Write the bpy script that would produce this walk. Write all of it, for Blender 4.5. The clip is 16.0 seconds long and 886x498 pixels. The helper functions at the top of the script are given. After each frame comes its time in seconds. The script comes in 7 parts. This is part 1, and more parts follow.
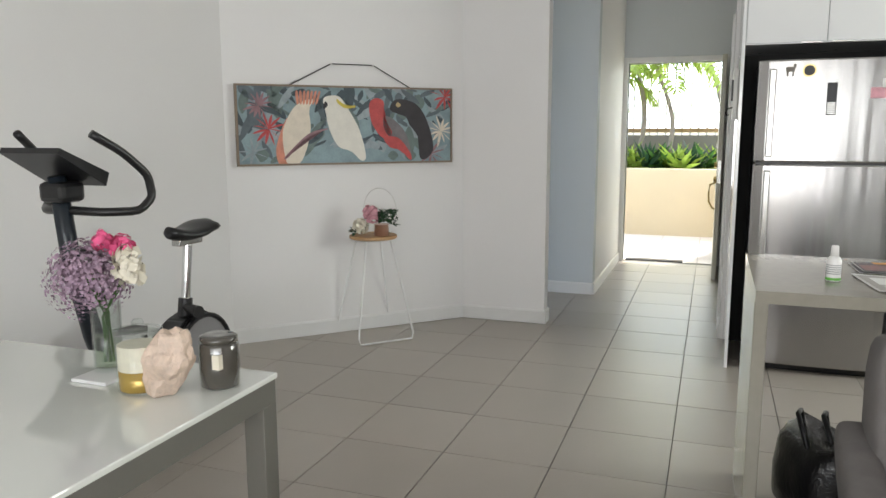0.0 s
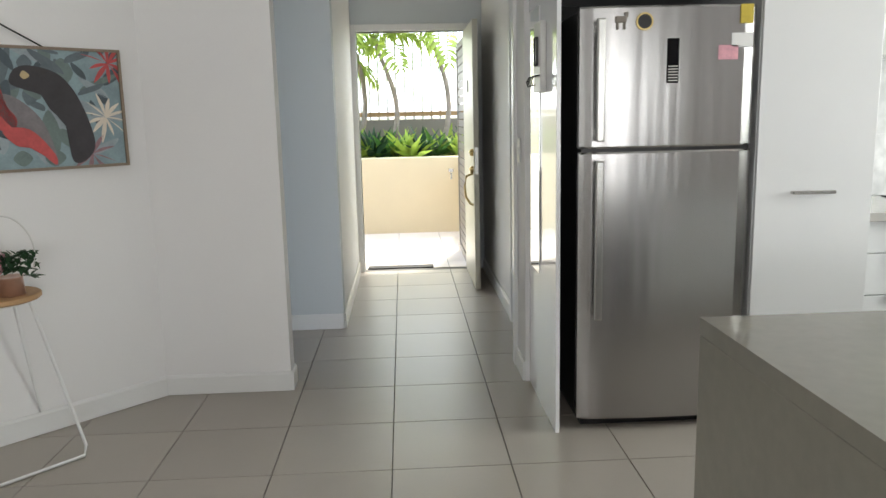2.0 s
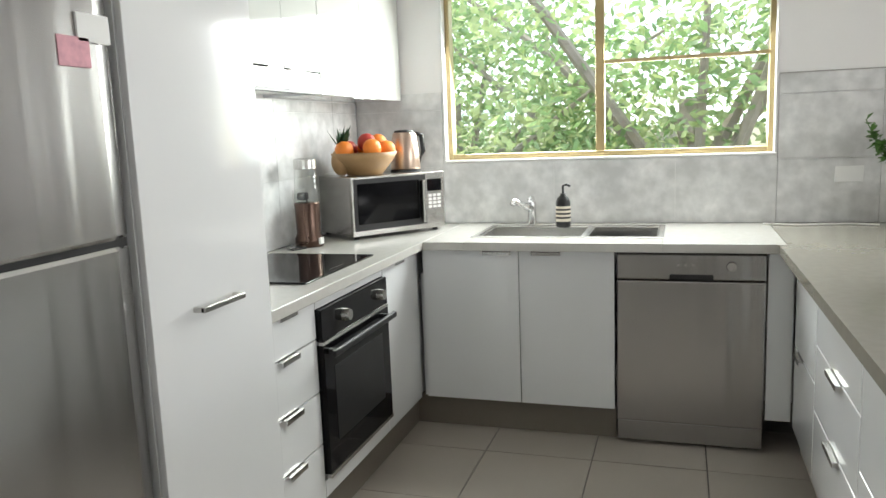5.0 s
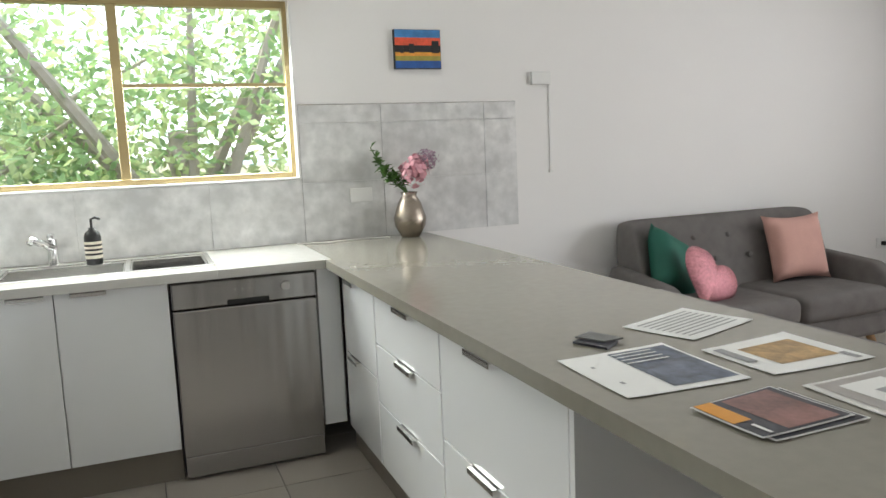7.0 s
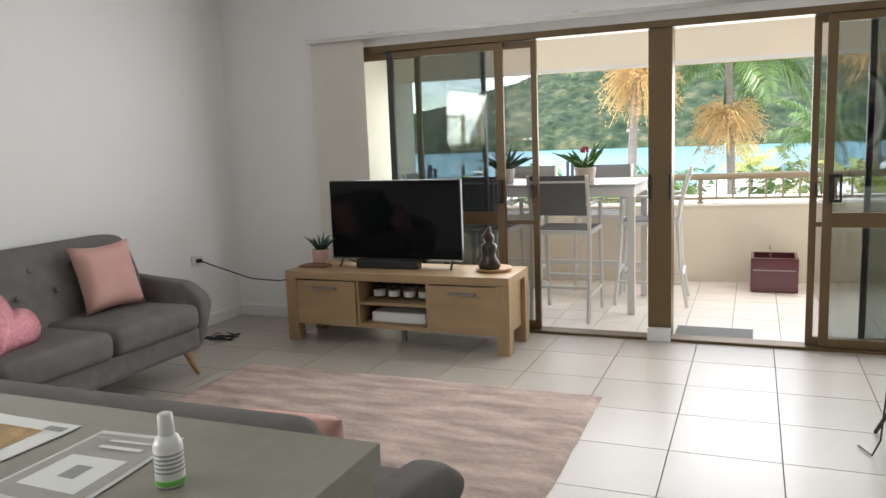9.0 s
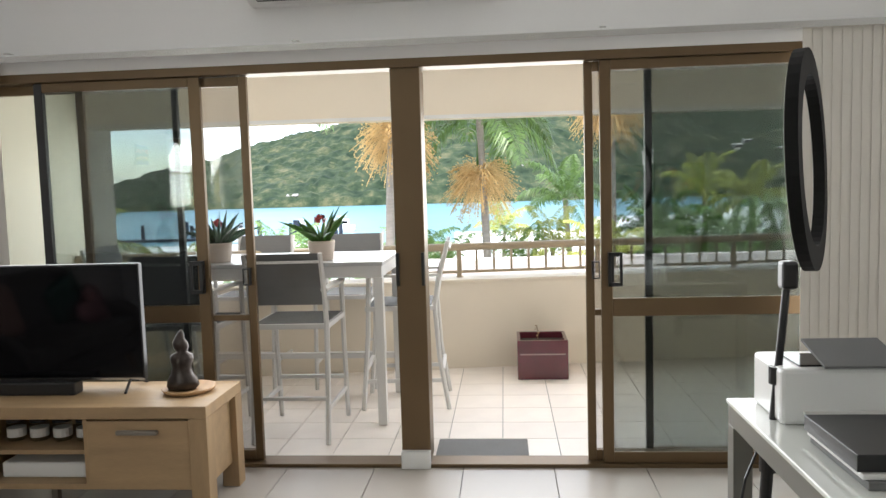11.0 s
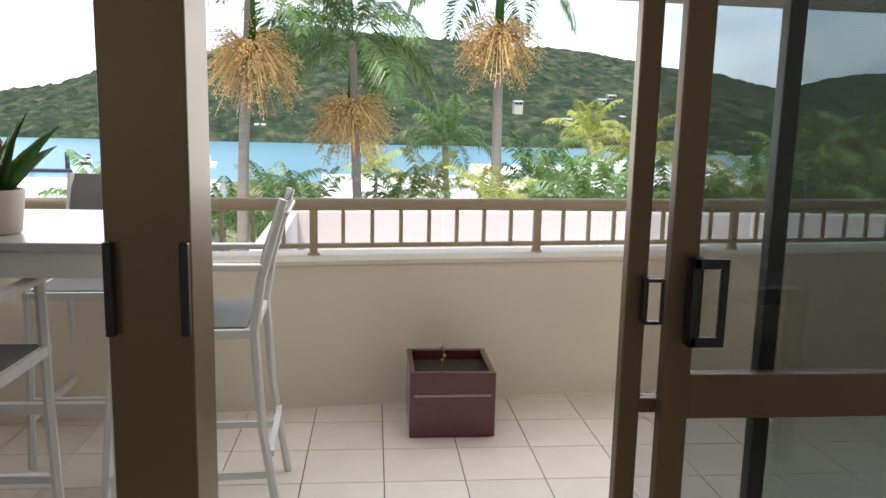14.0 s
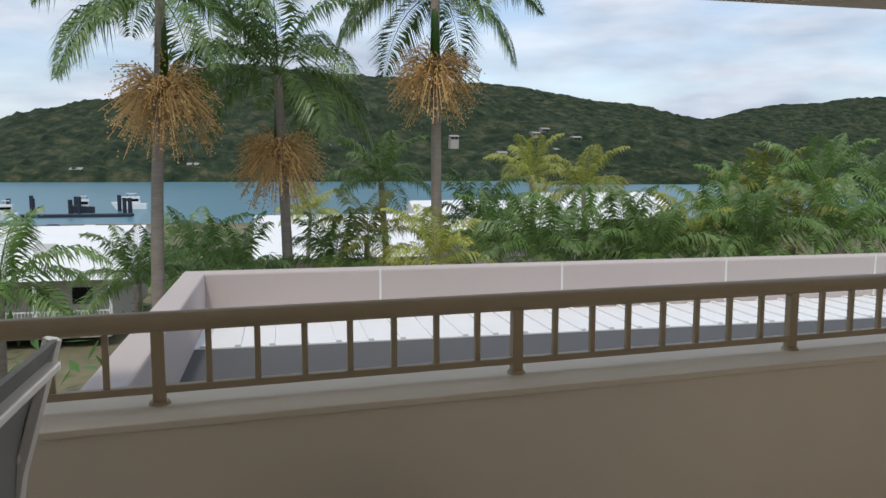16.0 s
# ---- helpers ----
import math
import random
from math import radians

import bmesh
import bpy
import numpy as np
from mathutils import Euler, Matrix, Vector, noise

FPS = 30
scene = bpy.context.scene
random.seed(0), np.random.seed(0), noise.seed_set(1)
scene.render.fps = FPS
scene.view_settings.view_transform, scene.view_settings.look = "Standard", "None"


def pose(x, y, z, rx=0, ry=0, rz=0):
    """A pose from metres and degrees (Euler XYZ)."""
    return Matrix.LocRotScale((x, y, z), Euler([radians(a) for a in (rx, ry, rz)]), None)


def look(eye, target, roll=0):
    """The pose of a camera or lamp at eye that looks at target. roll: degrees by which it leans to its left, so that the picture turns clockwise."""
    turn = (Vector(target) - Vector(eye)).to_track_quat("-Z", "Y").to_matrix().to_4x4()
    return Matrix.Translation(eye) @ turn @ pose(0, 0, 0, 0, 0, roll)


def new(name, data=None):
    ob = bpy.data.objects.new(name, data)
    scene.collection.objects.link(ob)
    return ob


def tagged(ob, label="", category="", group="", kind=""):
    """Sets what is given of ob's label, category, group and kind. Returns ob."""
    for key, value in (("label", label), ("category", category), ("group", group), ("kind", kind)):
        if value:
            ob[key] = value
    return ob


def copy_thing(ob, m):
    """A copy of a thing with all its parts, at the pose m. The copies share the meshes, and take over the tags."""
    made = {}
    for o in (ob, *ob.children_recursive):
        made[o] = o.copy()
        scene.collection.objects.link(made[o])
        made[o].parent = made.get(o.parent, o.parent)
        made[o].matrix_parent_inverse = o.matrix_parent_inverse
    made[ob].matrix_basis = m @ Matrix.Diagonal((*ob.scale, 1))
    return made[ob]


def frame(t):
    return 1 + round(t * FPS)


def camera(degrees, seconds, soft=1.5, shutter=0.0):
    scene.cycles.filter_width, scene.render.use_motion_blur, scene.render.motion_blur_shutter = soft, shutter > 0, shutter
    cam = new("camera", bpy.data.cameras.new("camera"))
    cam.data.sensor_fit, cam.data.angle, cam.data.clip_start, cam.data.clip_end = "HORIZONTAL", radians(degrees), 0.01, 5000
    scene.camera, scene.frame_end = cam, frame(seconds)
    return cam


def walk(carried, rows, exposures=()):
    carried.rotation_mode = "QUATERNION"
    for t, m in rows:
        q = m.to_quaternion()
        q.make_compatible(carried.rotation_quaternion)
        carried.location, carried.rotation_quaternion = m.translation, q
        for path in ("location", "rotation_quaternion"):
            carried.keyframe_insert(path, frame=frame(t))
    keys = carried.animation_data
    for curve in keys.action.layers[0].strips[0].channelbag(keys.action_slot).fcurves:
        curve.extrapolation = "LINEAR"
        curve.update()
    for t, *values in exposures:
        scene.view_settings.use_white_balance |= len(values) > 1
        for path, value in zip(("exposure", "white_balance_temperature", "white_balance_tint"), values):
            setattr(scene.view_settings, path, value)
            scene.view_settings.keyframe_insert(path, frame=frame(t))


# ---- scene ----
cam = camera(60.8, 16.0)
PATH = [
    (0, (3.901, 0.248, 1.368), (2.039, -0.414, 1.059), -0.1),
    (0.5, (3.548, 0.129, 1.367), (1.634, -0.373, 1.076), -0.7),
    (1, (3.168, 0.005, 1.351), (1.231, -0.403, 1.06), -0.5),
    (1.5, (2.773, -0.133, 1.344), (0.81, -0.361, 1.036), -0.5),
    (2, (2.349, -0.242, 1.341), (0.382, -0.145, 0.993), -1.3),
    (2.5, (1.969, -0.314, 1.358), (0.04, 0.088, 1.02), -0.1),
    (3, (1.605, -0.374, 1.376), (-0.203, 0.433, 1.092), 0.7),
    (3.5, (1.287, -0.367, 1.382), (-0.332, 0.779, 1.126), -0.2),
    (4, (0.948, -0.264, 1.405), (-0.426, 1.165, 1.144), 0.2),
    (4.5, (0.651, -0.192, 1.393), (-0.33, 1.527, 1.106), -0.8),
    (4.7, (0.553, -0.157, 1.39), (-0.264, 1.642, 1.08), -1.5),
    (6.8, (0.082, -0.078, 1.355), (0.652, 1.817, 1.065), -2.7),
    (7, (0.095, -0.099, 1.353), (0.822, 1.746, 1.089), -2.4),
    (7.5, (0.125, -0.14, 1.356), (1.23, 1.511, 1.132), -2.3),
    (8, (0.158, -0.167, 1.361), (1.563, 1.238, 1.136), -2.5),
    (8.5, (0.256, -0.191, 1.376), (1.93, 0.871, 1.11), -2.5),
    (9, (0.458, -0.187, 1.403), (2.285, 0.572, 1.113), -2.2),
    (9.5, (0.69, -0.162, 1.459), (2.608, 0.353, 1.221), -0.9),
    (10, (0.962, -0.128, 1.465), (2.933, 0.163, 1.286), -0.9),
    (10.2, (1.111, -0.116, 1.471), (3.09, 0.124, 1.308), -1.3),
    (12.5, (3.034, -0.067, 1.377), (5.021, -0.03, 1.15), -0.8),
    (13, (3.408, -0.025, 1.37), (5.39, -0.111, 1.113), -0.3),
    (13.5, (3.79, -0.007, 1.343), (5.76, -0.194, 1.053), 0.1),
    (14, (4.214, -0.013, 1.327), (6.181, -0.196, 1.014), 1.3),
    (14.5, (4.602, 0.028, 1.353), (6.559, -0.249, 1.046), 0.7),
    (15, (4.956, -0.063, 1.362), (6.915, -0.354, 1.084), -0.2),
    (15.5, (5.299, -0.116, 1.379), (7.259, -0.431, 1.14), -0.1),
    (16, (5.59, -0.176, 1.414), (7.548, -0.516, 1.193), 0.1),
]
walk(cam, [(t, look(eye, target, roll)) for t, eye, target, roll in PATH],
     ((0, 3.1), (2, 3.0), (3, 2.8), (4.5, 2.95), (7, 3.1), (8.5, 3.05), (9.5, 2.95), (10, 2.9), (12.3, 2.5), (13, 2.2), (14, 2.0), (14.5, 1.75), (15, 1.3), (15.5, 0.9), (16, 0.55)))

# ---- light ----
world = bpy.data.worlds.new("sky")
scene.world = world
world.use_nodes = True
wn, wl = world.node_tree.nodes, world.node_tree.links
sky = wn.new("ShaderNodeTexSky")
sky.sky_type = "NISHITA"
sky.sun_disc = False
sky.sun_elevation, sky.sun_rotation = radians(62), radians(-70)
coord = wn.new("ShaderNodeTexCoord")
stretch = wn.new("ShaderNodeMapping")
stretch.inputs["Scale"].default_value = (1.5, 1.5, 6.0)
puffs = wn.new("ShaderNodeTexNoise")
puffs.inputs["Scale"].default_value, puffs.inputs["Detail"].default_value = 2.2, 7.0
ramp = wn.new("ShaderNodeValToRGB")
ramp.color_ramp.elements[0].position, ramp.color_ramp.elements[1].position = 0.30, 0.58
shade = wn.new("ShaderNodeTexNoise")
shade.inputs["Scale"].default_value, shade.inputs["Detail"].default_value = 3.5, 6.0
tone = wn.new("ShaderNodeValToRGB")
tone.color_ramp.elements[0].position, tone.color_ramp.elements[0].color = 0.3, (2.4, 2.9, 3.7, 1)
tone.color_ramp.elements[1].position, tone.color_ramp.elements[1].color = 0.65, (4.8, 5.1, 5.6, 1)
blend = wn.new("ShaderNodeMix")
blend.data_type = "RGBA"
wl.new(coord.outputs["Generated"], stretch.inputs["Vector"])
wl.new(stretch.outputs["Vector"], puffs.inputs["Vector"])
wl.new(stretch.outputs["Vector"], shade.inputs["Vector"])
wl.new(puffs.outputs["Fac"], ramp.inputs["Fac"])
wl.new(shade.outputs["Fac"], tone.inputs["Fac"])
wl.new(ramp.outputs["Color"], blend.inputs["Factor"])
wl.new(sky.outputs["Color"], blend.inputs["A"])
wl.new(tone.outputs["Color"], blend.inputs["B"])
wl.new(blend.outputs["Result"], wn["Background"].inputs["Color"])
wn["Background"].inputs["Strength"].default_value = 0.12

sun = new("sun", bpy.data.lights.new("sun", "SUN"))
sun.data.energy, sun.data.angle, sun.data.color = 1.1, radians(6.0), (1.0, 0.95, 0.86)
sun.matrix_world = look((0, 0, 30), (0 + 13.0, -5.0, 30 - 27))


# daylight through the openings
for at, aim, wide, high, watts, tint in (((5.50, 0.38, 1.30), (0.0, 0.2, 1.20), 4.4, 1.40, 9.5, (0.98, 0.99, 1.0)),
                                         ((7.70, -0.3, 1.48), (0.0, -0.3, 1.3), 7.0, 0.95, 14.0, (1.0, 0.98, 0.95)),
                                         ((0.035, 3.90, 1.67), (0.035, 1.6, 0.6), 1.55, 0.82, 8.5, (0.97, 1.0, 0.95)),
                                         ((-4.42, -0.155, 1.02), (0.0, -0.155, 0.9), 0.85, 1.95, 0.7, (1.0, 0.99, 0.75))):
    lamp = new("opening_daylight", bpy.data.lights.new("opening_daylight", "AREA"))
    lamp.data.shape, lamp.data.size, lamp.data.size_y, lamp.data.energy, lamp.data.color = "RECTANGLE", wide, high, watts, tint
    lamp.matrix_world = look(at, aim)

# ---- materials ----
def link(nt, a, b):
    nt.links.new(a, b)


def mat(name, col, rough=0.5, metal=0.0, var=0.12, scale=6.0, fine=90.0, bump=0.0, coat=0.0, spread=0.0, spec=0.5, stretch_by=None):
    """A surface with broad stains and fine grain. spread: how far alike pieces differ."""
    m = bpy.data.materials.new(name)
    m.use_nodes = True
    nt = m.node_tree
    b = nt.nodes["Principled BSDF"]
    tc = nt.nodes.new("ShaderNodeTexCoord")
    src = tc.outputs["Object"]
    if stretch_by:
        mp = nt.nodes.new("ShaderNodeMapping")
        mp.inputs["Scale"].default_value = stretch_by
        link(nt, src, mp.inputs["Vector"])
        src = mp.outputs["Vector"]
    big, small = nt.nodes.new("ShaderNodeTexNoise"), nt.nodes.new("ShaderNodeTexNoise")
    big.inputs["Scale"].default_value, big.inputs["Detail"].default_value = scale, 4
    small.inputs["Scale"].default_value, small.inputs["Detail"].default_value = fine, 3
    link(nt, src, big.inputs["Vector"])
    link(nt, src, small.inputs["Vector"])
    add = nt.nodes.new("ShaderNodeMath")
    add.operation = "MULTIPLY_ADD"
    add.inputs[1].default_value = 0.4
    link(nt, small.outputs["Fac"], add.inputs[0])
    link(nt, big.outputs["Fac"], add.inputs[2])
    rng = nt.nodes.new("ShaderNodeMapRange")
    rng.inputs["From Min"].default_value, rng.inputs["From Max"].default_value = 0.35, 1.05
    rng.inputs["To Min"].default_value, rng.inputs["To Max"].default_value = 1 - var, 1 + var
    link(nt, add.outputs[0], rng.inputs["Value"])
    val = rng.outputs["Result"]
    if spread:
        info = nt.nodes.new("ShaderNodeObjectInfo")
        r2 = nt.nodes.new("ShaderNodeMapRange")
        r2.inputs["To Min"].default_value, r2.inputs["To Max"].default_value = 1 - spread, 1 + spread
        link(nt, info.outputs["Random"], r2.inputs["Value"])
        mul = nt.nodes.new("ShaderNodeMath")
        mul.operation = "MULTIPLY"
        link(nt, val, mul.inputs[0])
        link(nt, r2.outputs["Result"], mul.inputs[1])
        val = mul.outputs[0]
    vm = nt.nodes.new("ShaderNodeVectorMath")
    vm.operation = "SCALE"
    vm.inputs[0].default_value = col
    link(nt, val, vm.inputs["Scale"])
    link(nt, vm.outputs["Vector"], b.inputs["Base Color"])
    b.inputs["Roughness"].default_value, b.inputs["Metallic"].default_value = rough, metal
    b.inputs["Coat Weight"].default_value, b.inputs["Coat Roughness"].default_value = coat, 0.05
    b.inputs["Specular IOR Level"].default_value = spec
    rr = nt.nodes.new("ShaderNodeMapRange")
    rr.inputs["To Min"].default_value, rr.inputs["To Max"].default_value = max(rough - 0.04, 0.02), min(rough + 0.04, 1)
    link(nt, big.outputs["Fac"], rr.inputs["Value"])
    link(nt, rr.outputs["Result"], b.inputs["Roughness"])
    if bump:
        bp = nt.nodes.new("ShaderNodeBump")
        bp.inputs["Strength"].default_value, bp.inputs["Distance"].default_value = bump, 0.004
        link(nt, small.outputs["Fac"], bp.inputs["Height"])
        link(nt, bp.outputs["Normal"], b.inputs["Normal"])
    return m


def glass_mat(name, tint, gloss=0.06):
    m = bpy.data.materials.new(name)
    m.use_nodes = True
    nt = m.node_tree
    nt.nodes.clear()
    out, mix = nt.nodes.new("ShaderNodeOutputMaterial"), nt.nodes.new("ShaderNodeMixShader")
    tr, gl, fr = nt.nodes.new("ShaderNodeBsdfTransparent"), nt.nodes.new("ShaderNodeBsdfGlossy"), nt.nodes.new("ShaderNodeLayerWeight")
    tr.inputs[0].default_value = (*tint, 1)
    gl.inputs["Roughness"].default_value = 0.02
    pw = nt.nodes.new("ShaderNodeMath")
    pw.operation = "POWER"
    pw.inputs[1].default_value = 4.0
    sc = nt.nodes.new("ShaderNodeMath")
    sc.operation = "MULTIPLY_ADD"
    sc.inputs[1].default_value, sc.inputs[2].default_value = 0.7, gloss * 0.6
    link(nt, fr.outputs["Facing"], pw.inputs[0])
    link(nt, pw.outputs[0], sc.inputs[0])
    link(nt, sc.outputs[0], mix.inputs[0])
    link(nt, tr.outputs[0], mix.inputs[1])
    link(nt, gl.outputs[0], mix.inputs[2])
    link(nt, mix.outputs[0], out.inputs[0])
    return m


def stone_mat(name, a, b, scale=9.0, rough=0.25):
    """Mottled glazed tile."""
    m = mat(name, a, rough, var=0.1, scale=scale, spread=0.03)
    nt = m.node_tree
    bs = nt.nodes["Principled BSDF"]
    vo = nt.nodes.new("ShaderNodeTexNoise")
    no, mx = nt.nodes.new("ShaderNodeTexNoise"), nt.nodes.new("ShaderNodeMix")
    vo.inputs["Scale"].default_value, vo.inputs["Detail"].default_value = 4.0, 8.0
    no.inputs["Scale"].default_value, no.inputs["Detail"].default_value = 14, 5
    mx.data_type = "RGBA"
    geo = nt.nodes.new("ShaderNodeNewGeometry")
    link(nt, geo.outputs["Position"], vo.inputs["Vector"])
    link(nt, geo.outputs["Position"], no.inputs["Vector"])
    mu = nt.nodes.new("ShaderNodeMath")
    mu.operation = "MULTIPLY"
    mu.use_clamp = True
    gain = nt.nodes.new("ShaderNodeMapRange")
    gain.inputs["From Min"].default_value, gain.inputs["From Max"].default_value = 0.15, 0.40
    sep = nt.nodes.new("ShaderNodeSeparateColor")
    link(nt, vo.outputs["Color"], sep.inputs[0])
    link(nt, sep.outputs[0], mu.inputs[0])
    link(nt, no.outputs["Fac"], mu.inputs[1])
    link(nt, mu.outputs[0], gain.inputs["Value"])
    link(nt, gain.outputs["Result"], mx.inputs["Factor"])
    mx.inputs["A"].default_value, mx.inputs["B"].default_value = (*a, 1), (*b, 1)
    link(nt, mx.outputs["Result"], bs.inputs["Base Color"])
    return m


def leafy(m, share=0.45):
    """Let a thin leaf pass light to its far side."""
    nt = m.node_tree
    bs, out = nt.nodes["Principled BSDF"], nt.nodes["Material Output"]
    tl, mx = nt.nodes.new("ShaderNodeBsdfTranslucent"), nt.nodes.new("ShaderNodeMixShader")
    link(nt, bs.inputs["Base Color"].links[0].from_socket, tl.inputs["Color"])
    mx.inputs[0].default_value = share
    link(nt, bs.outputs[0], mx.inputs[1])
    link(nt, tl.outputs[0], mx.inputs[2])
    link(nt, mx.outputs[0], out.inputs[0])
    return m


WALL = mat("wall_paint", (0.83, 0.82, 0.815), 0.6, var=0.02, scale=1.5, bump=0.05)
HALLWALL = mat("hall_paint", (0.60, 0.635, 0.65), 0.55, var=0.02, scale=1.5, bump=0.05)
CEIL = mat("ceiling_paint", (0.86, 0.86, 0.85), 0.8, var=0.02)
TRIM = mat("trim_gloss", (0.78, 0.78, 0.77), 0.3, var=0.02)
TILE = mat("floor_tile", (0.40, 0.362, 0.318), 0.33, var=0.035, scale=5, fine=60, spread=0.05)
GROUT = mat("grout", (0.16, 0.15, 0.14), 0.9)
BTILE = mat("balcony_tile", (0.84, 0.77, 0.70), 0.35, var=0.07, scale=5, spread=0.05)
GLOSSW = mat("gloss_white", (0.80, 0.81, 0.82), 0.12, var=0.01, coat=0.5)
GLOSSG = mat("gloss_grey", (0.58, 0.60, 0.58), 0.06, var=0.01, coat=0.1, spec=0.4)
STEEL = mat("brushed_steel", (0.41, 0.40, 0.395), 0.25, 1.0, var=0.035, scale=3, fine=60, stretch_by=(30, 30, 0.4))
nt = STEEL.node_tree
wv_c, wv_m, wv_n, wv_b = (nt.nodes.new("ShaderNode" + w) for w in ("TexCoord", "Mapping", "TexNoise", "Bump"))
wv_m.inputs["Scale"].default_value = (7.0, 7.0, 0.5)
wv_n.inputs["Scale"].default_value, wv_n.inputs["Detail"].default_value = 1.6, 1.0
wv_b.inputs["Strength"].default_value, wv_b.inputs["Distance"].default_value = 0.5, 0.012
link(nt, wv_c.outputs["Object"], wv_m.inputs["Vector"])
link(nt, wv_m.outputs["Vector"], wv_n.inputs["Vector"])
link(nt, wv_n.outputs["Fac"], wv_b.inputs["Height"])
link(nt, wv_b.outputs["Normal"], nt.nodes["Principled BSDF"].inputs["Normal"])
STEEL2 = mat("plain_steel", (0.55, 0.54, 0.52), 0.25, 1.0, var=0.05)
CHROME = mat("chrome", (0.75, 0.75, 0.75), 0.12, 1.0, var=0.02)
BLACK = mat("black_plastic", (0.012, 0.012, 0.013), 0.35, var=0.1)
BGLASS = mat("black_glass", (0.005, 0.005, 0.006), 0.06, var=0.05, spec=0.22)
RECESSSHADE = mat("recess_shade", (0.01, 0.01, 0.01), 0.7)
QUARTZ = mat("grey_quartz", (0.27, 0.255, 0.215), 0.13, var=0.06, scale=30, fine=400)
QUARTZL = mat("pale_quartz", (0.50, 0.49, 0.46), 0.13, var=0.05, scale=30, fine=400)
KICK = mat("kickboard", (0.20, 0.175, 0.145), 0.4, var=0.05)
SPLASH = stone_mat("splash_tile", (0.56, 0.565, 0.565), (0.84, 0.84, 0.84))
PALEGROUT = mat("pale_grout", (0.72, 0.72, 0.715), 0.85)
BRONZE = mat("bronze_aluminium", (0.15, 0.098, 0.05), 0.4, 0.45, var=0.06)
GOLD = mat("gold_aluminium", (0.42, 0.33, 0.17), 0.38, 0.6, var=0.05)
WINGLASS = glass_mat("window_glass", (0.95, 0.97, 0.95))
TINT = glass_mat("tinted_glass", (0.71, 0.74, 0.73))
CLEARG = glass_mat("clear_glass", (0.95, 0.97, 0.96))
MIRROR = mat("mirror", (0.9, 0.9, 0.9), 0.02, 1.0, var=0.0)
FABRIC = mat("grey_fabric", (0.16, 0.15, 0.145), 0.9, var=0.18, scale=12, fine=300, bump=0.5, spec=0.2)
OAK = mat("pale_oak", (0.35, 0.235, 0.125), 0.5, var=0.22, scale=3, fine=40, bump=0.15, stretch_by=(6, 0.7, 6))
OAKV = mat("pale_oak_upright", (0.35, 0.235, 0.125), 0.5, var=0.22, scale=3, fine=40, bump=0.15, stretch_by=(6, 6, 0.7))
WOODP = mat("bent_wood", (0.45, 0.27, 0.13), 0.5, var=0.2, scale=4, fine=60, stretch_by=(1, 8, 8))
BAMBOO = mat("bamboo", (0.36, 0.22, 0.10), 0.45, var=0.15, scale=8)
RUG = mat("rug_pile", (0.44, 0.345, 0.305), 0.95, var=0.55, scale=4.5, fine=60, bump=0.8, spec=0.1, stretch_by=(2.4, 0.6, 1))
WHITEP = mat("white_paper", (0.82, 0.82, 0.81), 0.6, var=0.02)
WHITEM = mat("white_metal", (0.72, 0.71, 0.69), 0.35, var=0.03)
GREYM = mat("grey_sling", (0.17, 0.17, 0.17), 0.8, var=0.12, fine=400, bump=0.3)
PINK = mat("pink_velvet", (0.62, 0.36, 0.31), 0.75, var=0.15, scale=5, fine=200)
GREENV = mat("green_velvet", (0.015, 0.12, 0.085), 0.7, var=0.2, scale=5, fine=200)
SEQUIN = mat("pink_sequin", (0.75, 0.33, 0.38), 0.25, 0.7, var=0.5, scale=60, fine=300, bump=1.0)
TERRA = mat("peach_clay", (0.60, 0.40, 0.33), 0.7, var=0.1, scale=10)
LEAF = leafy(mat("leaf_green", (0.10, 0.22, 0.05), 0.45, var=0.35, scale=20, spread=0.25))
LEAFD = mat("leaf_dark", (0.03, 0.08, 0.035), 0.5, var=0.3, scale=20)
LEAFY = leafy(mat("leaf_lime", (0.36, 0.47, 0.08), 0.5, var=0.35, scale=12, spread=0.2))
TREELEAF = leafy(mat("tree_leaf", (0.23, 0.35, 0.14), 0.5, var=0.45, scale=3, fine=20), 0.5)
TREELIME = leafy(mat("tree_leaf_light", (0.42, 0.49, 0.23), 0.5, var=0.4, scale=3, fine=20), 0.5)
FLOWER = mat("petal_pink", (0.70, 0.36, 0.42), 0.7, var=0.25, scale=30)
HOTPINK = mat("petal_hot_pink", (0.72, 0.10, 0.25), 0.7, var=0.25, scale=30)
MAUVE = mat("petal_mauve", (0.36, 0.25, 0.33), 0.8, var=0.35, scale=60, fine=300)
CREAM = mat("petal_cream", (0.75, 0.70, 0.58), 0.7, var=0.12, scale=30)
ORANGE = mat("orange_peel", (0.80, 0.24, 0.03), 0.45, var=0.1, fine=200, bump=0.3)
APPLE = mat("apple_red", (0.42, 0.04, 0.03), 0.35, var=0.25, scale=15)
RENDERW = mat("balcony_render", (0.84, 0.76, 0.64), 0.85, var=0.04, scale=2, fine=150, bump=0.15)
YELLOWW = mat("entry_render", (0.66, 0.55, 0.36), 0.85, var=0.05, scale=2, fine=150, bump=0.15)
PLUM = mat("plum_glaze", (0.11, 0.018, 0.03), 0.2, var=0.2, scale=8, coat=0.5)
SOIL = mat("soil", (0.04, 0.03, 0.022), 0.95, var=0.4, scale=40, bump=1.0)
RAILP = mat("rail_paint", (0.42, 0.34, 0.23), 0.4, var=0.06)
BRASS = mat("brass", (0.55, 0.42, 0.18), 0.25, 1.0, var=0.1)
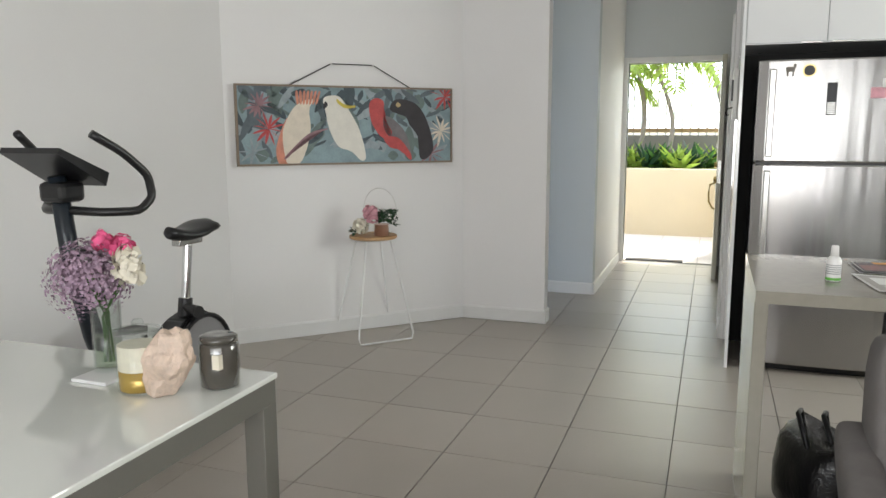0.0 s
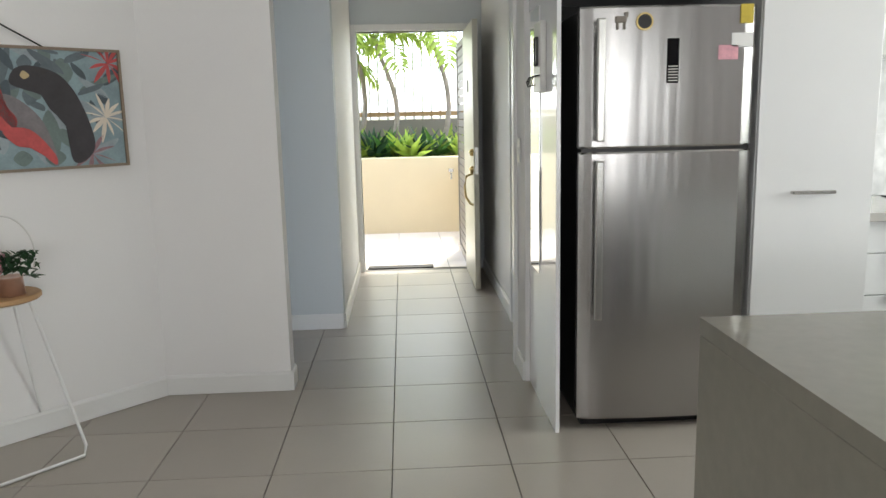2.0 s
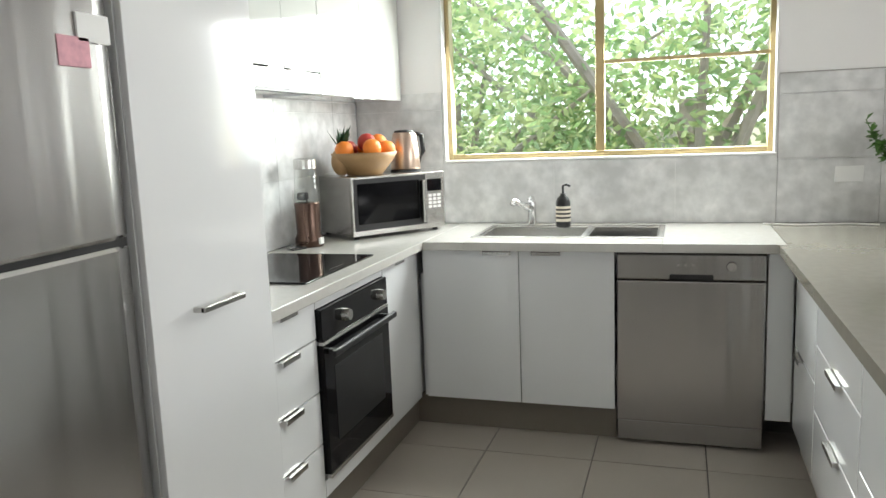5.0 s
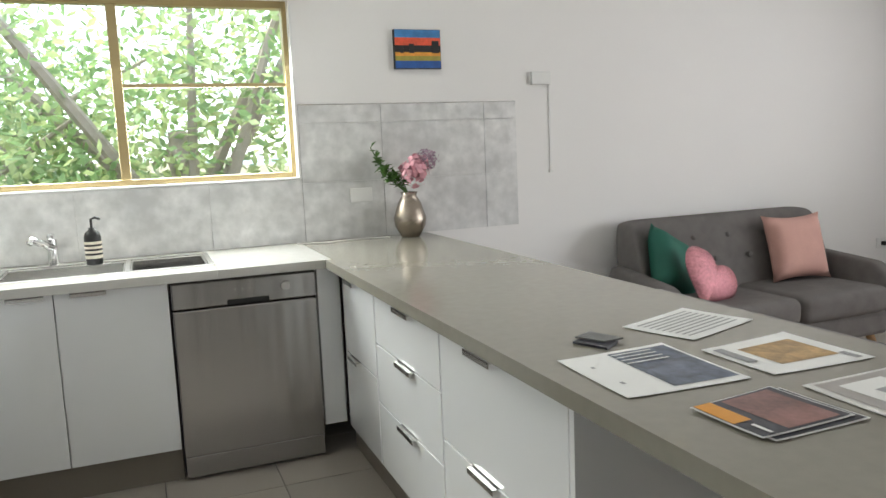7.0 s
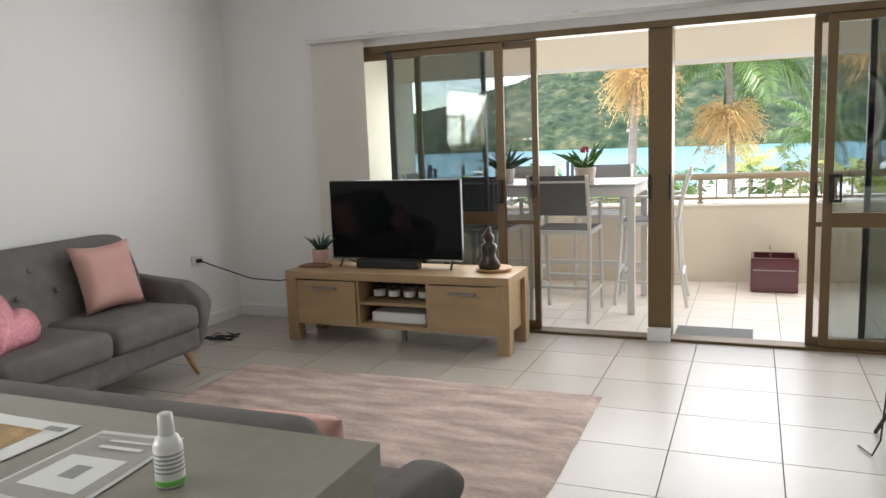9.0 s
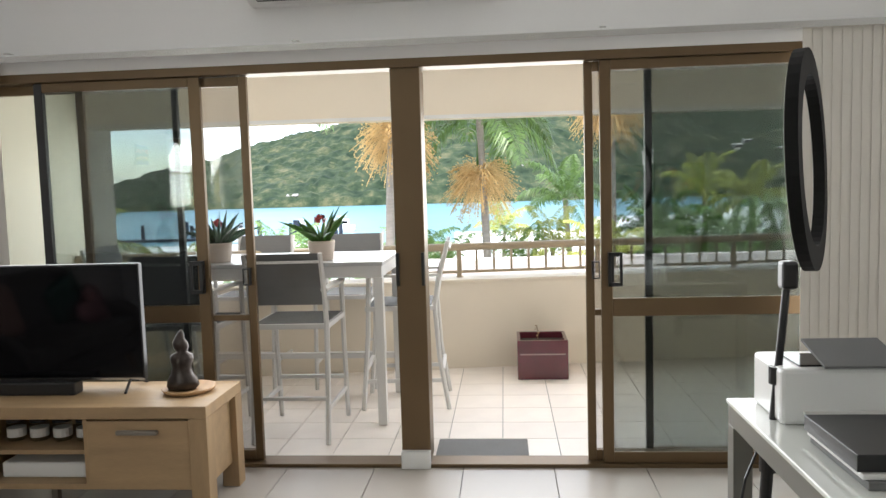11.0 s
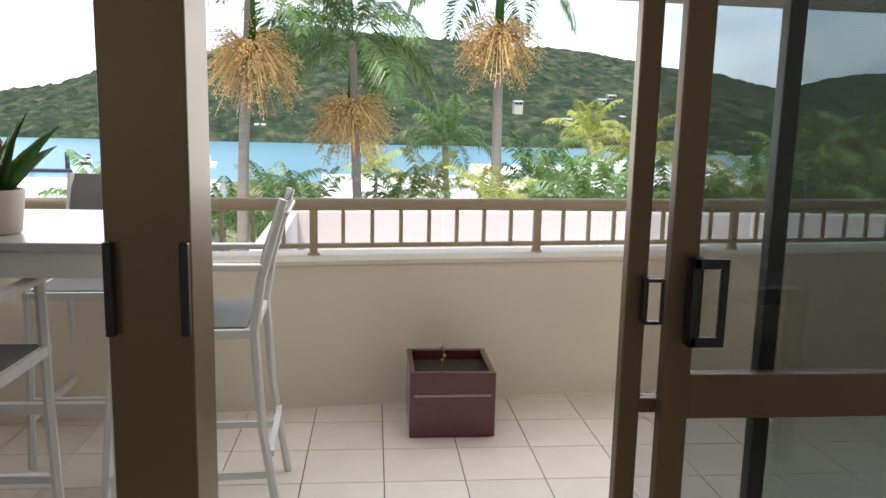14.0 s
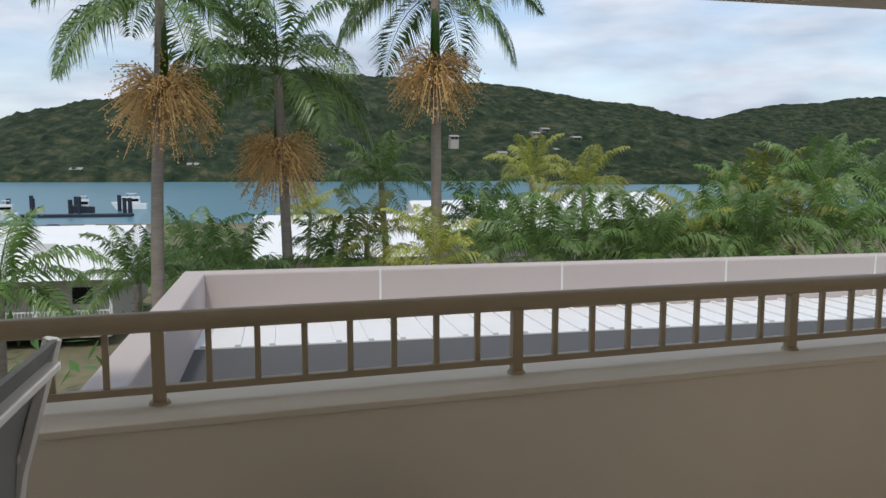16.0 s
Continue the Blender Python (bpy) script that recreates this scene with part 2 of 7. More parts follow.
CHROMEV = mat("pewter", (0.36, 0.31, 0.26), 0.25, 1.0, var=0.35, scale=14, bump=0.6)


# ---- builders ----
BASE = {}


def thing(name, label, category, loc=(0, 0, 0), group="", kind=""):
    ob = new(name)
    ob.location = loc
    ob.empty_display_size = 0.1
    BASE[ob.name] = Vector(loc)
    return tagged(ob, label, category, group, kind)


def part(name, bm, material, parent=None, label="", smooth=False):
    """One bmesh in world places, linked as one mesh under its parent."""
    off = BASE[parent.name] if parent else Vector((0, 0, 0))
    me = bpy.data.meshes.new(name)
    bmesh.ops.translate(bm, verts=bm.verts, vec=-off)
    bmesh.ops.recalc_face_normals(bm, faces=bm.faces)
    bm.to_mesh(me)
    bm.free()
    me.materials.append(material)
    if smooth:
        me.polygons.foreach_set("use_smooth", [True] * len(me.polygons))
    ob = new(name, me)
    if parent:
        ob.parent = parent
    BASE[ob.name] = off
    if label:
        ob["label"] = label
    return ob


def whole(name, bm, material, label, category, group="", kind="", smooth=False):
    return tagged(part(name, bm, material, None, "", smooth), label, category, group, kind)


def box(x0, x1, y0, y1, z0, z1, bev=0.0, bm=None, seg=2):
    bm = bm or bmesh.new()
    got = bmesh.ops.create_cube(bm, size=1)["verts"]
    for v in got:
        v.co = Vector(((x0 + x1) / 2 + v.co.x * abs(x1 - x0), (y0 + y1) / 2 + v.co.y * abs(y1 - y0), (z0 + z1) / 2 + v.co.z * abs(z1 - z0)))
    if bev:
        edges = list({e for v in got for e in v.link_edges})
        bmesh.ops.bevel(bm, geom=edges, offset=bev, segments=seg, affect="EDGES", profile=0.5)
    return bm


def rod(p0, p1, r0, r1=None, n=12, bm=None):
    bm = bm or bmesh.new()
    p0, p1 = Vector(p0), Vector(p1)
    r1 = r0 if r1 is None else r1
    q = (p1 - p0).to_track_quat("Z", "Y").to_matrix().to_4x4()
    bmesh.ops.create_cone(bm, cap_ends=True, segments=n, radius1=r0, radius2=r1, depth=(p1 - p0).length, matrix=Matrix.Translation((p0 + p1) / 2) @ q)
    return bm


def tube(pts, r, n=8, bm=None, closed=False):
    """A round bar along points; r may be a list."""
    bm = bm or bmesh.new()
    pts = [Vector(p) for p in pts]
    rings, up = [], Vector((0.13, 0.21, 0.97)).normalized()
    m = len(pts)
    for i, p in enumerate(pts):
        a, b = pts[(i - 1) % m if closed else max(i - 1, 0)], pts[(i + 1) % m if closed else min(i + 1, m - 1)]
        d = (b - a).normalized()
        s = d.cross(up)
        s = s.normalized() if s.length > 1e-3 else Vector((1, 0, 0))
        t = s.cross(d).normalized()
        rr = r[i] if isinstance(r, (list, tuple)) else r
        rings.append([bm.verts.new(p + rr * (math.cos(k * math.tau / n) * s + math.sin(k * math.tau / n) * t)) for k in range(n)])
    for i in range(m if closed else m - 1):
        a, b = rings[i], rings[(i + 1) % m]
        for k in range(n):
            bm.faces.new((a[k], a[(k + 1) % n], b[(k + 1) % n], b[k]))
    if not closed:
        bm.faces.new(rings[0])
        bm.faces.new(rings[-1])
    return bm


def lathe(prof, at=(0, 0, 0), n=24, bm=None, sx=1.0):
    """prof: (radius, height) from bottom to top."""
    bm = bm or bmesh.new()
    rings = []
    for r, h in prof:
        rings.append([bm.verts.new((at[0] + sx * r * math.cos(k * math.tau / n), at[1] + r * math.sin(k * math.tau / n), at[2] + h)) for k in range(n)])
    for a, b in zip(rings, rings[1:]):
        for k in range(n):
            bm.faces.new((a[k], a[(k + 1) % n], b[(k + 1) % n], b[k]))
    bm.faces.new(rings[0])
    bm.faces.new(rings[-1])
    return bm


def ball(at, r, bm=None, sub=2, sc=(1, 1, 1), jit=0.0):
    bm = bm or bmesh.new()
    for v in bmesh.ops.create_icosphere(bm, subdivisions=sub, radius=1)["verts"]:
        k = r * (1 + jit * (noise.noise(v.co * 2.3 + Vector(at) * 7) if jit else 0))
        v.co = Vector(at) + Vector((v.co.x * sc[0], v.co.y * sc[1], v.co.z * sc[2])) * k
    return bm


def prism(poly, lo, hi, axis="z", bm=None):
    """A flat outline, drawn out along an axis."""
    bm = bm or bmesh.new()
    def put(a, b, c):
        return {"z": (a, b, c), "x": (c, a, b), "y": (a, c, b)}[axis]
    va = [bm.verts.new(put(a, b, lo)) for a, b in poly]
    vb = [bm.verts.new(put(a, b, hi)) for a, b in poly]
    bm.faces.new(va)
    bm.faces.new(vb)
    for i in range(len(poly)):
        j = (i + 1) % len(poly)
        bm.faces.new((va[i], va[j], vb[j], vb[i]))
    return bm


def cushion(c, w, h, d, normal, up=(0, 0, 1), n=10, pinch=0.12, bm=None):
    """A stuffed square cushion: w by h, d thick, its face along normal."""
    bm = bm or bmesh.new()
    nv, upv = Vector(normal).normalized(), Vector(up)
    s = upv.cross(nv).normalized()
    t = nv.cross(s)
    grid = {}
    for side in (1, -1):
        for i in range(n + 1):
            for j in range(n + 1):
                u, v = 2 * i / n - 1, 2 * j / n - 1
                edge = abs(u) == 1 or abs(v) == 1
                if edge and side == -1:
                    grid[side, i, j] = grid[1, i, j]
                    continue
                k = (1 - u ** 4) * (1 - v ** 4)
                inx, iny = 1 - pinch * (1 - v * v) * abs(u), 1 - pinch * (1 - u * u) * abs(v)
                wob = 0.04 * noise.noise(Vector((u * 2, v * 2, side + c[0])))
                p = Vector(c) + s * (u * w / 2 * inx) + t * (v * h / 2 * iny) + nv * side * (d / 2 * math.sqrt(max(k, 0)) + wob * d * (0 if edge else 1))
                grid[side, i, j] = bm.verts.new(p)
        for i in range(n):
            for j in range(n):
                f = (grid[side, i, j], grid[side, i + 1, j], grid[side, i + 1, j + 1], grid[side, i, j + 1])
                bm.faces.new(f if side == 1 else f[::-1])
    return bm


def open_box(x0, x1, y0, y1, z0, z1, wall, floor):
    """A vessel in one skin: outer sides, rim, inner sides and floor."""
    bm = bmesh.new()
    def loop(d, z):
        return [bm.verts.new(p) for p in ((x0 + d, y0 + d, z), (x1 - d, y0 + d, z), (x1 - d, y1 - d, z), (x0 + d, y1 - d, z))]
    rings = [loop(0.004, z0), loop(0, z0 + 0.004), loop(0, z1 - 0.003), loop(0.003, z1), loop(wall - 0.003, z1), loop(wall, z1 - 0.003), loop(wall, z0 + floor)]
    for a, b in zip(rings, rings[1:]):
        for k in range(4):
            bm.faces.new((a[k], a[(k + 1) % 4], b[(k + 1) % 4], b[k]))
    bm.faces.new(rings[0]), bm.faces.new(rings[-1])
    return bm


def struct(name, bm, material, label, category="wall", smooth=False):
    return whole(name, bm, material, label, category, kind="structure", smooth=smooth)


# ---- the rooms ----
N, E, S, W = 3.79, 5.56, -2.62, -1.30
H = 2.75
slab = box(-4.30, 5.62, S - 0.1, N + 0.1, -0.15, -0.006)
struct("floor", slab, GROUT, "grey tiled floor of the living room and hall", "floor")
struct("ceiling", box(-4.3, 5.68, S - 0.12, N + 0.12, H, H + 0.1), CEIL, "plain white painted ceiling", "ceiling")

# north wall round the kitchen window
wx0, wx1, wz0, wz1 = -0.79, 0.86, 1.225, 2.12
bm = box(W - 0.12, wx0, N, N + 0.14, 0, H)
box(wx1, E + 0.12, N, N + 0.14, 0, H, bm=bm)
box(wx0, wx1, N, N + 0.14, 0, wz0, bm=bm)
box(wx0, wx1, N, N + 0.14, wz1, H, bm=bm)
struct("wall_north", bm, WALL, "pale grey painted wall with the kitchen window")
struct("wall_kitchen", box(W - 0.12, W, 0.46, N, 0, H), WALL, "pale painted wall behind the kitchen units")
# east wall round the sliding doors
dz = 2.09
bm = box(E, E + 0.12, 2.80, N, 0, H)
box(E, E + 0.12, S, -2.05, 0, H, bm=bm)
box(E, E + 0.12, -2.05, 2.80, dz, H, bm=bm)
struct("wall_east", bm, WALL, "pale painted wall over the sliding doors")
struct("wall_south", box(-0.12, E + 0.12, S - 0.12, S, 0, H), WALL, "pale painted wall behind the exercise bike")
# canted corner, then the short wall by the hall
bm = prism([(-0.12, S), (-1.304, -1.45), (-1.42, -1.45), (-1.42, -1.5), (-0.2, S - 0.12), (-0.12, S - 0.12)], 0, H)
struct("wall_canted", bm, WALL, "pale painted wall set at an angle")
struct("wall_west", box(-1.42, -1.304, -1.45, -0.837, 0, H), WALL, "pale painted wall end beside the hall")
struct("wall_passage", box(-2.52, -2.401, -2.0, -0.657, 0, H), HALLWALL, "blue-grey wall of the side passage")
struct("wall_passage_end", box(-2.401, -1.42, -2.1, -2.0, 0, H), HALLWALL, "blue-grey wall that closes the passage")
struct("wall_hall_south", box(-4.197, -2.52, -0.77, -0.655, 0, H), WALL, "pale painted hall wall")
dy0, dy1 = -0.61, 0.30
bm = box(-4.32, -4.197, -0.77, dy0, 0, H)
box(-4.32, -4.197, dy1, 0.6, 0, H, bm=bm)
box(-4.32, -4.197, dy0, dy1, 2.045, H, bm=bm)
struct("wall_entry", bm, HALLWALL, "pale grey wall round the front door")
bm = box(-4.197, -2.40, 0.445, 0.56, 0, H)
box(-1.62, W, 0.345, 0.46, 0, H, bm=bm)
box(-2.40, -1.62, 0.445, 0.56, 2.05, H, bm=bm)
struct("wall_hall_north", bm, WALL, "pale hall wall with an inner doorway")
struct("door_inner", box(-2.40, -1.62, 0.50, 0.54, 0.005, 2.05), TRIM, "plain white inner door, shut", "door")


def skirting(name, a, b, side, h=0.10, d=0.014):
    """A skirting board from a to b; side: the way that it stands out."""
    a, b, s = Vector((*a, 0)), Vector((*b, 0)), Vector((*side, 0)).normalized()
    bm = bmesh.new()
    prof = [(0.0005, 0.002), (d, 0.002), (d, h - 0.012), (d * 0.5, h), (0.0005, h)]
    ra = [bm.verts.new(a + s * u + Vector((0, 0, v))) for u, v in prof]
    rb = [bm.verts.new(b + s * u + Vector((0, 0, v))) for u, v in prof]
    bm.faces.new(ra), bm.faces.new(rb)
    for i in range(5):
        j = (i + 1) % 5
        bm.faces.new((ra[i], ra[j], rb[j], rb[i]))
    struct(name, bm, TRIM, "white painted skirting board", "skirting")


for a, b, s in (((-0.12, S), (E, S), (0, 1)), ((-1.304, -1.45), (-0.12, S), (1, 1)), ((-1.304, -0.837), (-1.304, -1.45), (1, 0)),
                ((-1.42, -0.837), (-1.29, -0.837), (0, 1)), ((-2.401, -2.0), (-2.401, -0.657), (1, 0)), ((-4.15, -0.655), (-2.401, -0.655), (0, 1)),
                ((-4.15, 0.445), (-2.46, 0.445), (0, -1)), ((-1.62, 0.345), (W, 0.345), (0, -1)), ((1.95, N), (E, N), (0, -1)), ((E, 2.80), (E, N), (-1, 0)), ((E, S), (E, -2.05), (-1, 0))):
    skirting("baseboard", a, b, s)

# front door: frame, leaf, locks
bm = box(-4.34, -4.17, dy0 - 0.055, dy0, 0, 2.10, 0.004)
box(-4.34, -4.17, dy1, dy1 + 0.055, 0, 2.10, 0.004, bm=bm)
box(-4.34, -4.17, dy0, dy1, 2.045, 2.10, 0.004, bm=bm)
struct("door_frame", bm, TRIM, "white painted front door frame", "door frame")
door = thing("front_door", "pale grey-beige painted front door standing wide open", "door", (-4.20, 0.285, 0))
leaf = part("leaf", box(-4.20, -3.33, 0.285, 0.325, 0.01, 2.03, 0.003), mat("door_paint", (0.47, 0.45, 0.38), 0.35, var=0.04), door)
for z, nm in ((1.06, "deadlock"), (0.93, "latch")):
    bm = rod((-3.40, 0.285, z), (-3.40, 0.262, z), 0.028, 0.024, 16)
    box(-3.52, -3.39, 0.262, 0.274, z - 0.012, z + 0.012, 0.005, bm=bm)
    part(nm, bm, BRASS, leaf, "brass lock with a lever")
part("pull_handle", tube([(-3.40, 0.285, 0.90), (-3.43, 0.235, 0.88), (-3.47, 0.225, 0.80), (-3.44, 0.23, 0.72), (-3.40, 0.26, 0.67), (-3.40, 0.285, 0.66)], 0.009), BRASS, leaf, "curved brass pull handle")
bm = box(-3.74, -3.725, 0.279, 0.285, 1.52, 1.61)
part("numeral", bm, BLACK, leaf, "small dark house number")
part("strike_plate", box(-3.335, -3.328, 0.292, 0.318, 0.90, 1.10), STEEL2, leaf)
mat_ob = thing("door_mat", "thin dark rubber strip at the front door sill", "mat", (-4.3, -0.3, 0))
part("strip", box(-4.44, -4.33, dy0 + 0.02, 0.0, -0.02, 0.004, 0.003), BLACK, mat_ob)

# inner doorway casing and light switch
bm = box(-2.47, -2.40, 0.425, 0.448, 0, 2.12, 0.004)
box(-1.62, -1.55, 0.326, 0.347, 0, 2.12, 0.004, bm=bm)
box(-2.41, -2.39, 0.44, 0.54, 0, 2.05, 0.002, bm=bm)
struct("door_casing", bm, TRIM, "white painted casing of the inner doorway", "door frame")
sw = thing("light_switch", "white light switch on the hall wall", "switch", (-1.45, 0.345, 1.15))
part("plate", box(-1.50, -1.42, 0.336, 0.344, 1.10, 1.22, 0.003), TRIM, sw)
part("rocker", box(-1.475, -1.445, 0.331, 0.336, 1.14, 1.18, 0.002), TRIM, sw)

# ---- kitchen: tall units and fridge ----
fx = -0.655
struct("panel_tall", box(W, fx + 0.005, 0.366, 0.384, 0, H - 0.01, 0.002), GLOSSW, "tall gloss white end panel beside the fridge", "panel")
mir = thing("wall_mirror", "frameless tall mirror on the white end panel", "mirror", (-1.1, 0.366, 0.6))
part("glass", box(-1.27, -1.00, 0.359, 0.3655, 0.62, 1.80, 0.002), MIRROR, mir)
rack = thing("key_rack", "white board with black key hooks and a dark cat figure", "key rack", (-0.98, 0.366, 1.5))
part("board", box(-1.02, -0.86, 0.340, 0.3655, 1.43, 1.72, 0.004), WHITEM, rack)
for i in range(4):
    x = -1.0 + i * 0.04
    part("hook", tube([(x, 0.340, 1.50), (x, 0.315, 1.495), (x, 0.305, 1.475), (x, 0.312, 1.455), (x, 0.322, 1.46)], 0.003, 6), BLACK, rack)
part("plaque", box(-0.97, -0.91, 0.334, 0.340, 1.54, 1.66, 0.01), BLACK, rack)
# thin near-black sheet on the wall: the shade behind the fridge as colour
struct("fridge_recess", box(W + 0.002, -1.285, 0.384, 1.18, 0, 1.83), RECESSSHADE, "near-black sheet standing in for the shade behind the fridge", "panel")


def pull(y0, y1, x, z, parent):
    """A flat metal pull along y on a face at x."""
    bm = box(x, x + 0.028, y0, y0 + 0.012, z - 0.006, z + 0.006)
    box(x, x + 0.028, y1 - 0.012, y1, z - 0.006, z + 0.006, bm=bm)
    box(x + 0.02, x + 0.032, y0, y1, z - 0.007, z + 0.007, 0.002, bm=bm)
    part("handle", bm, STEEL2, parent, "brushed steel bar handle")


def lip(y0, y1, x, z, parent, sgn=1):
    """A bent edge pull on a top edge, along y, on a face towards sgn x."""
    bm = box(x, x + sgn * 0.022, y0, y1, z - 0.003, z + 0.001)
    box(x + sgn * 0.019, x + sgn * 0.022, y0, y1, z - 0.016, z, 0.001, bm=bm)
    part("handle", bm, STEEL2, parent, "brushed steel edge pull")


over = thing("overhead_cabinet", "gloss white two-door cabinet above the fridge", "cabinet", (fx, 0.78, 1.83))
part("carcass", box(W, fx - 0.02, 0.386, 1.185, 1.83, H - 0.01), GLOSSW, over)
for y0, y1, hy in ((0.388, 0.784, 0.66), (0.788, 1.183, 0.81)):
    d = part("door", box(fx - 0.018, fx, y0, y1, 1.835, H - 0.02, 0.002), GLOSSW, over)
    part("handle", box(fx - 0.01, fx + 0.014, hy, hy + 0.10, 1.828, 1.835), STEEL2, d)

fr = thing("fridge", "tall stainless steel fridge freezer with black sides", "fridge", (-0.9, 0.81, 0))
fy0, fy1 = 0.462, 1.167
part("body", box(-1.28, -0.715, fy0 + 0.012, fy1 - 0.012, 0.04, 1.74, 0.006), BLACK, fr, "black painted body")
part("plinth", box(-1.2, -0.73, fy0 + 0.03, fy1 - 0.03, 0.0, 0.045), BLACK, fr)


def fridge_door(name, z0, z1):
    bm = bmesh.new()
    n = 14
    cols = []
    for i in range(n + 1):
        u = i / n
        y = fy0 + (fy1 - fy0) * u
        bow = -0.65 - 0.014 * (2 * u - 1) ** 2 - (0.012 if i in (0, n) else 0)
        cols.append((y, bow))
    fa = [[bm.verts.new((x, y, z)) for y, x in cols] for z in (z0, z0 + 0.008, z1 - 0.008, z1)]
    for k, row in enumerate(fa):
        if k in (0, 3):
            for v in row:
                v.co.x -= 0.006
    ba = [[bm.verts.new((-0.71, y, z)) for y, x in cols] for z in (z0, z1)]
    for r in range(3):
        for i in range(n):
            bm.faces.new((fa[r][i], fa[r][i + 1], fa[r + 1][i + 1], fa[r + 1][i]))
    for i in range(n):
        bm.faces.new((ba[0][i], ba[0][i + 1], fa[0][i + 1], fa[0][i]))
        bm.faces.new((ba[1][i], ba[1][i + 1], fa[3][i + 1], fa[3][i]))
        bm.faces.new((ba[0][i], ba[0][i + 1], ba[1][i + 1], ba[1][i]))
    return part(name, bm, STEEL, fr, "brushed stainless steel door", smooth=False)


top_d = fridge_door("freezer_door", 1.196, 1.745)
low_d = fridge_door("fridge_door", 0.05, 1.182)
for nm, z0, z1, d in (("freezer_handle", 1.225, 1.694, top_d), ("fridge_handle", 0.50, 1.15, low_d)):
    bm = box(-0.655, -0.605, fy0 + 0.055, fy0 + 0.083, z0 + 0.02, z0 + 0.05, 0.003)
    box(-0.655, -0.605, fy0 + 0.055, fy0 + 0.083, z1 - 0.05, z1 - 0.02, 0.003, bm=bm)
    box(-0.622, -0.598, fy0 + 0.052, fy0 + 0.086, z0, z1, 0.006, bm=bm)
    part(nm, bm, STEEL2, d, "long steel bar handle")
part("display", box(-0.652, -0.6475, 0.803, 0.852, 1.447, 1.619, 0.002), BGLASS, top_d, "black glass control strip")
for k in range(6):
    part("display_mark", box(-0.6478, -0.6462, 0.808, 0.847, 1.455 + k * 0.011, 1.459 + k * 0.011), STEEL2, top_d)
part("door_gap", box(-0.705, -0.67, fy0 + 0.01, fy1 - 0.01, 1.18, 1.198), BLACK, fr)
for nm, lab, y0, y1, z0, z1, m in (("energy_label", "small yellow energy label on the fridge", 1.095, 1.145, 1.672, 1.745, mat("yellow_print", (0.62, 0.48, 0.06), 0.5, var=0.2)), ("photo_magnet", "small white photo held on the fridge", 1.062, 1.148, 1.582, 1.636, WHITEP), ("note", "pink paper note held on the fridge", 1.010, 1.090, 1.534, 1.590, FLOWER)):
    whole(nm, box(-0.660, -0.6525, y0, y1, z0, z1, 0.001), m, lab, "magnet")
rm = whole("round_magnet", rod((-0.66, 0.711, 1.684), (-0.646, 0.711, 1.684), 0.034, 0.034, 24), BRASS, "round brass and black fridge magnet", "magnet")
part("face", rod((-0.646, 0.711, 1.684), (-0.644, 0.711, 1.684), 0.027, 0.027, 20), BLACK, rm)
bm = box(-0.66, -0.643, 0.595, 0.64, 1.68, 1.705, 0.004)
box(-0.66, -0.645, 0.60, 0.608, 1.655, 1.685, bm=bm)
box(-0.66, -0.645, 0.627, 0.635, 1.655, 1.685, bm=bm)
box(-0.66, -0.645, 0.632, 0.645, 1.70, 1.72, bm=bm)
whole("figure_magnet", bm, KICK, "small brown four-legged figure magnet", "magnet")

pan = thing("pantry", "tall gloss white single-door pantry cupboard", "cabinet", (fx, 1.43, 0))
part("carcass", box(W, fx - 0.02, 1.187, 1.682, 0.0, H - 0.01), GLOSSW, pan)
pd = part("door", box(fx - 0.018, fx, 1.189, 1.680, 0.15, H - 0.02, 0.002), GLOSSW, pan)
pull(1.335, 1.51, fx, 1.0, pd)
part("kickboard", box(fx - 0.06, fx - 0.045, 1.187, 1.70, 0.0, 0.145), KICK, pan)

# ---- kitchen: west run ----
cx = -0.735
dr = thing("drawer_unit", "gloss white unit of four drawers with steel edge pulls", "drawers", (cx, 1.88, 0.15))
part("carcass", box(W, cx - 0.02, 1.684, 2.088, 0.15, 0.858), GLOSSW, dr)
for z0, z1 in ((0.15, 0.345), (0.35, 0.53), (0.535, 0.715), (0.72, 0.855)):
    d = part("drawer_front", box(cx - 0.018, cx, 1.686, 2.086, z0, z1, 0.002), GLOSSW, dr)
    lip(1.83, 1.94, cx - 0.004, z1, d)
ov = thing("oven", "black glass built-in oven with steel trim", "oven", (cx, 2.39, 0.15))
part("housing", box(W, cx - 0.02, 2.09, 2.69, 0.15, 0.858), GLOSSW, ov)
part("filler", box(cx - 0.018, cx, 2.09, 2.69, 0.15, 0.212, 0.002), GLOSSW, ov, "white panel under the oven")
part("top_filler", box(cx - 0.018, cx, 2.09, 2.69, 0.818, 0.856, 0.002), GLOSSW, ov)
part("control_panel", box(cx - 0.01, cx + 0.018, 2.094, 2.688, 0.705, 0.815, 0.002), BGLASS, ov)
part("trim", box(cx, cx + 0.021, 2.094, 2.688, 0.693, 0.704), STEEL2, ov)
od = part("oven_door", box(cx - 0.01, cx + 0.02, 2.094, 2.688, 0.235, 0.692, 0.003), BGLASS, ov)
part("door_window", box(cx + 0.02, cx + 0.0215, 2.17, 2.61, 0.33, 0.60), BLACK, od)
part("bottom_trim", box(cx - 0.01, cx + 0.021, 2.094, 2.688, 0.22, 0.234), STEEL2, ov)
bm = box(cx + 0.018, cx + 0.055, 2.13, 2.15, 0.655, 0.672)
box(cx + 0.018, cx + 0.055, 2.63, 2.65, 0.655, 0.672, bm=bm)
box(cx + 0.045, cx + 0.062, 2.10, 2.68, 0.652, 0.676, 0.005, bm=bm)
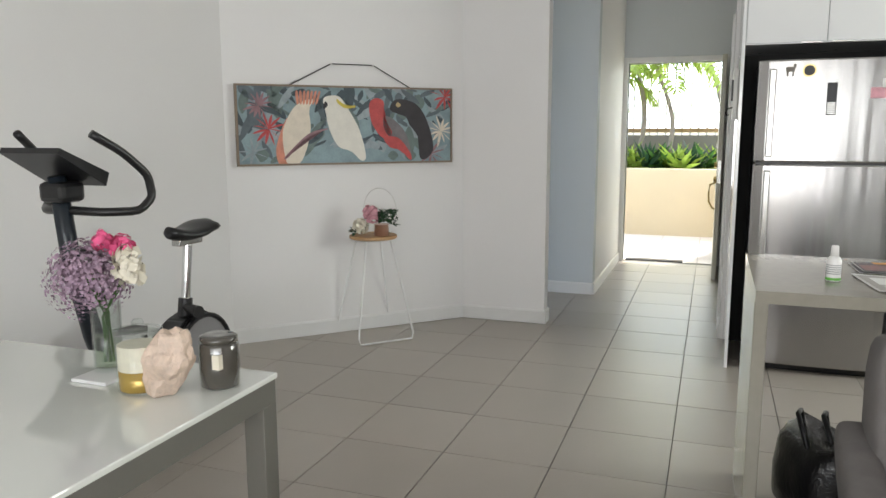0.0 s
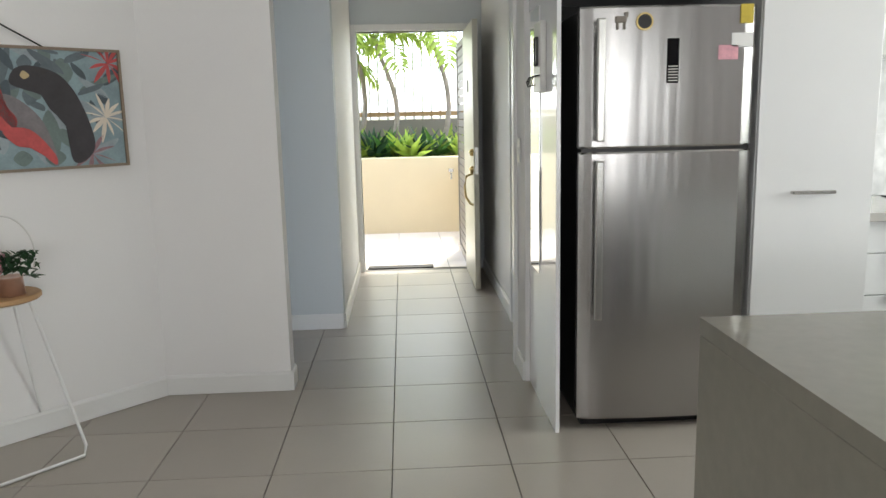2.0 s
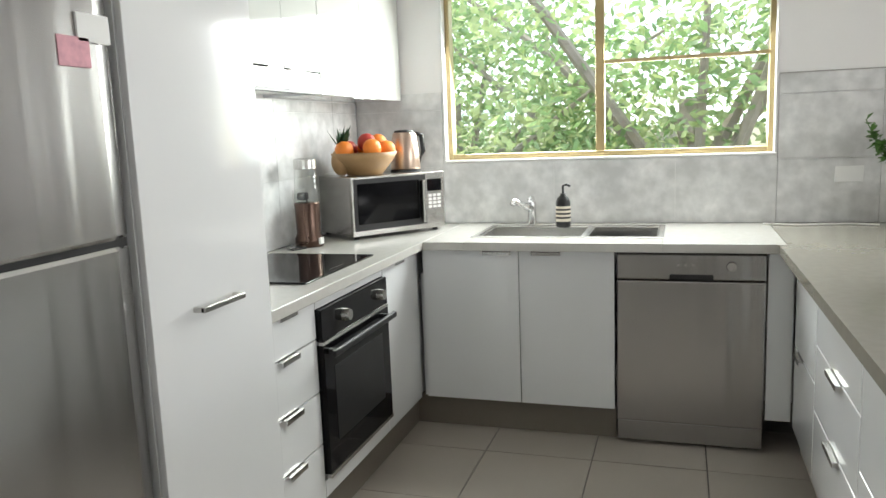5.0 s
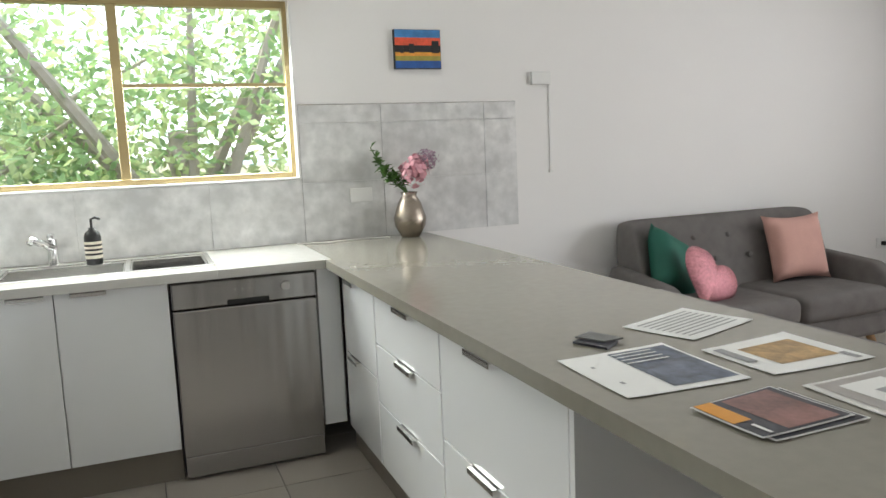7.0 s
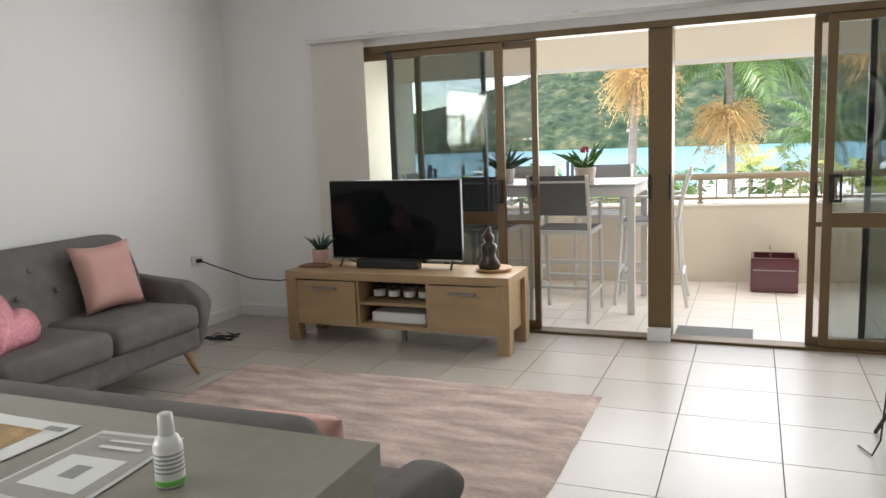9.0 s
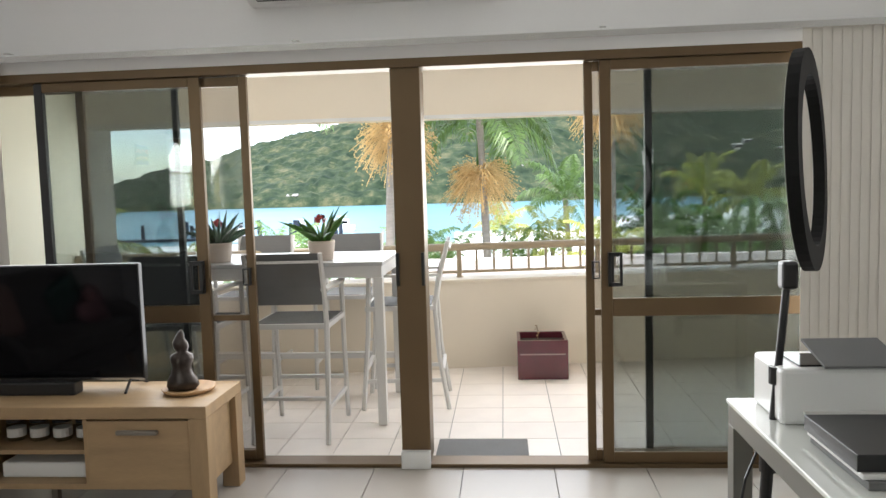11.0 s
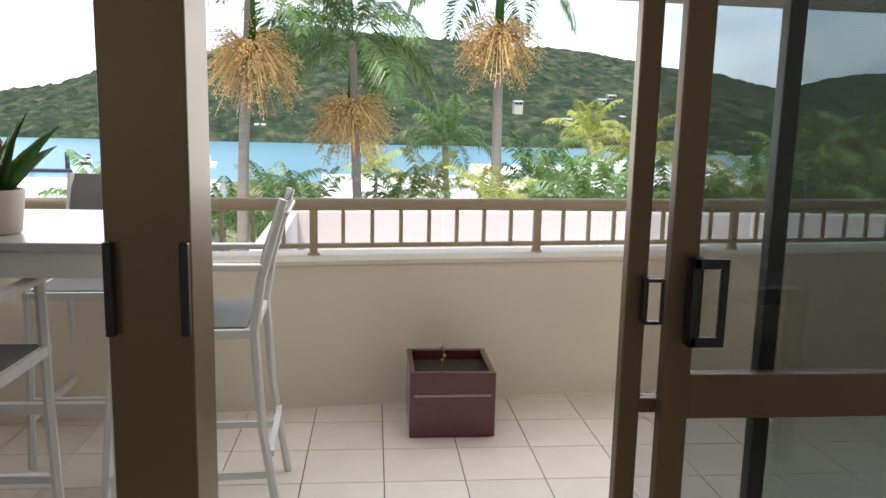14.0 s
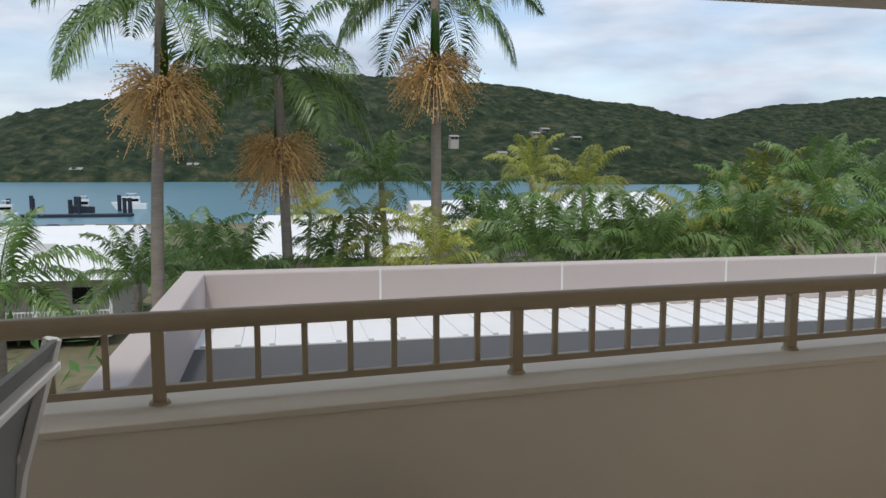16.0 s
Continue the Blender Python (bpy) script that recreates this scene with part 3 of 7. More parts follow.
part("handle", bm, BLACK, od, "black bar handle")
for y in (2.27, 2.60):
    part("knob", rod((cx + 0.018, y, 0.76), (cx + 0.045, y, 0.76), 0.024, 0.02, 20), STEEL2, ov, "steel control knob")
cf = thing("corner_cabinet", "gloss white corner cupboard beside the oven", "cabinet", (cx, 2.9, 0.15))
part("carcass", box(W, cx - 0.02, 2.692, 3.78, 0.15, 0.858), GLOSSW, cf)
d = part("door", box(cx - 0.018, cx, 2.693, 3.115, 0.15, 0.855, 0.002), GLOSSW, cf)
lip(2.80, 2.91, cx - 0.004, 0.855, d)
struct("kickboard_west", box(cx - 0.06, cx - 0.045, 1.70, 3.185, 0.0, 0.148), KICK, "brown kickboard under the kitchen units", "kickboard")

# north run
ny = 3.133
sk = thing("sink_cabinet", "gloss white two-door cupboard under the sink", "cabinet", (-0.27, ny, 0.15))
part("carcass", box(-0.73, 0.158, ny + 0.02, 3.78, 0.15, 0.74), GLOSSW, sk)
for x0, x1, hx in ((-0.712, -0.262, -0.42), (-0.258, 0.158, -0.20)):
    d = part("door", box(x0, x1, ny, ny + 0.018, 0.15, 0.855, 0.002), GLOSSW, sk)
    bm = box(hx, hx + 0.13, ny - 0.022, ny, 0.852, 0.856)
    box(hx, hx + 0.13, ny - 0.022, ny - 0.019, 0.838, 0.855, bm=bm)
    part("handle", bm, STEEL2, d, "brushed steel edge pull")
struct("kickboard_north", box(-0.79, 0.16, ny + 0.05, ny + 0.065, 0.0, 0.148), KICK, "brown kickboard under the sink cupboard", "kickboard")
dw = thing("dishwasher", "brushed stainless steel freestanding dishwasher", "dishwasher", (0.466, ny, 0))
part("body", box(0.166, 0.766, ny + 0.03, 3.72, 0.02, 0.852), BLACK, dw)
part("base", box(0.170, 0.762, ny + 0.005, ny + 0.04, 0.015, 0.105, 0.003), STEEL, dw)
dd = part("door", box(0.168, 0.764, ny - 0.012, ny + 0.03, 0.11, 0.735, 0.006), STEEL, dw)
cp = part("control_panel", box(0.168, 0.764, ny - 0.012, ny + 0.03, 0.74, 0.85, 0.006), STEEL, dw)
part("grip", box(0.385, 0.56, ny - 0.016, ny - 0.008, 0.738, 0.765, 0.006), BLACK, cp, "dark recessed grip")
part("dial", rod((0.63, ny - 0.012, 0.80), (0.63, ny - 0.026, 0.80), 0.022, 0.019, 20), STEEL2, cp)
for x in (0.42, 0.45, 0.48):
    part("button", rod((x, ny - 0.012, 0.805), (x, ny - 0.016, 0.805), 0.006, 0.006, 10), STEEL2, cp)
struct("filler_panel", box(0.77, 0.868, ny - 0.002, ny + 0.016, 0.15, 0.855), GLOSSW, "narrow white filler beside the dishwasher", "panel")

# worktops
t0, t1 = 0.862, 0.900
bm = box(W, -0.69, 1.684, N, t0, t1, 0.003)
struct("worktop_west", bm, QUARTZL, "pale grey quartz worktop along the oven wall", "worktop")
bm = box(-0.688, -0.50, 3.075, N, t0, t1, 0.002)
box(0.355, 0.83, 3.075, N, t0, t1, 0.002, bm=bm)
box(-0.50, 0.355, 3.075, 3.235, t0, t1, 0.002, bm=bm)
box(-0.50, 0.355, 3.665, N, t0, t1, 0.002, bm=bm)
struct("worktop_north", bm, QUARTZL, "pale grey quartz worktop round the sink", "worktop")
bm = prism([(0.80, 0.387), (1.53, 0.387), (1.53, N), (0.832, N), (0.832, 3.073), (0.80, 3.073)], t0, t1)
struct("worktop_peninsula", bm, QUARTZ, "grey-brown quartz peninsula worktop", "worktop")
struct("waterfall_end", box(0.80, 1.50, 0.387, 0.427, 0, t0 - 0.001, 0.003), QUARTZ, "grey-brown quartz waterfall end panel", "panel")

sn = thing("sink", "stainless steel sink with drainer set in the worktop", "sink", (-0.07, 3.45, 0.9))
for x0, x1, dep in ((-0.48, 0.0, 0.16), (0.02, 0.335, 0.09)):
    part("bowl", open_box(x0, x1, 3.255, 3.645, 0.892 - dep, 0.899, 0.008, 0.006), STEEL2, sn)
bm = box(-0.505, -0.48, 3.23, 3.67, 0.9005, 0.904, 0.001)
for q in ((0.335, 0.36, 3.23, 3.67), (-0.48, 0.335, 3.23, 3.255), (-0.48, 0.335, 3.645, 3.67), (0.0, 0.02, 3.255, 3.645)):
    box(q[0], q[1], q[2], q[3], 0.9005, 0.904, 0.001, bm=bm)
part("rim", bm, STEEL2, sn)
bm = box(0.03, 0.30, 3.40, 3.56, 0.83, 0.865, 0.01)
whole("dish_tray", bm, BLACK, "black tray lying in the sink", "tray")
tap = thing("kitchen_tap", "chrome mixer tap behind the sink", "tap", (-0.30, 3.69, 0.9))
part("body", rod((-0.30, 3.69, 0.90), (-0.30, 3.69, 1.02), 0.023, 0.021, 18), CHROME, tap, smooth=False)
part("spout", tube([(-0.30, 3.685, 0.985), (-0.335, 3.62, 1.012), (-0.365, 3.56, 1.035), (-0.372, 3.545, 1.02)], [0.019, 0.017, 0.015, 0.013], 12), CHROME, tap, smooth=True)
part("lever", box(-0.315, -0.285, 3.63, 3.70, 1.02, 1.05, 0.01), CHROME, tap)
sp = thing("soap_bottle", "brown pump soap bottle with a cream label", "bottle", (-0.128, 3.61, 0.9))
part("bottle", lathe([(0.032, 0), (0.036, 0.006), (0.036, 0.125), (0.03, 0.145), (0.014, 0.158), (0.014, 0.168)], (-0.128, 3.61, 0.9)), BLACK, sp, smooth=True)
part("label", lathe([(0.0364, 0.03), (0.0367, 0.031), (0.0367, 0.105), (0.0364, 0.106)], (-0.128, 3.61, 0.9)), CREAM, sp)
for k in range(3):
    part("label_bar", lathe([(0.0368, 0.045 + k * 0.02), (0.0370, 0.046 + k * 0.02), (0.0370, 0.053 + k * 0.02), (0.0368, 0.054 + k * 0.02)], (-0.128, 3.61, 0.9)), BLACK, sp)
part("pump", tube([(-0.128, 3.61, 1.06), (-0.128, 3.61, 1.105), (-0.11, 3.60, 1.112), (-0.09, 3.59, 1.105)], 0.006, 8), BLACK, sp)

# peninsula units
px = 0.868
for y0, y1, fronts, hy in ((2.60, 3.075, ((0.15, 0.49), (0.495, 0.822)), (2.85, 2.99)), (1.93, 2.596, ((0.15, 0.40), (0.405, 0.63), (0.635, 0.822)), (2.17, 2.33)), (1.20, 1.926, ((0.15, 0.49), (0.495, 0.822)), (1.55, 1.71))):
    u = thing("drawer_unit", "gloss white peninsula drawer unit with steel edge pulls", "drawers", (px, (y0 + y1) / 2, 0.15), group="peninsula drawers")
    part("carcass", box(px + 0.02, 1.40, y0, y1, 0.15, 0.858), GLOSSW, u)
    for z0, z1 in fronts:
        d = part("drawer_front", box(px, px + 0.018, y0 + 0.002, y1 - 0.002, z0, z1, 0.002), GLOSSW, u)
        lip(hy[0], hy[1], px + 0.004, z1, d, -1)
struct("kickboard_peninsula", box(px + 0.05, px + 0.065, 1.20, 3.185, 0, 0.148), KICK, "brown kickboard under the peninsula", "kickboard")
struct("panel_peninsula", box(px, 1.402, 1.178, 1.198, 0, 0.858), GLOSSW, "white end panel under the peninsula worktop", "panel")
struct("panel_peninsula_back", box(1.402, 1.42, 1.178, N, 0, 0.858), GLOSSW, "white back panel of the peninsula", "panel")

# upper cabinets and hood
ux = -1.02
for y0, y1, z0 in ((1.684, 2.208, 1.565), (2.21, 2.818, 1.655), (2.82, 3.78, 1.565)):
    u = thing("wall_cabinet", "high-gloss pale grey wall cabinet", "cabinet", (ux, (y0 + y1) / 2, z0), group="wall cabinets")
    part("carcass", box(W, ux - 0.02, y0, y1, z0, H - 0.01), GLOSSW, u)
    n = 1 if y1 - y0 < 0.55 else 2
    for k in range(n):
        a, b = y0 + (y1 - y0) * k / n, y0 + (y1 - y0) * (k + 1) / n
        if y0 > 2.8:
            a, b = (2.82, 3.26) if k == 0 else (3.26, 3.78)
        d = part("door", box(ux - 0.018, ux, a + 0.0015, b - 0.0015, z0, H - 0.02, 0.002), GLOSSG, u)
        c = b - 0.14 if k == 0 else a + 0.03
        part("handle", box(ux - 0.012, ux + 0.014, c, c + 0.11, z0 - 0.006, z0 - 0.001), STEEL2, d)
hd = thing("range_hood", "slide-out steel range hood under the wall cabinets", "hood", (ux, 2.5, 1.565))
part("body", box(W, ux - 0.02, 2.215, 2.815, 1.575, 1.653), STEEL2, hd)
part("front", box(ux - 0.02, ux - 0.002, 2.215, 2.815, 1.575, 1.65, 0.003), STEEL2, hd)
part("edge", box(ux - 0.02, ux + 0.004, 2.21, 2.818, 1.562, 1.575, 0.002), BLACK, hd)

# splashback tiles, each its own piece
tile_m = {}


def wall_tile(a0, a1, z0, z1, plane, at, parent):
    g = 0.0002
    key = (round(a1 - a0, 3), round(z1 - z0, 3), plane)
    if key not in tile_m:
        w, h = (a1 - a0) / 2 - g, (z1 - z0) / 2 - g
        b = box(-0.004, 0.004, -w, w, -h, h) if plane == "x" else box(-w, w, -0.004, 0.004, -h, h)
        me = bpy.data.meshes.new("tile")
        b.to_mesh(me)
        b.free()
        me.materials.append(SPLASH)
        tile_m[key] = me
    ob = new("tile", tile_m[key])
    ob.parent = parent
    ob.location = (at, (a0 + a1) / 2, (z0 + z1) / 2) if plane == "x" else ((a0 + a1) / 2, at, (z0 + z1) / 2)


sb1 = struct("splashback_west", box(W + 0.0005, W + 0.002, 1.684, N - 0.005, 0.902, 1.56), PALEGROUT, "mottled pale stone tile splashback by the hob", "splashback")
for k in range(4):
    for z0, z1 in ((0.902, 1.202), (1.205, 1.505), (1.508, 1.560)):
        y0 = 1.684 + k * 0.6
        wall_tile(y0, min(y0 + 0.597, N - 0.006), z0, z1, "x", W + 0.006, sb1)
bm = box(W + 0.004, wx0 - 0.003, N - 0.002, N - 0.0005, 0.902, 1.60)
box(wx1 + 0.003, 2.10, N - 0.002, N - 0.0005, 0.902, 1.60, bm=bm)
box(wx0 - 0.003, wx1 + 0.003, N - 0.002, N - 0.0005, 0.902, wz0, bm=bm)
sb2 = struct("splashback_north", bm, PALEGROUT, "mottled pale stone tile splashback round the window", "splashback")
for x0, x1, zs in ((-1.28, wx0 - 0.004, ((0.902, 1.202), (1.205, 1.505), (1.508, 1.598))), (wx0 - 0.002, -0.2, ((0.902, 1.222),)), (-0.198, 0.4, ((0.902, 1.222),)), (0.402, wx1 + 0.002, ((0.902, 1.222),)),
                   (wx1 + 0.004, 1.3, ((0.902, 1.202), (1.205, 1.505), (1.508, 1.598))), (1.302, 1.9, ((0.902, 1.202), (1.205, 1.505), (1.508, 1.598))), (1.902, 2.10, ((0.902, 1.202), (1.205, 1.505), (1.508, 1.598)))):
    for z0, z1 in zs:
        wall_tile(x0, x1, z0, z1, "y", N - 0.006, sb2)
part("edge_strip", box(wx1 + 0.004, 2.10, N - 0.012, N, 1.599, 1.604), STEEL2, sb2)

# kitchen window
wd = thing("window_1", "aluminium sliding kitchen window with a fly screen", "window", ((wx0 + wx1) / 2, N + 0.08, wz0), kind="structure")
bm = box(wx0, wx0 + 0.035, N + 0.05, N + 0.12, wz0 + 0.012, wz1, 0.003)
box(wx1 - 0.035, wx1, N + 0.05, N + 0.12, wz0 + 0.012, wz1, 0.003, bm=bm)
box(wx0 + 0.035, wx1 - 0.035, N + 0.05, N + 0.12, wz0 + 0.012, wz0 + 0.04, 0.003, bm=bm)
box(wx0 + 0.035, wx1 - 0.035, N + 0.05, N + 0.12, wz1 - 0.035, wz1, 0.003, bm=bm)
part("window_frame", bm, GOLD, wd, "gold aluminium frame")
part("window_sill", box(wx0, wx1, N - 0.014, N + 0.14, wz0, wz0 + 0.012, 0.003), TRIM, wd, "white sill")
part("reveal", box(wx0, wx0 + 0.012, N - 0.008, N + 0.05, wz0 + 0.012, wz1, 0.002), TRIM, wd)
part("reveal_right", box(wx1 - 0.012, wx1, N - 0.008, N + 0.05, wz0 + 0.012, wz1, 0.002), TRIM, wd)
bm = box(0.01, 0.055, N + 0.05, N + 0.09, wz0 + 0.04, wz1 - 0.035, 0.003)
part("meeting_stile", bm, GOLD, wd)
part("transom", box(0.055, wx1 - 0.035, N + 0.06, N + 0.075, 1.70, 1.718), GOLD, wd)
for x0, x1, y in ((wx0 + 0.036, 0.03, N + 0.095), (0.03, wx1 - 0.036, N + 0.08)):
    o = part("pane", box(x0, x1, y, y + 0.004, wz0 + 0.041, wz1 - 0.036), WINGLASS, wd)
    o.visible_shadow = False
bl = thing("roller_blind", "rolled-up dark grey blind above the kitchen window", "blind", (0, N - 0.05, 2.13))
part("roll", rod((wx0 - 0.13, N - 0.045, 2.165), (wx1 + 0.05, N - 0.045, 2.165), 0.03, 0.03, 16), GREYM, bl)
part("bracket", box(wx0 - 0.14, wx0 - 0.13, N - 0.08, N, 2.13, 2.20), STEEL2, bl)
part("bottom_bar", box(wx0 - 0.12, wx1 + 0.04, N - 0.075, N - 0.06, 2.118, 2.135, 0.003), STEEL2, bl)

# ---- kitchen: small things ----
hob = thing("hob", "black glass induction hob set in the worktop", "hob", (-1.0, 2.39, 0.9))
part("glass", box(-1.24, -0.768, 2.10, 2.69, 0.9005, 0.907, 0.002), BGLASS, hob)
part("marks", box(-0.80, -0.795, 2.34, 2.46, 0.907, 0.9076), STEEL2, hob)

ang = math.degrees(math.atan2(0.437, 0.317))
mw = thing("microwave", "stainless steel microwave oven with a dark glass door", "microwave")
L = 0.54
part("case", box(0.0, L, 0.012, 0.36, 0.015, 0.295, 0.004), STEEL2, mw)
part("bezel", box(0.0, L, 0.0, 0.012, 0.015, 0.295, 0.003), STEEL2, mw)
part("door_surround", box(0.012, 0.425, -0.003, 0.0, 0.04, 0.285, 0.001), BLACK, mw, "black door surround")
part("door_glass", box(0.03, 0.38, -0.006, -0.0035, 0.07, 0.262, 0.001), BGLASS, mw)
part("door_handle", box(0.385, 0.402, -0.035, -0.004, 0.05, 0.26, 0.005), STEEL2, mw)
part("display", box(0.435, 0.52, -0.003, 0.0, 0.20, 0.26), BGLASS, mw)
for i in range(3):
    for j in range(4):
        part("key", box(0.44 + i * 0.027, 0.46 + i * 0.027, -0.003, 0.0, 0.115 + j * 0.019, 0.128 + j * 0.019), WHITEM, mw)
part("dial", rod((0.48, 0, 0.07), (0.48, -0.018, 0.07), 0.022, 0.019, 18), STEEL2, mw)
for x in (0.04, 0.5):
    for y in (0.04, 0.32):
        part("foot", rod((x, y, 0.0), (x, y, 0.016), 0.014, 0.014, 10), BLACK, mw)
mw.matrix_basis = pose(-1.036, 3.097, 0.901, 0, 0, ang)
TOPZ = 0.901 + 0.295
bowl = thing("fruit_bowl", "wooden fruit bowl standing on the microwave", "bowl", (-1.06, 3.33, TOPZ))
part("bowl", lathe([(0.07, 0.0), (0.088, 0.004), (0.145, 0.075), (0.165, 0.11), (0.156, 0.11), (0.132, 0.075), (0.07, 0.016), (0.002, 0.012)], (-1.06, 3.33, TOPZ), 32), BAMBOO, bowl, smooth=True)
for i, (dx, dy, dz_, m) in enumerate(((-0.06, -0.07, 0.11, ORANGE), (0.05, -0.03, 0.115, ORANGE), (0.08, 0.06, 0.105, ORANGE), (-0.02, 0.07, 0.11, ORANGE), (0.01, 0.01, 0.14, APPLE), (0.03, 0.09, 0.135, ORANGE), (-0.08, 0.02, 0.11, APPLE))):
    nm = "orange" if m is ORANGE else "apple"
    whole(nm, ball((-1.06 + dx * 1.15, 3.33 + dy * 1.15, TOPZ + dz_ * 1.12), 0.046, sub=3, jit=0.04), m, "ripe orange in the wooden bowl" if m is ORANGE else "dark red apple in the wooden bowl", "fruit", group="fruit in the bowl", smooth=True)
pa = thing("pineapple", "green pineapple top behind the fruit bowl", "fruit", (-1.16, 3.23, TOPZ))
part("body", ball((-1.15, 3.255, TOPZ + 0.07), 0.05, sc=(1, 1, 1.4), sub=3), BAMBOO, pa, smooth=True)
rnd = random.Random(5)
bm = bmesh.new()
for i in range(26):
    a, tl = rnd.uniform(0, math.tau), rnd.uniform(0.15, 0.9)
    p = Vector((-1.15, 3.255, TOPZ + 0.13))
    d = Vector((math.cos(a) * tl, math.sin(a) * tl, 1)).normalized()
    s = d.cross(Vector((0.3, 0.2, 0.9))).normalized() * 0.009
    q = p + d * rnd.uniform(0.08, 0.13)
    vs = [bm.verts.new(c) for c in (p - s, p + s, (p + q) / 2 + s, q, (p + q) / 2 - s)]
    bm.faces.new(vs)
part("crown", bm, LEAFD, pa)
kt = thing("kettle", "brushed steel kettle with a black handle", "kettle", (-0.93, 3.56, TOPZ))
part("body", lathe([(0.075, 0.012), (0.078, 0.02), (0.07, 0.12), (0.062, 0.19), (0.055, 0.20)], (-0.93, 3.56, TOPZ), 28), mat("kettle_steel", (0.55, 0.42, 0.34), 0.3, 1.0), kt, smooth=True)
part("base", lathe([(0.08, 0.0), (0.08, 0.012)], (-0.93, 3.56, TOPZ), 28), BLACK, kt)
part("lid", lathe([(0.056, 0.2), (0.05, 0.21), (0.015, 0.214)], (-0.93, 3.56, TOPZ), 24), BLACK, kt)
part("handle", tube([(-0.89, 3.62, TOPZ + 0.19), (-0.87, 3.65, TOPZ + 0.185), (-0.865, 3.66, TOPZ + 0.10), (-0.885, 3.63, TOPZ + 0.04)], 0.013, 10), BLACK, kt, smooth=True)
bd = thing("blender", "small blender with a clear cup and dark base", "blender", (-1.18, 2.93, 0.9))
c = (-1.18, 2.93, 0.901)
part("base", lathe([(0.055, 0), (0.055, 0.03), (0.047, 0.05), (0.05, 0.16), (0.05, 0.165)], c), mat("copper_tint", (0.10, 0.06, 0.045), 0.25, 0.7), bd, smooth=True)
part("cup", lathe([(0.046, 0.166), (0.048, 0.17), (0.043, 0.29), (0.041, 0.29)], c), CLEARG, bd, smooth=True)
part("lid", lathe([(0.044, 0.291), (0.044, 0.325), (0.038, 0.33)], c), STEEL2, bd)
part("switch", box(-1.13, -1.12, 2.91, 2.94, 0.91, 0.935, 0.003), WHITEM, bd)
bd.scale = (1.15, 1.15, 1.2)
whole("blender_cable", tube([(-1.2, 2.88, 0.91), (-1.22, 2.80, 0.906), (-1.18, 2.78, 0.906), (-1.15, 2.84, 0.907), (-1.2, 2.86, 0.907)], 0.004, 6), BLACK, "loose black blender cable on the worktop", "cable")
pl = thing("wall_socket", "black plug in a white socket on the splashback", "socket", (-1.29, 3.06, 1.12))
part("plate", box(-1.292, -1.284, 3.0, 3.12, 1.08, 1.15, 0.002), TRIM, pl)
part("plug", box(-1.284, -1.24, 3.03, 3.07, 1.10, 1.135, 0.006), BLACK, pl)
whole("microwave_cable", tube([(-1.25, 3.06, 1.10), (-1.24, 3.08, 1.02), (-1.25, 3.12, 0.94), (-1.24, 3.2, 0.91)], 0.004, 6), BLACK, "black cable hanging from the socket", "cable")


def blossom(at, r, n, petal, bm=None, seed=1):
    """A loose head of many curved petals."""
    bm = bm or bmesh.new()
    rn = random.Random(seed)
    for i in range(n):
        d = Vector((rn.gauss(0, 1), rn.gauss(0, 1), rn.gauss(0.3, 0.8))).normalized()
        s = d.cross(Vector((rn.gauss(0, 1), rn.gauss(0, 1), rn.gauss(0, 1)))).normalized()
        t = d.cross(s)
        k = r * rn.uniform(0.45, 1)
        p = Vector(at) + d * k
        w = petal * rn.uniform(0.6, 1.2)
        f = [bm.verts.new(v) for v in (p - s * w, p + t * w * 0.8 + d * w * 0.4, p + s * w, p - t * w * 0.8 - d * w * 0.3)]
        bm.faces.new(f)
    return bm


def sprig(pts, n, leaf, bm=None, seed=1):
    """Leaves along a stem."""
    bm = tube(pts, 0.0025, 5, bm)
    rn = random.Random(seed)
    for i in range(n):
        u = rn.uniform(0.25, 1) * (len(pts) - 1)
        a, b = Vector(pts[min(int(u), len(pts) - 2)]), Vector(pts[min(int(u), len(pts) - 2) + 1])
        p = a.lerp(b, u - int(u))
        d = Vector((rn.gauss(0, 1), rn.gauss(0, 1), rn.gauss(0.1, 0.6))).normalized()
        s = d.cross(Vector((0, 0, 1))).normalized() * leaf * 0.32
        q = p + d * leaf * rn.uniform(0.7, 1.2)
        m = (p + q) / 2 + Vector((0, 0, leaf * 0.15))
        f = [bm.verts.new(v) for v in (p, m + s, q, m - s)]
        bm.faces.new(f)
    return bm


vs = thing("flower_vase", "hammered pewter vase with pink flowers on the worktop", "vase", (1.39, 3.64, 0.9))
c = (1.39, 3.64, 0.901)
part("vase", lathe([(0.045, 0), (0.05, 0.004), (0.082, 0.06), (0.086, 0.10), (0.06, 0.18), (0.038, 0.215), (0.045, 0.235), (0.038, 0.235), (0.03, 0.21)], c, 32), CHROMEV, vs, smooth=True)
part("pink_bloom", blossom((1.41, 3.60, 1.23), 0.085, 160, 0.02, blossom((1.44, 3.62, 1.28), 0.06, 90, 0.018, seed=3)), FLOWER, vs)
part("mauve_bloom", blossom((1.49, 3.60, 1.30), 0.06, 220, 0.008, seed=9), MAUVE, vs)
bm = bmesh.new()
for k in range(6):
    sprig([(1.39, 3.64, 1.12), (1.34 - 0.015 * k, 3.62, 1.22), (1.27 - 0.01 * k, 3.58 + 0.03 * k, 1.20 + 0.035 * k)], 18, 0.045, bm, k)
part("leaves", bm, LEAF, vs)

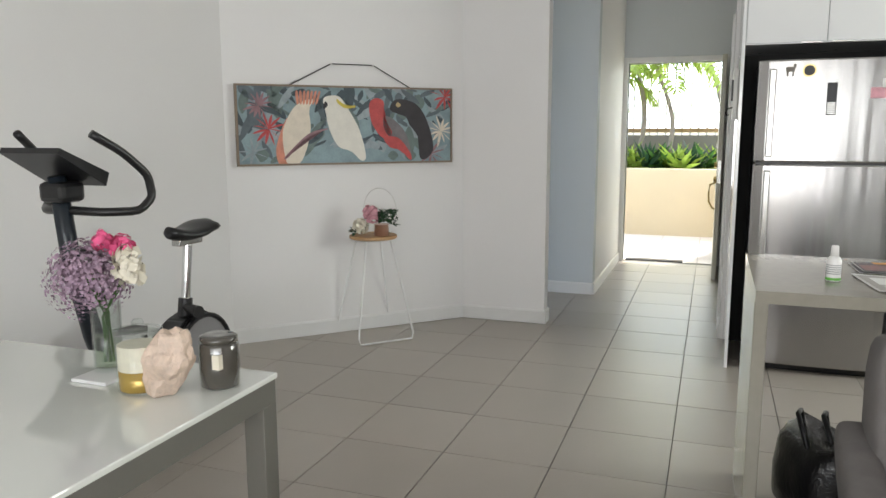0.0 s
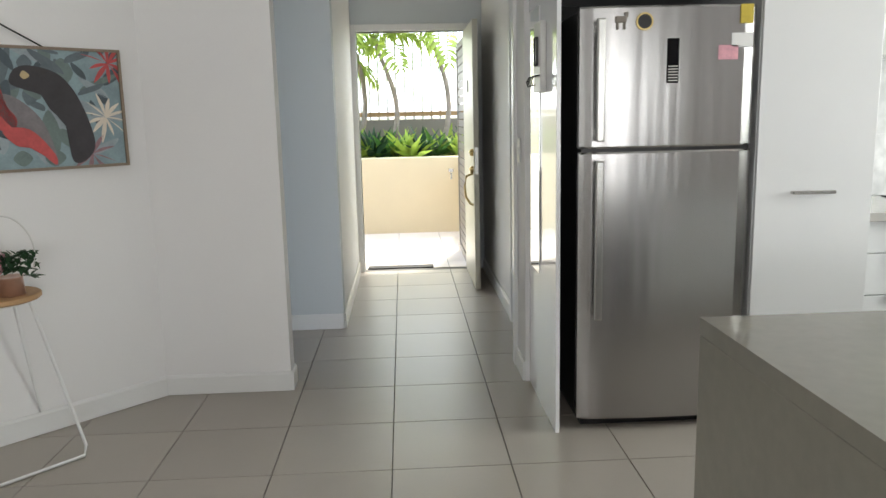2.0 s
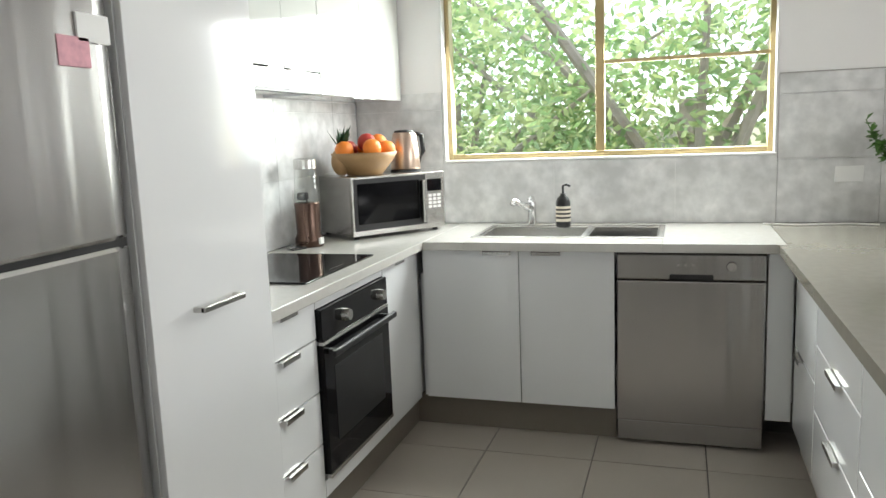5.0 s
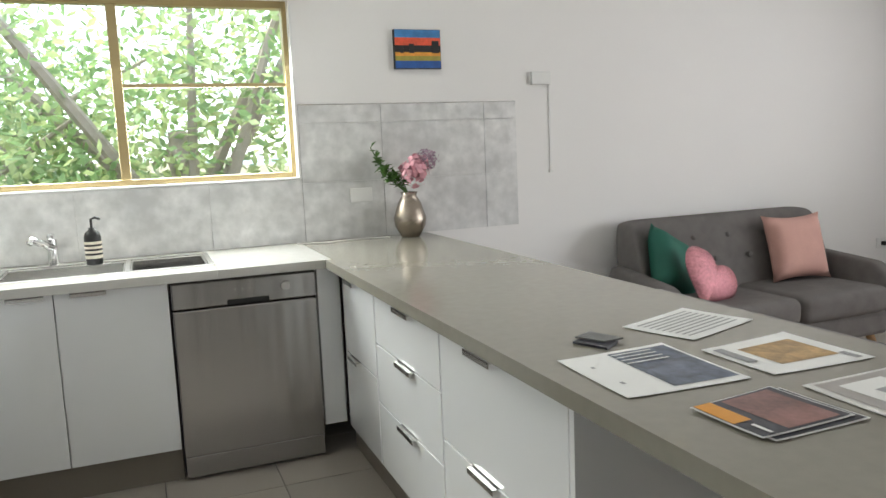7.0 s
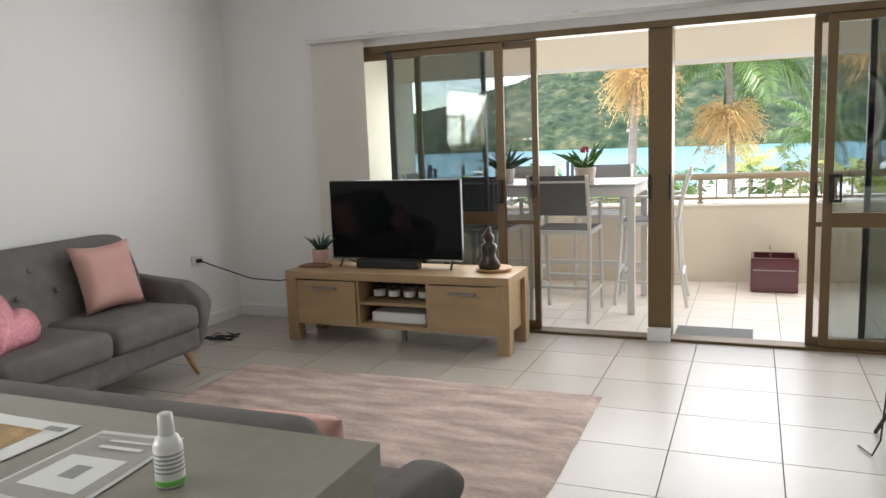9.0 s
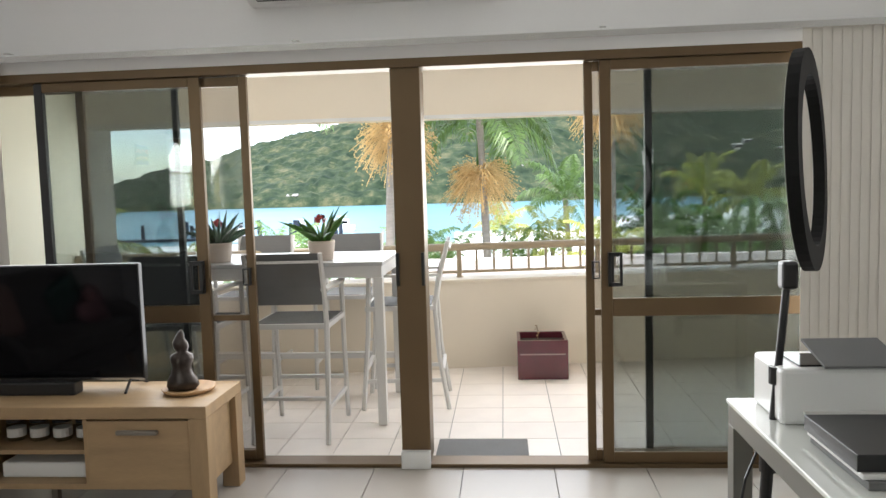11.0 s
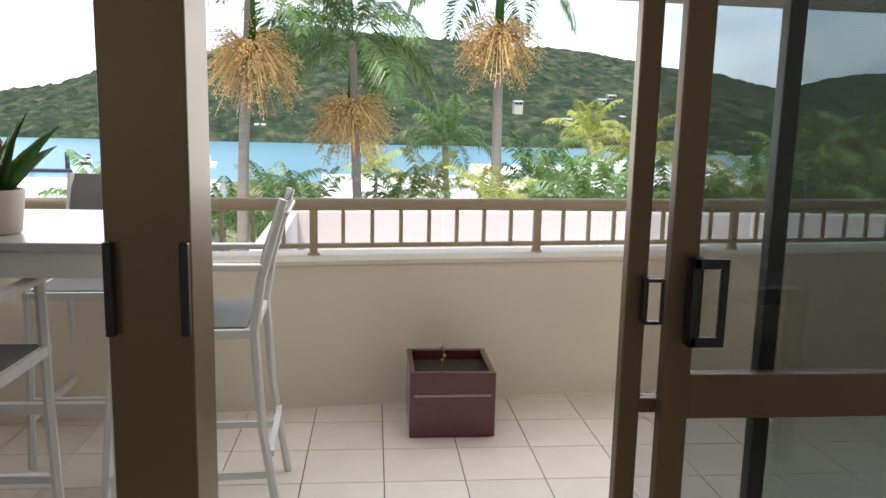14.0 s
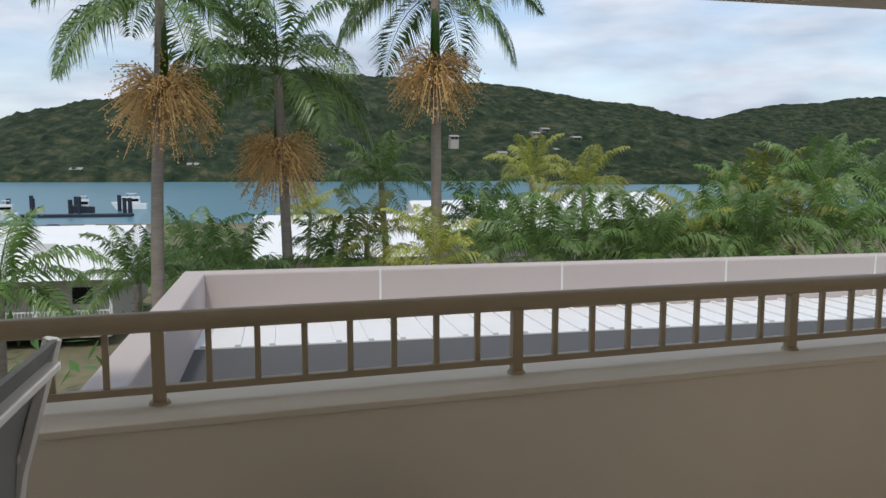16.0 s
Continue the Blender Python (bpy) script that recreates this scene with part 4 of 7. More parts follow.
art = thing("small_painting", "small canvas of an orange sunset over blue water", "painting", (1.52, N, 1.88))
part("canvas", box(1.391, 1.652, N - 0.025, N - 0.001, 1.778, 1.982), BLACK, art)
for z0, z1, colr, nm in ((1.94, 1.98, (0.05, 0.22, 0.5), "blue_band"), (1.90, 1.94, (0.75, 0.10, 0.04), "red_band"), (1.865, 1.90, (0.01, 0.01, 0.012), "dark_band"), (1.845, 1.865, (0.8, 0.35, 0.05), "amber_band"), (1.82, 1.845, (0.35, 0.30, 0.05), "olive_band"), (1.782, 1.82, (0.02, 0.10, 0.36), "deep_blue_band")):
    part(nm, box(1.394, 1.649, N - 0.028, N - 0.0255, z0, z1), mat(nm, colr, 0.5, var=0.35, scale=18), art)
for x, w in ((1.42, 0.02), (1.47, 0.03), (1.60, 0.04)):
    part("dark_shape", box(x, x + w, N - 0.030, N - 0.0285, 1.86, 1.86 + w * 1.6, 0.001), BLACK, art)
sb = thing("alarm_box", "white wall box with thin trunking below", "wall box", (2.27, N, 1.72))
part("box", box(2.20, 2.325, N - 0.03, N, 1.69, 1.765, 0.006), TRIM, sb)
part("trunking", box(2.318, 2.328, N - 0.008, N, 1.20, 1.69), TRIM, sb)
part("clip", box(2.312, 2.334, N - 0.015, N, 1.19, 1.20), TRIM, sb)
so = thing("wall_socket", "white double socket on the splashback tiles", "socket", (1.17, N, 1.13))
part("plate", box(1.11, 1.23, N - 0.018, N - 0.010, 1.09, 1.165, 0.003), TRIM, so)
part("switch", box(1.13, 1.14, N - 0.021, N - 0.018, 1.14, 1.155), TRIM, so)
whole("white_cord", tube([(0.80, 3.70, 0.905), (0.95, 3.66, 0.905), (1.08, 3.69, 0.905), (1.18, 3.70, 0.905), (1.28, 3.66, 0.905)], 0.004, 6), WHITEM, "thin pale cord lying on the worktop", "cable")


# papers on the peninsula
def sheet(name, label, corners, material, blocks, z=0.9015):
    """A slightly curled sheet with printed fields, given in shares of its width and height."""
    a, b, c, d = (Vector((x, y, z)) for x, y in corners)
    def at(u, v, h):
        p = a.lerp(b, u).lerp(d.lerp(c, u), v)
        return p + Vector((0, 0, h + 0.0012 * (2 * u - 1) ** 4 * (2 * v - 1) ** 2))
    ob = thing(name, label, "paper", tuple(a.lerp(c, 0.5)))
    bm = bmesh.new()
    g = [[[bm.verts.new(at(i / 6, j / 6, h)) for i in range(7)] for j in range(7)] for h in (0.0, 0.0009)]
    for k in (0, 1):
        for j in range(6):
            for i in range(6):
                bm.faces.new((g[k][j][i], g[k][j][i + 1], g[k][j + 1][i + 1], g[k][j + 1][i]))
    part("sheet", bm, material, ob)
    for k, (nm, u0, u1, v0, v1, m) in enumerate(blocks):
        lift = 0.0016 if nm == "text_bar" and k < 9 and blocks[0][0] == "text_bar" else 0.0016 + 0.0005 * min(k, 3)
        bm = bmesh.new()
        q = [[bm.verts.new(at(u0 + (u1 - u0) * i / 4, v0 + (v1 - v0) * j / 4, lift)) for i in range(5)] for j in range(5)]
        for j in range(4):
            for i in range(4):
                bm.faces.new((q[j][i], q[j][i + 1], q[j + 1][i + 1], q[j + 1][i]))
        part(nm, bm, m, ob)
    return ob


INK = mat("ink_grey", (0.32, 0.32, 0.33), 0.6)
PHOTO1 = mat("print_blue_grey", (0.11, 0.13, 0.18), 0.4, var=0.9, scale=22, fine=60)
PHOTO2 = mat("print_amber", (0.42, 0.27, 0.12), 0.4, var=0.7, scale=22, fine=70)
PHOTO3 = mat("print_sunset", (0.22, 0.10, 0.09), 0.3, var=0.8, scale=9)
NAVY = mat("print_navy", (0.025, 0.027, 0.04), 0.3)
AMBER = mat("print_orange", (0.72, 0.32, 0.04), 0.4)
TAUPE = mat("print_taupe", (0.40, 0.375, 0.36), 0.5)
lines = [("text_bar", 0.1, 0.9, 0.12 + 0.09 * k, 0.15 + 0.09 * k, INK) for k in range(9)]
sheet("printed_page", "white page of printed text on the worktop", ((1.155, 1.42), (1.412, 1.512), (1.468, 1.318), (1.218, 1.236)), WHITEP, lines)
sheet("floor_plan", "white page with an amber floor plan", ((1.176, 1.163), (1.435, 1.191), (1.431, 0.952), (1.176, 0.96)), WHITEP, [("plan", 0.25, 0.85, 0.2, 0.78, PHOTO2), ("caption_bar", 0.86, 0.93, 0.75, 0.95, INK), ("text_bar", 0.05, 0.15, 0.1, 0.6, INK)])
sheet("photo_leaflet", "white leaflet with dark property photographs", ((0.87, 1.244), (1.142, 1.252), (1.125, 0.966), (0.859, 0.98)), WHITEP, [("photo", 0.42, 0.97, 0.06, 0.92, PHOTO1)] + [("photo_stripe", 0.42, 0.80, 0.1 + 0.08 * k, 0.12 + 0.08 * k, WHITEP) for k in range(4)] + [("mark", 0.12, 0.15, 0.3, 0.34, INK), ("mark", 0.12, 0.15, 0.7, 0.75, INK)])
sheet("brochure_lower", "dark glossy brochure under another brochure", ((0.93, 0.882), (1.125, 0.898), (1.133, 0.722), (0.934, 0.718)), WHITEP, [("cover", 0.02, 0.98, 0.02, 0.98, NAVY)])
sheet("brochure", "glossy brochure with a sunset photo and orange corner", ((0.915, 0.885), (1.109, 0.906), (1.117, 0.737), (0.92, 0.73)), WHITEP, [("cover", 0.02, 0.98, 0.02, 0.98, NAVY), ("sunset", 0.32, 0.9, 0.06, 0.94, PHOTO3), ("corner", 0.02, 0.22, 0.02, 0.6, AMBER), ("caption_bar", 0.12, 0.16, 0.7, 0.95, WHITEP)], 0.9045)
sheet("framed_notice", "taupe notice in a clear plastic sleeve", ((1.168, 0.89), (1.426, 0.895), (1.441, 0.724), (1.159, 0.693)), WHITEM, [("ground", 0.07, 0.95, 0.05, 0.95, TAUPE), ("panel", 0.2, 0.62, 0.18, 0.82, WHITEP), ("square", 0.34, 0.5, 0.42, 0.6, INK), ("text_bar", 0.74, 0.78, 0.3, 0.8, WHITEP), ("text_bar", 0.84, 0.87, 0.3, 0.8, WHITEP)])
bk = thing("business_cards", "two dark grey cards lying on the worktop", "card", (1.03, 1.335, 0.9))
part("card", prism([(0.975, 1.354), (1.027, 1.382), (1.064, 1.305), (1.01, 1.268)], 0.901, 0.906), NAVY, bk)
part("card_top", prism([(0.993, 1.373), (1.05, 1.398), (1.081, 1.31), (1.027, 1.305)], 0.9065, 0.9105), GREYM, bk)
sa = thing("sanitiser_bottle", "white spray bottle with a green band", "bottle", (1.296, 0.622, 0.9))
c = (1.296, 0.622, 0.901)
part("bottle", lathe([(0.024, 0), (0.028, 0.004), (0.028, 0.095), (0.022, 0.112), (0.013, 0.118)], c), TRIM, sa, smooth=True)
part("green_band", lathe([(0.0283, 0.006), (0.0286, 0.007), (0.0286, 0.017), (0.0283, 0.018)], c), mat("green_print", (0.12, 0.42, 0.06), 0.4), sa)
for k in range(5):
    part("text_bar", lathe([(0.0281, 0.035 + 0.01 * k), (0.0284, 0.0355 + 0.01 * k), (0.0284, 0.039 + 0.01 * k), (0.0281, 0.0395 + 0.01 * k)], c), INK, sa)
part("cap", lathe([(0.014, 0.118), (0.016, 0.12), (0.014, 0.165), (0.010, 0.168)], c), WHITEM, sa, smooth=True)
sa.scale = (0.78, 0.78, 0.67)
bag = thing("handbag", "shiny black leather handbag on the floor", "bag", (1.15, 0.62, 0))
part("body", cushion((1.13, 0.66, 0.17), 0.40, 0.34, 0.26, (0.3, -1, 0.05), pinch=0.02, n=12), mat("black_leather", (0.008, 0.008, 0.009), 0.22, var=0.3, scale=30, bump=1.0), bag, smooth=True)
for dx in (-0.03, 0.05):
    part("strap", tube([(1.02, 0.64 + dx, 0.28), (1.04, 0.62 + dx, 0.38), (1.14, 0.60 + dx, 0.40), (1.22, 0.63 + dx, 0.30)], 0.009, 8), BLACK, bag, smooth=True)
part("buckle", tube([(1.03, 0.53, 0.22), (1.06, 0.53, 0.22), (1.06, 0.53, 0.25), (1.03, 0.53, 0.25)], 0.004, 6, closed=True), CHROME, bag)


# ---- living room ----
def loft(rows, bm=None, cap=True):
    """Rings of equal length joined into a skin."""
    bm = bm or bmesh.new()
    rings = [[bm.verts.new(p) for p in r] for r in rows]
    n = len(rings[0])
    for a, b in zip(rings, rings[1:]):
        for k in range(n):
            bm.faces.new((a[k], a[(k + 1) % n], b[(k + 1) % n], b[k]))
    if cap:
        bm.faces.new(rings[0]), bm.faces.new(rings[-1])
    return bm


def rounded(ob):
    """Soften an upholstered part."""
    sub = ob.modifiers.new("round", "SUBSURF")
    sub.levels = sub.render_levels = 2
    return ob


def sofa(wd):
    """A two-seat buttoned sofa at the origin: back along -y, seats towards +y, wd wide."""
    so = thing("sofa", "grey fabric two-seat sofa with a buttoned wing back", "sofa", group="two grey sofas")
    h = wd / 2
    rows = []
    for i in range(25):
        u = -1 + i / 12
        x = u * (h - 0.10)
        wing = max(0, abs(u) - 0.80) / 0.2
        y0 = 0.02 + 0.0 * wing
        top = 0.885 - 0.05 * wing ** 2 * 0.4
        fwd = 0.15 + 0.12 * wing ** 1.5
        rows.append([(x, y0 + 0.08, 0.16), (x, y0 - 0.0, top - 0.03), (x, y0 + 0.03, top), (x, y0 + 0.07 + fwd * 0.35, top), (x, y0 + 0.10 + fwd * 0.4, top - 0.03), (x, y0 + 0.12 + fwd, 0.44), (x, y0 + 0.12 + fwd, 0.16)])
    rounded(part("backrest", loft(rows), FABRIC, so, smooth=True))
    part("seat_base", box(-h + 0.13, h - 0.13, 0.12, 0.76, 0.16, 0.31, 0.03), FABRIC, so)
    for s in (-1, 1):
        x0, x1 = (0.004, h - 0.16) if s > 0 else (-(h - 0.16), -0.004)
        bm = box(x0, x1, 0.22, 0.80, 0.30, 0.45, 0.05, seg=4)
        for v in bm.verts:
            if v.co.z > 0.40:
                v.co.z += 0.02 * math.cos((v.co.x - (x0 + x1) / 2) / (x1 - x0) * 2.6)
        part("seat_cushion", bm, FABRIC, so, smooth=True)
        rows = []
        for i in range(11):
            v = i / 10
            y = 0.06 + 0.72 * v
            topz = 0.63 - 0.07 * v - 0.10 * max(0, v - 0.8) / 0.2
            lean = 0.05 + 0.05 * v
            xi, xo = h - 0.17, h - 0.09
            rows.append([(s * xi, y, 0.16), (s * (xi + lean * 0.5), y, topz - 0.02), (s * (xi + lean * 0.5 + 0.02), y, topz), (s * (xo + lean - 0.02), y, topz), (s * (xo + lean), y, topz - 0.03), (s * (xo + lean * 0.2), y, 0.30), (s * (xo - 0.03), y, 0.16)])
        rounded(part("armrest", loft(rows), FABRIC, so, smooth=True))
        for y in (0.16, 0.68):
            part("leg", rod((s * (h - 0.20), y, 0.17), (s * (h - 0.14), y + (0.04 if y > 0.4 else -0.04), 0.0), 0.026, 0.014, 12), WOODP, so, "tapered wooden leg")
    for r in range(2):
        for k in range(5 - r):
            x = (k - (4 - r) / 2) * 0.26
            z = 0.76 - 0.13 * r
            part("button", ball((x, 0.203 + 0.05 * r, z), 0.018, sc=(1, 0.55, 1)), FABRIC, so)
    return so


s1 = sofa(1.66)
s1.matrix_basis = pose(3.41, 3.74, 0, 0, 0, 180)
s2 = copy_thing(s1, pose(1.60, 1.38, 0, 0, 0, -90) @ Matrix.Diagonal((1.0, 1.0, 0.955, 1.0)))
tagged(s2, "grey fabric two-seat sofa with its back to the peninsula")
BASE[s2.name] = Vector((0, 0, 0))

whole("green_cushion", cushion((2.93, 3.46, 0.62), 0.42, 0.40, 0.16, (0.45, -0.8, 0.3), (0.45, 0.1, 1)), GREENV, "dark green velvet cushion on the sofa", "cushion", smooth=True)
whole("pink_cushion", cushion((3.82, 3.40, 0.66), 0.42, 0.42, 0.15, (-0.12, -0.95, 0.3), (0.02, 0.2, 1)), PINK, "dusty pink velvet cushion leaning on the sofa", "cushion", smooth=True)
heart = []
for k in range(40):
    t = k / 40 * math.tau
    heart.append((16 * math.sin(t) ** 3 / 17, (13 * math.cos(t) - 5 * math.cos(2 * t) - 2 * math.cos(3 * t) - math.cos(4 * t)) / 17))
nv = Vector((0.15, -0.9, 0.42)).normalized()
sv = Vector((0, 0, 1)).cross(nv).normalized()
tv_ = nv.cross(sv)
tilt = Matrix.Rotation(radians(-42), 3, nv)
rows = [[Vector((2.98, 3.20, 0.575)) + tilt @ (sv * x * 0.21 * k + tv_ * y * 0.21 * k) + nv * d for x, y in heart] for k, d in ((0.05, 0.055), (0.5, 0.05), (0.85, 0.03), (1.0, 0.0), (0.85, -0.03), (0.5, -0.05), (0.05, -0.055))]
whole("heart_cushion", loft(rows), SEQUIN, "pink sequin heart-shaped cushion on the sofa", "cushion", smooth=True)
whole("pink_throw_cushion", cushion((2.05, 0.93, 0.57), 0.40, 0.40, 0.14, (1, 0.1, 0.6), (0, 0, 1)), PINK, "pink velvet cushion on the second sofa", "cushion", smooth=True)

# rug: a pile with an uneven top and edge
bm = bmesh.new()
nx, ny_ = 60, 70
g = {}
rx0, rx1, ry0, ry1 = 2.45, 4.36, 0.54, 2.82
for i in range(nx + 1):
    for j in range(ny_ + 1):
        x, y = rx0 + (rx1 - rx0) * i / nx, ry0 + (ry1 - ry0) * j / ny_
        e = i in (0, nx) or j in (0, ny_)
        if e:
            x += 0.008 * noise.noise(Vector((x * 9, y * 9, 0)))
            y += 0.008 * noise.noise(Vector((x * 9, y * 9, 4)))
        g[i, j] = bm.verts.new((x, y, 0.002 if e else 0.017 + 0.006 * noise.noise(Vector((x * 14, y * 14, 1))) + 0.003 * noise.noise(Vector((x * 50, y * 50, 1)))))
for i in range(nx):
    for j in range(ny_):
        bm.faces.new((g[i, j], g[i + 1, j], g[i + 1, j + 1], g[i, j + 1]))
whole("rug", bm, RUG, "dusty pink and beige patterned pile rug", "rug", smooth=True)

# TV unit
ty0, ty1, tx0, tx1 = 1.236, 2.905, 4.94, 5.39
tu = thing("tv_unit", "pale oak low TV unit with two doors and open shelves", "TV unit", (5.19, 2.07, 0))
part("top", box(tx0, tx1, ty0, ty1, 0.455, 0.512, 0.004), OAK, tu)
for y in (ty0, ty1 - 0.085):
    for x in (tx0, tx1 - 0.085):
        part("leg", box(x, x + 0.085, y, y + 0.085, 0, 0.455, 0.003), OAKV, tu)
part("floor_board", box(tx0 + 0.02, tx1 - 0.02, ty0 + 0.085, ty1 - 0.085, 0.125, 0.15), OAK, tu)
part("back_board", box(tx1 - 0.035, tx1 - 0.02, ty0 + 0.085, ty1 - 0.085, 0.15, 0.455), OAK, tu)
for y in (ty0 + 0.03, ty1 - 0.045):
    part("side_panel", box(tx0 + 0.086, tx1 - 0.086, y, y + 0.015, 0.125, 0.455), OAK, tu)
for y in (1.80, 2.325):
    part("divider", box(tx0 + 0.02, tx1 - 0.04, y, y + 0.02, 0.15, 0.455), OAKV, tu)
part("shelf", box(tx0 + 0.03, tx1 - 0.04, 1.82, 2.325, 0.285, 0.305), OAK, tu)
for y0, y1 in ((1.322, 1.795), (2.35, 2.82)):
    d = part("door", box(tx0 + 0.008, tx0 + 0.028, y0, y1, 0.13, 0.445, 0.003), OAK, tu)
    part("handle", box(tx0 - 0.014, tx0 + 0.008, y0 + 0.14, y0 + 0.33, 0.385, 0.405, 0.004), KICK, d, "dark wooden bar handle")
part("middle_foot", box(5.1, 5.13, 2.05, 2.08, 0, 0.125), KICK, tu)
tvx = 5.25
tv = thing("television", "large flat black television on splayed feet", "television", (tvx, 2.17, 0.512))
part("panel", box(tvx, tvx + 0.035, 1.66, 2.684, 0.555, 1.125, 0.004), BLACK, tv)
part("screen", box(tvx - 0.002, tvx, 1.668, 2.676, 0.57, 1.117), BGLASS, tv, "dark switched-off screen")
part("chin", box(tvx - 0.003, tvx, 1.66, 2.684, 0.555, 0.567), STEEL2, tv)
for y in (1.74, 2.60):
    part("foot", tube([(tvx - 0.10, y - 0.03, 0.517), (tvx + 0.02, y, 0.565), (tvx + 0.12, y - 0.03, 0.517)], 0.007, 8), BLACK, tv)
sbx = whole("soundbar", box(5.13, 5.21, 1.95, 2.43, 0.512, 0.575, 0.008), BLACK, "slim black soundbar under the television", "speaker")
for k in range(4):
    y = 1.90 + k * 0.115
    gl = thing("glass_jar", "clear glass jar on the shelf of the TV unit", "jar", (5.12, y, 0.305), group="jars on the shelf")
    part("glass", lathe([(0.038, 0.001), (0.042, 0.005), (0.042, 0.09), (0.036, 0.09)], (5.12, y, 0.305), 16), CLEARG, gl, smooth=True)
    part("label", lathe([(0.0425, 0.02), (0.043, 0.021), (0.043, 0.06), (0.0425, 0.061)], (5.12, y, 0.305), 16), WHITEM, gl)
    part("lid", lathe([(0.043, 0.0905), (0.043, 0.10)], (5.12, y, 0.305), 16), BLACK, gl)
ro = whole("router_box", box(5.03, 5.22, 1.86, 2.27, 0.1505, 0.225, 0.01), TRIM, "white set-top box on the lower shelf", "box")


def succulent(name, label, at, pot_r, pot_h, leaf, n, m, potm, upright=0.8, seed=2, centre=None):
    ob = thing(name, label, "plant", at)
    part("pot", lathe([(pot_r * 0.78, 0.001), (pot_r * 0.85, 0.006), (pot_r, pot_h * 0.9), (pot_r, pot_h), (pot_r * 0.88, pot_h), (pot_r * 0.86, pot_h * 0.85)], at, 28), potm, ob, smooth=True)
    part("soil", rod((at[0], at[1], at[2] + pot_h * 0.8), (at[0], at[1], at[2] + pot_h * 0.88), pot_r * 0.85, pot_r * 0.85, 20), SOIL, ob)
    rn = random.Random(seed)
    for i in range(n):
        a, t = i * 2.4, rn.uniform(0.15, upright)
        d0 = Vector((math.cos(a) * t, math.sin(a) * t, 1)).normalized()
        p = Vector(at) + Vector((math.cos(a) * pot_r * 0.2, math.sin(a) * pot_r * 0.2, pot_h * 0.85))
        ln = leaf * rn.uniform(0.7, 1.1)
        s = d0.cross(Vector((math.cos(a + 1), math.sin(a + 1), 0.2))).normalized()
        bm, rings = bmesh.new(), []
        for k in range(5):
            u = k / 4
            q = p + d0 * ln * u + Vector((math.cos(a), math.sin(a), -0.4)) * ln * 0.3 * u * u * t
            w = leaf * 0.10 * (1 - u ** 2) + 0.0006
            nrm = d0.cross(s)
            rings.append([q + s * w, q + nrm * w * 0.4, q - s * w, q - nrm * w * 0.3])
        part("leaf", loft(rings, bm), m, ob, smooth=True)
    if centre:
        part("flower", blossom((at[0], at[1], at[2] + pot_h + leaf * 0.5), leaf * 0.14, 40, leaf * 0.06, seed=seed), centre, ob)
    return ob


succulent("aloe_plant", "small aloe in a pale pink pot", (5.22, 2.775, 0.512), 0.062, 0.115, 0.15, 22, LEAFD, TERRA, 0.9)
whole("small_book", box(5.06, 5.18, 2.66, 2.86, 0.5125, 0.53, 0.002), mat("brown_cover", (0.22, 0.09, 0.06), 0.5), "thin reddish-brown book on the TV unit", "book")
tr = whole("round_tray", lathe([(0.10, 0), (0.115, 0.006), (0.125, 0.022), (0.118, 0.022), (0.10, 0.01), (0.002, 0.009)], (5.20, 1.42, 0.5125), 32), WOODP, "round wooden tray on the TV unit", "tray", smooth=True)
st = lathe([(0.062, 0.0), (0.075, 0.02), (0.07, 0.05), (0.052, 0.075), (0.046, 0.11), (0.056, 0.145), (0.05, 0.165), (0.024, 0.18), (0.034, 0.205), (0.034, 0.225), (0.022, 0.245), (0.014, 0.27), (0.004, 0.285)], (5.20, 1.45, 0.522), 20, sx=0.75)
for v in st.verts:
    v.co.x += 0.012 * noise.noise(v.co * 18)
    v.co.y += 0.012 * noise.noise(v.co * 15 + Vector((3, 1, 2)))
whole("statue", st, mat("dark_bronze", (0.05, 0.04, 0.035), 0.35, 0.6, var=0.4, scale=30), "dark bronze seated figure on the tray", "statue", smooth=True)
so2 = thing("wall_socket", "white wall socket with a black plug", "socket", (5.05, N, 0.54))
part("plate", box(5.0, 5.115, N - 0.008, N, 0.505, 0.58, 0.003), TRIM, so2)
part("plug", box(5.04, 5.075, N - 0.045, N - 0.008, 0.525, 0.555, 0.006), BLACK, so2)
whole("power_cable", tube([(5.06, N - 0.05, 0.535), (5.10, 3.6, 0.48), (5.14, 3.35, 0.40), (5.17, 3.12, 0.385), (5.2, 2.93, 0.42)], 0.005, 6), BLACK, "black power cable hanging to the TV unit", "cable")
bm = bmesh.new()
rn = random.Random(8)
tube([(4.75 + 0.22 * rn.random(), 3.30 + 0.3 * rn.random(), 0.006 + 0.01 * rn.random()) for k in range(22)], 0.004, 5, bm)
whole("cable_tangle", bm, BLACK, "tangle of black cables on the floor tiles", "cable")

# air conditioner
ac = thing("air_conditioner", "white wall-mounted air conditioner above the doors", "air conditioner", (5.45, 0.52, 2.36))
part("body", prism([(E, 2.66), (E - 0.17, 2.66), (E - 0.215, 2.62), (E - 0.215, 2.47), (E - 0.17, 2.40), (E - 0.06, 2.365), (E, 2.365)], -0.09, 1.13, "y"), TRIM, ac)
part("vent", prism([(E - 0.195, 2.425), (E - 0.168, 2.392), (E - 0.10, 2.372), (E - 0.10, 2.378), (E - 0.16, 2.402), (E - 0.19, 2.435)], 0.08, 1.08, "y"), BLACK, ac, "dark air outlet")
part("louvre", prism([(E - 0.19, 2.412), (E - 0.13, 2.372), (E - 0.127, 2.376), (E - 0.187, 2.418)], 0.09, 1.07, "y"), TRIM, ac)
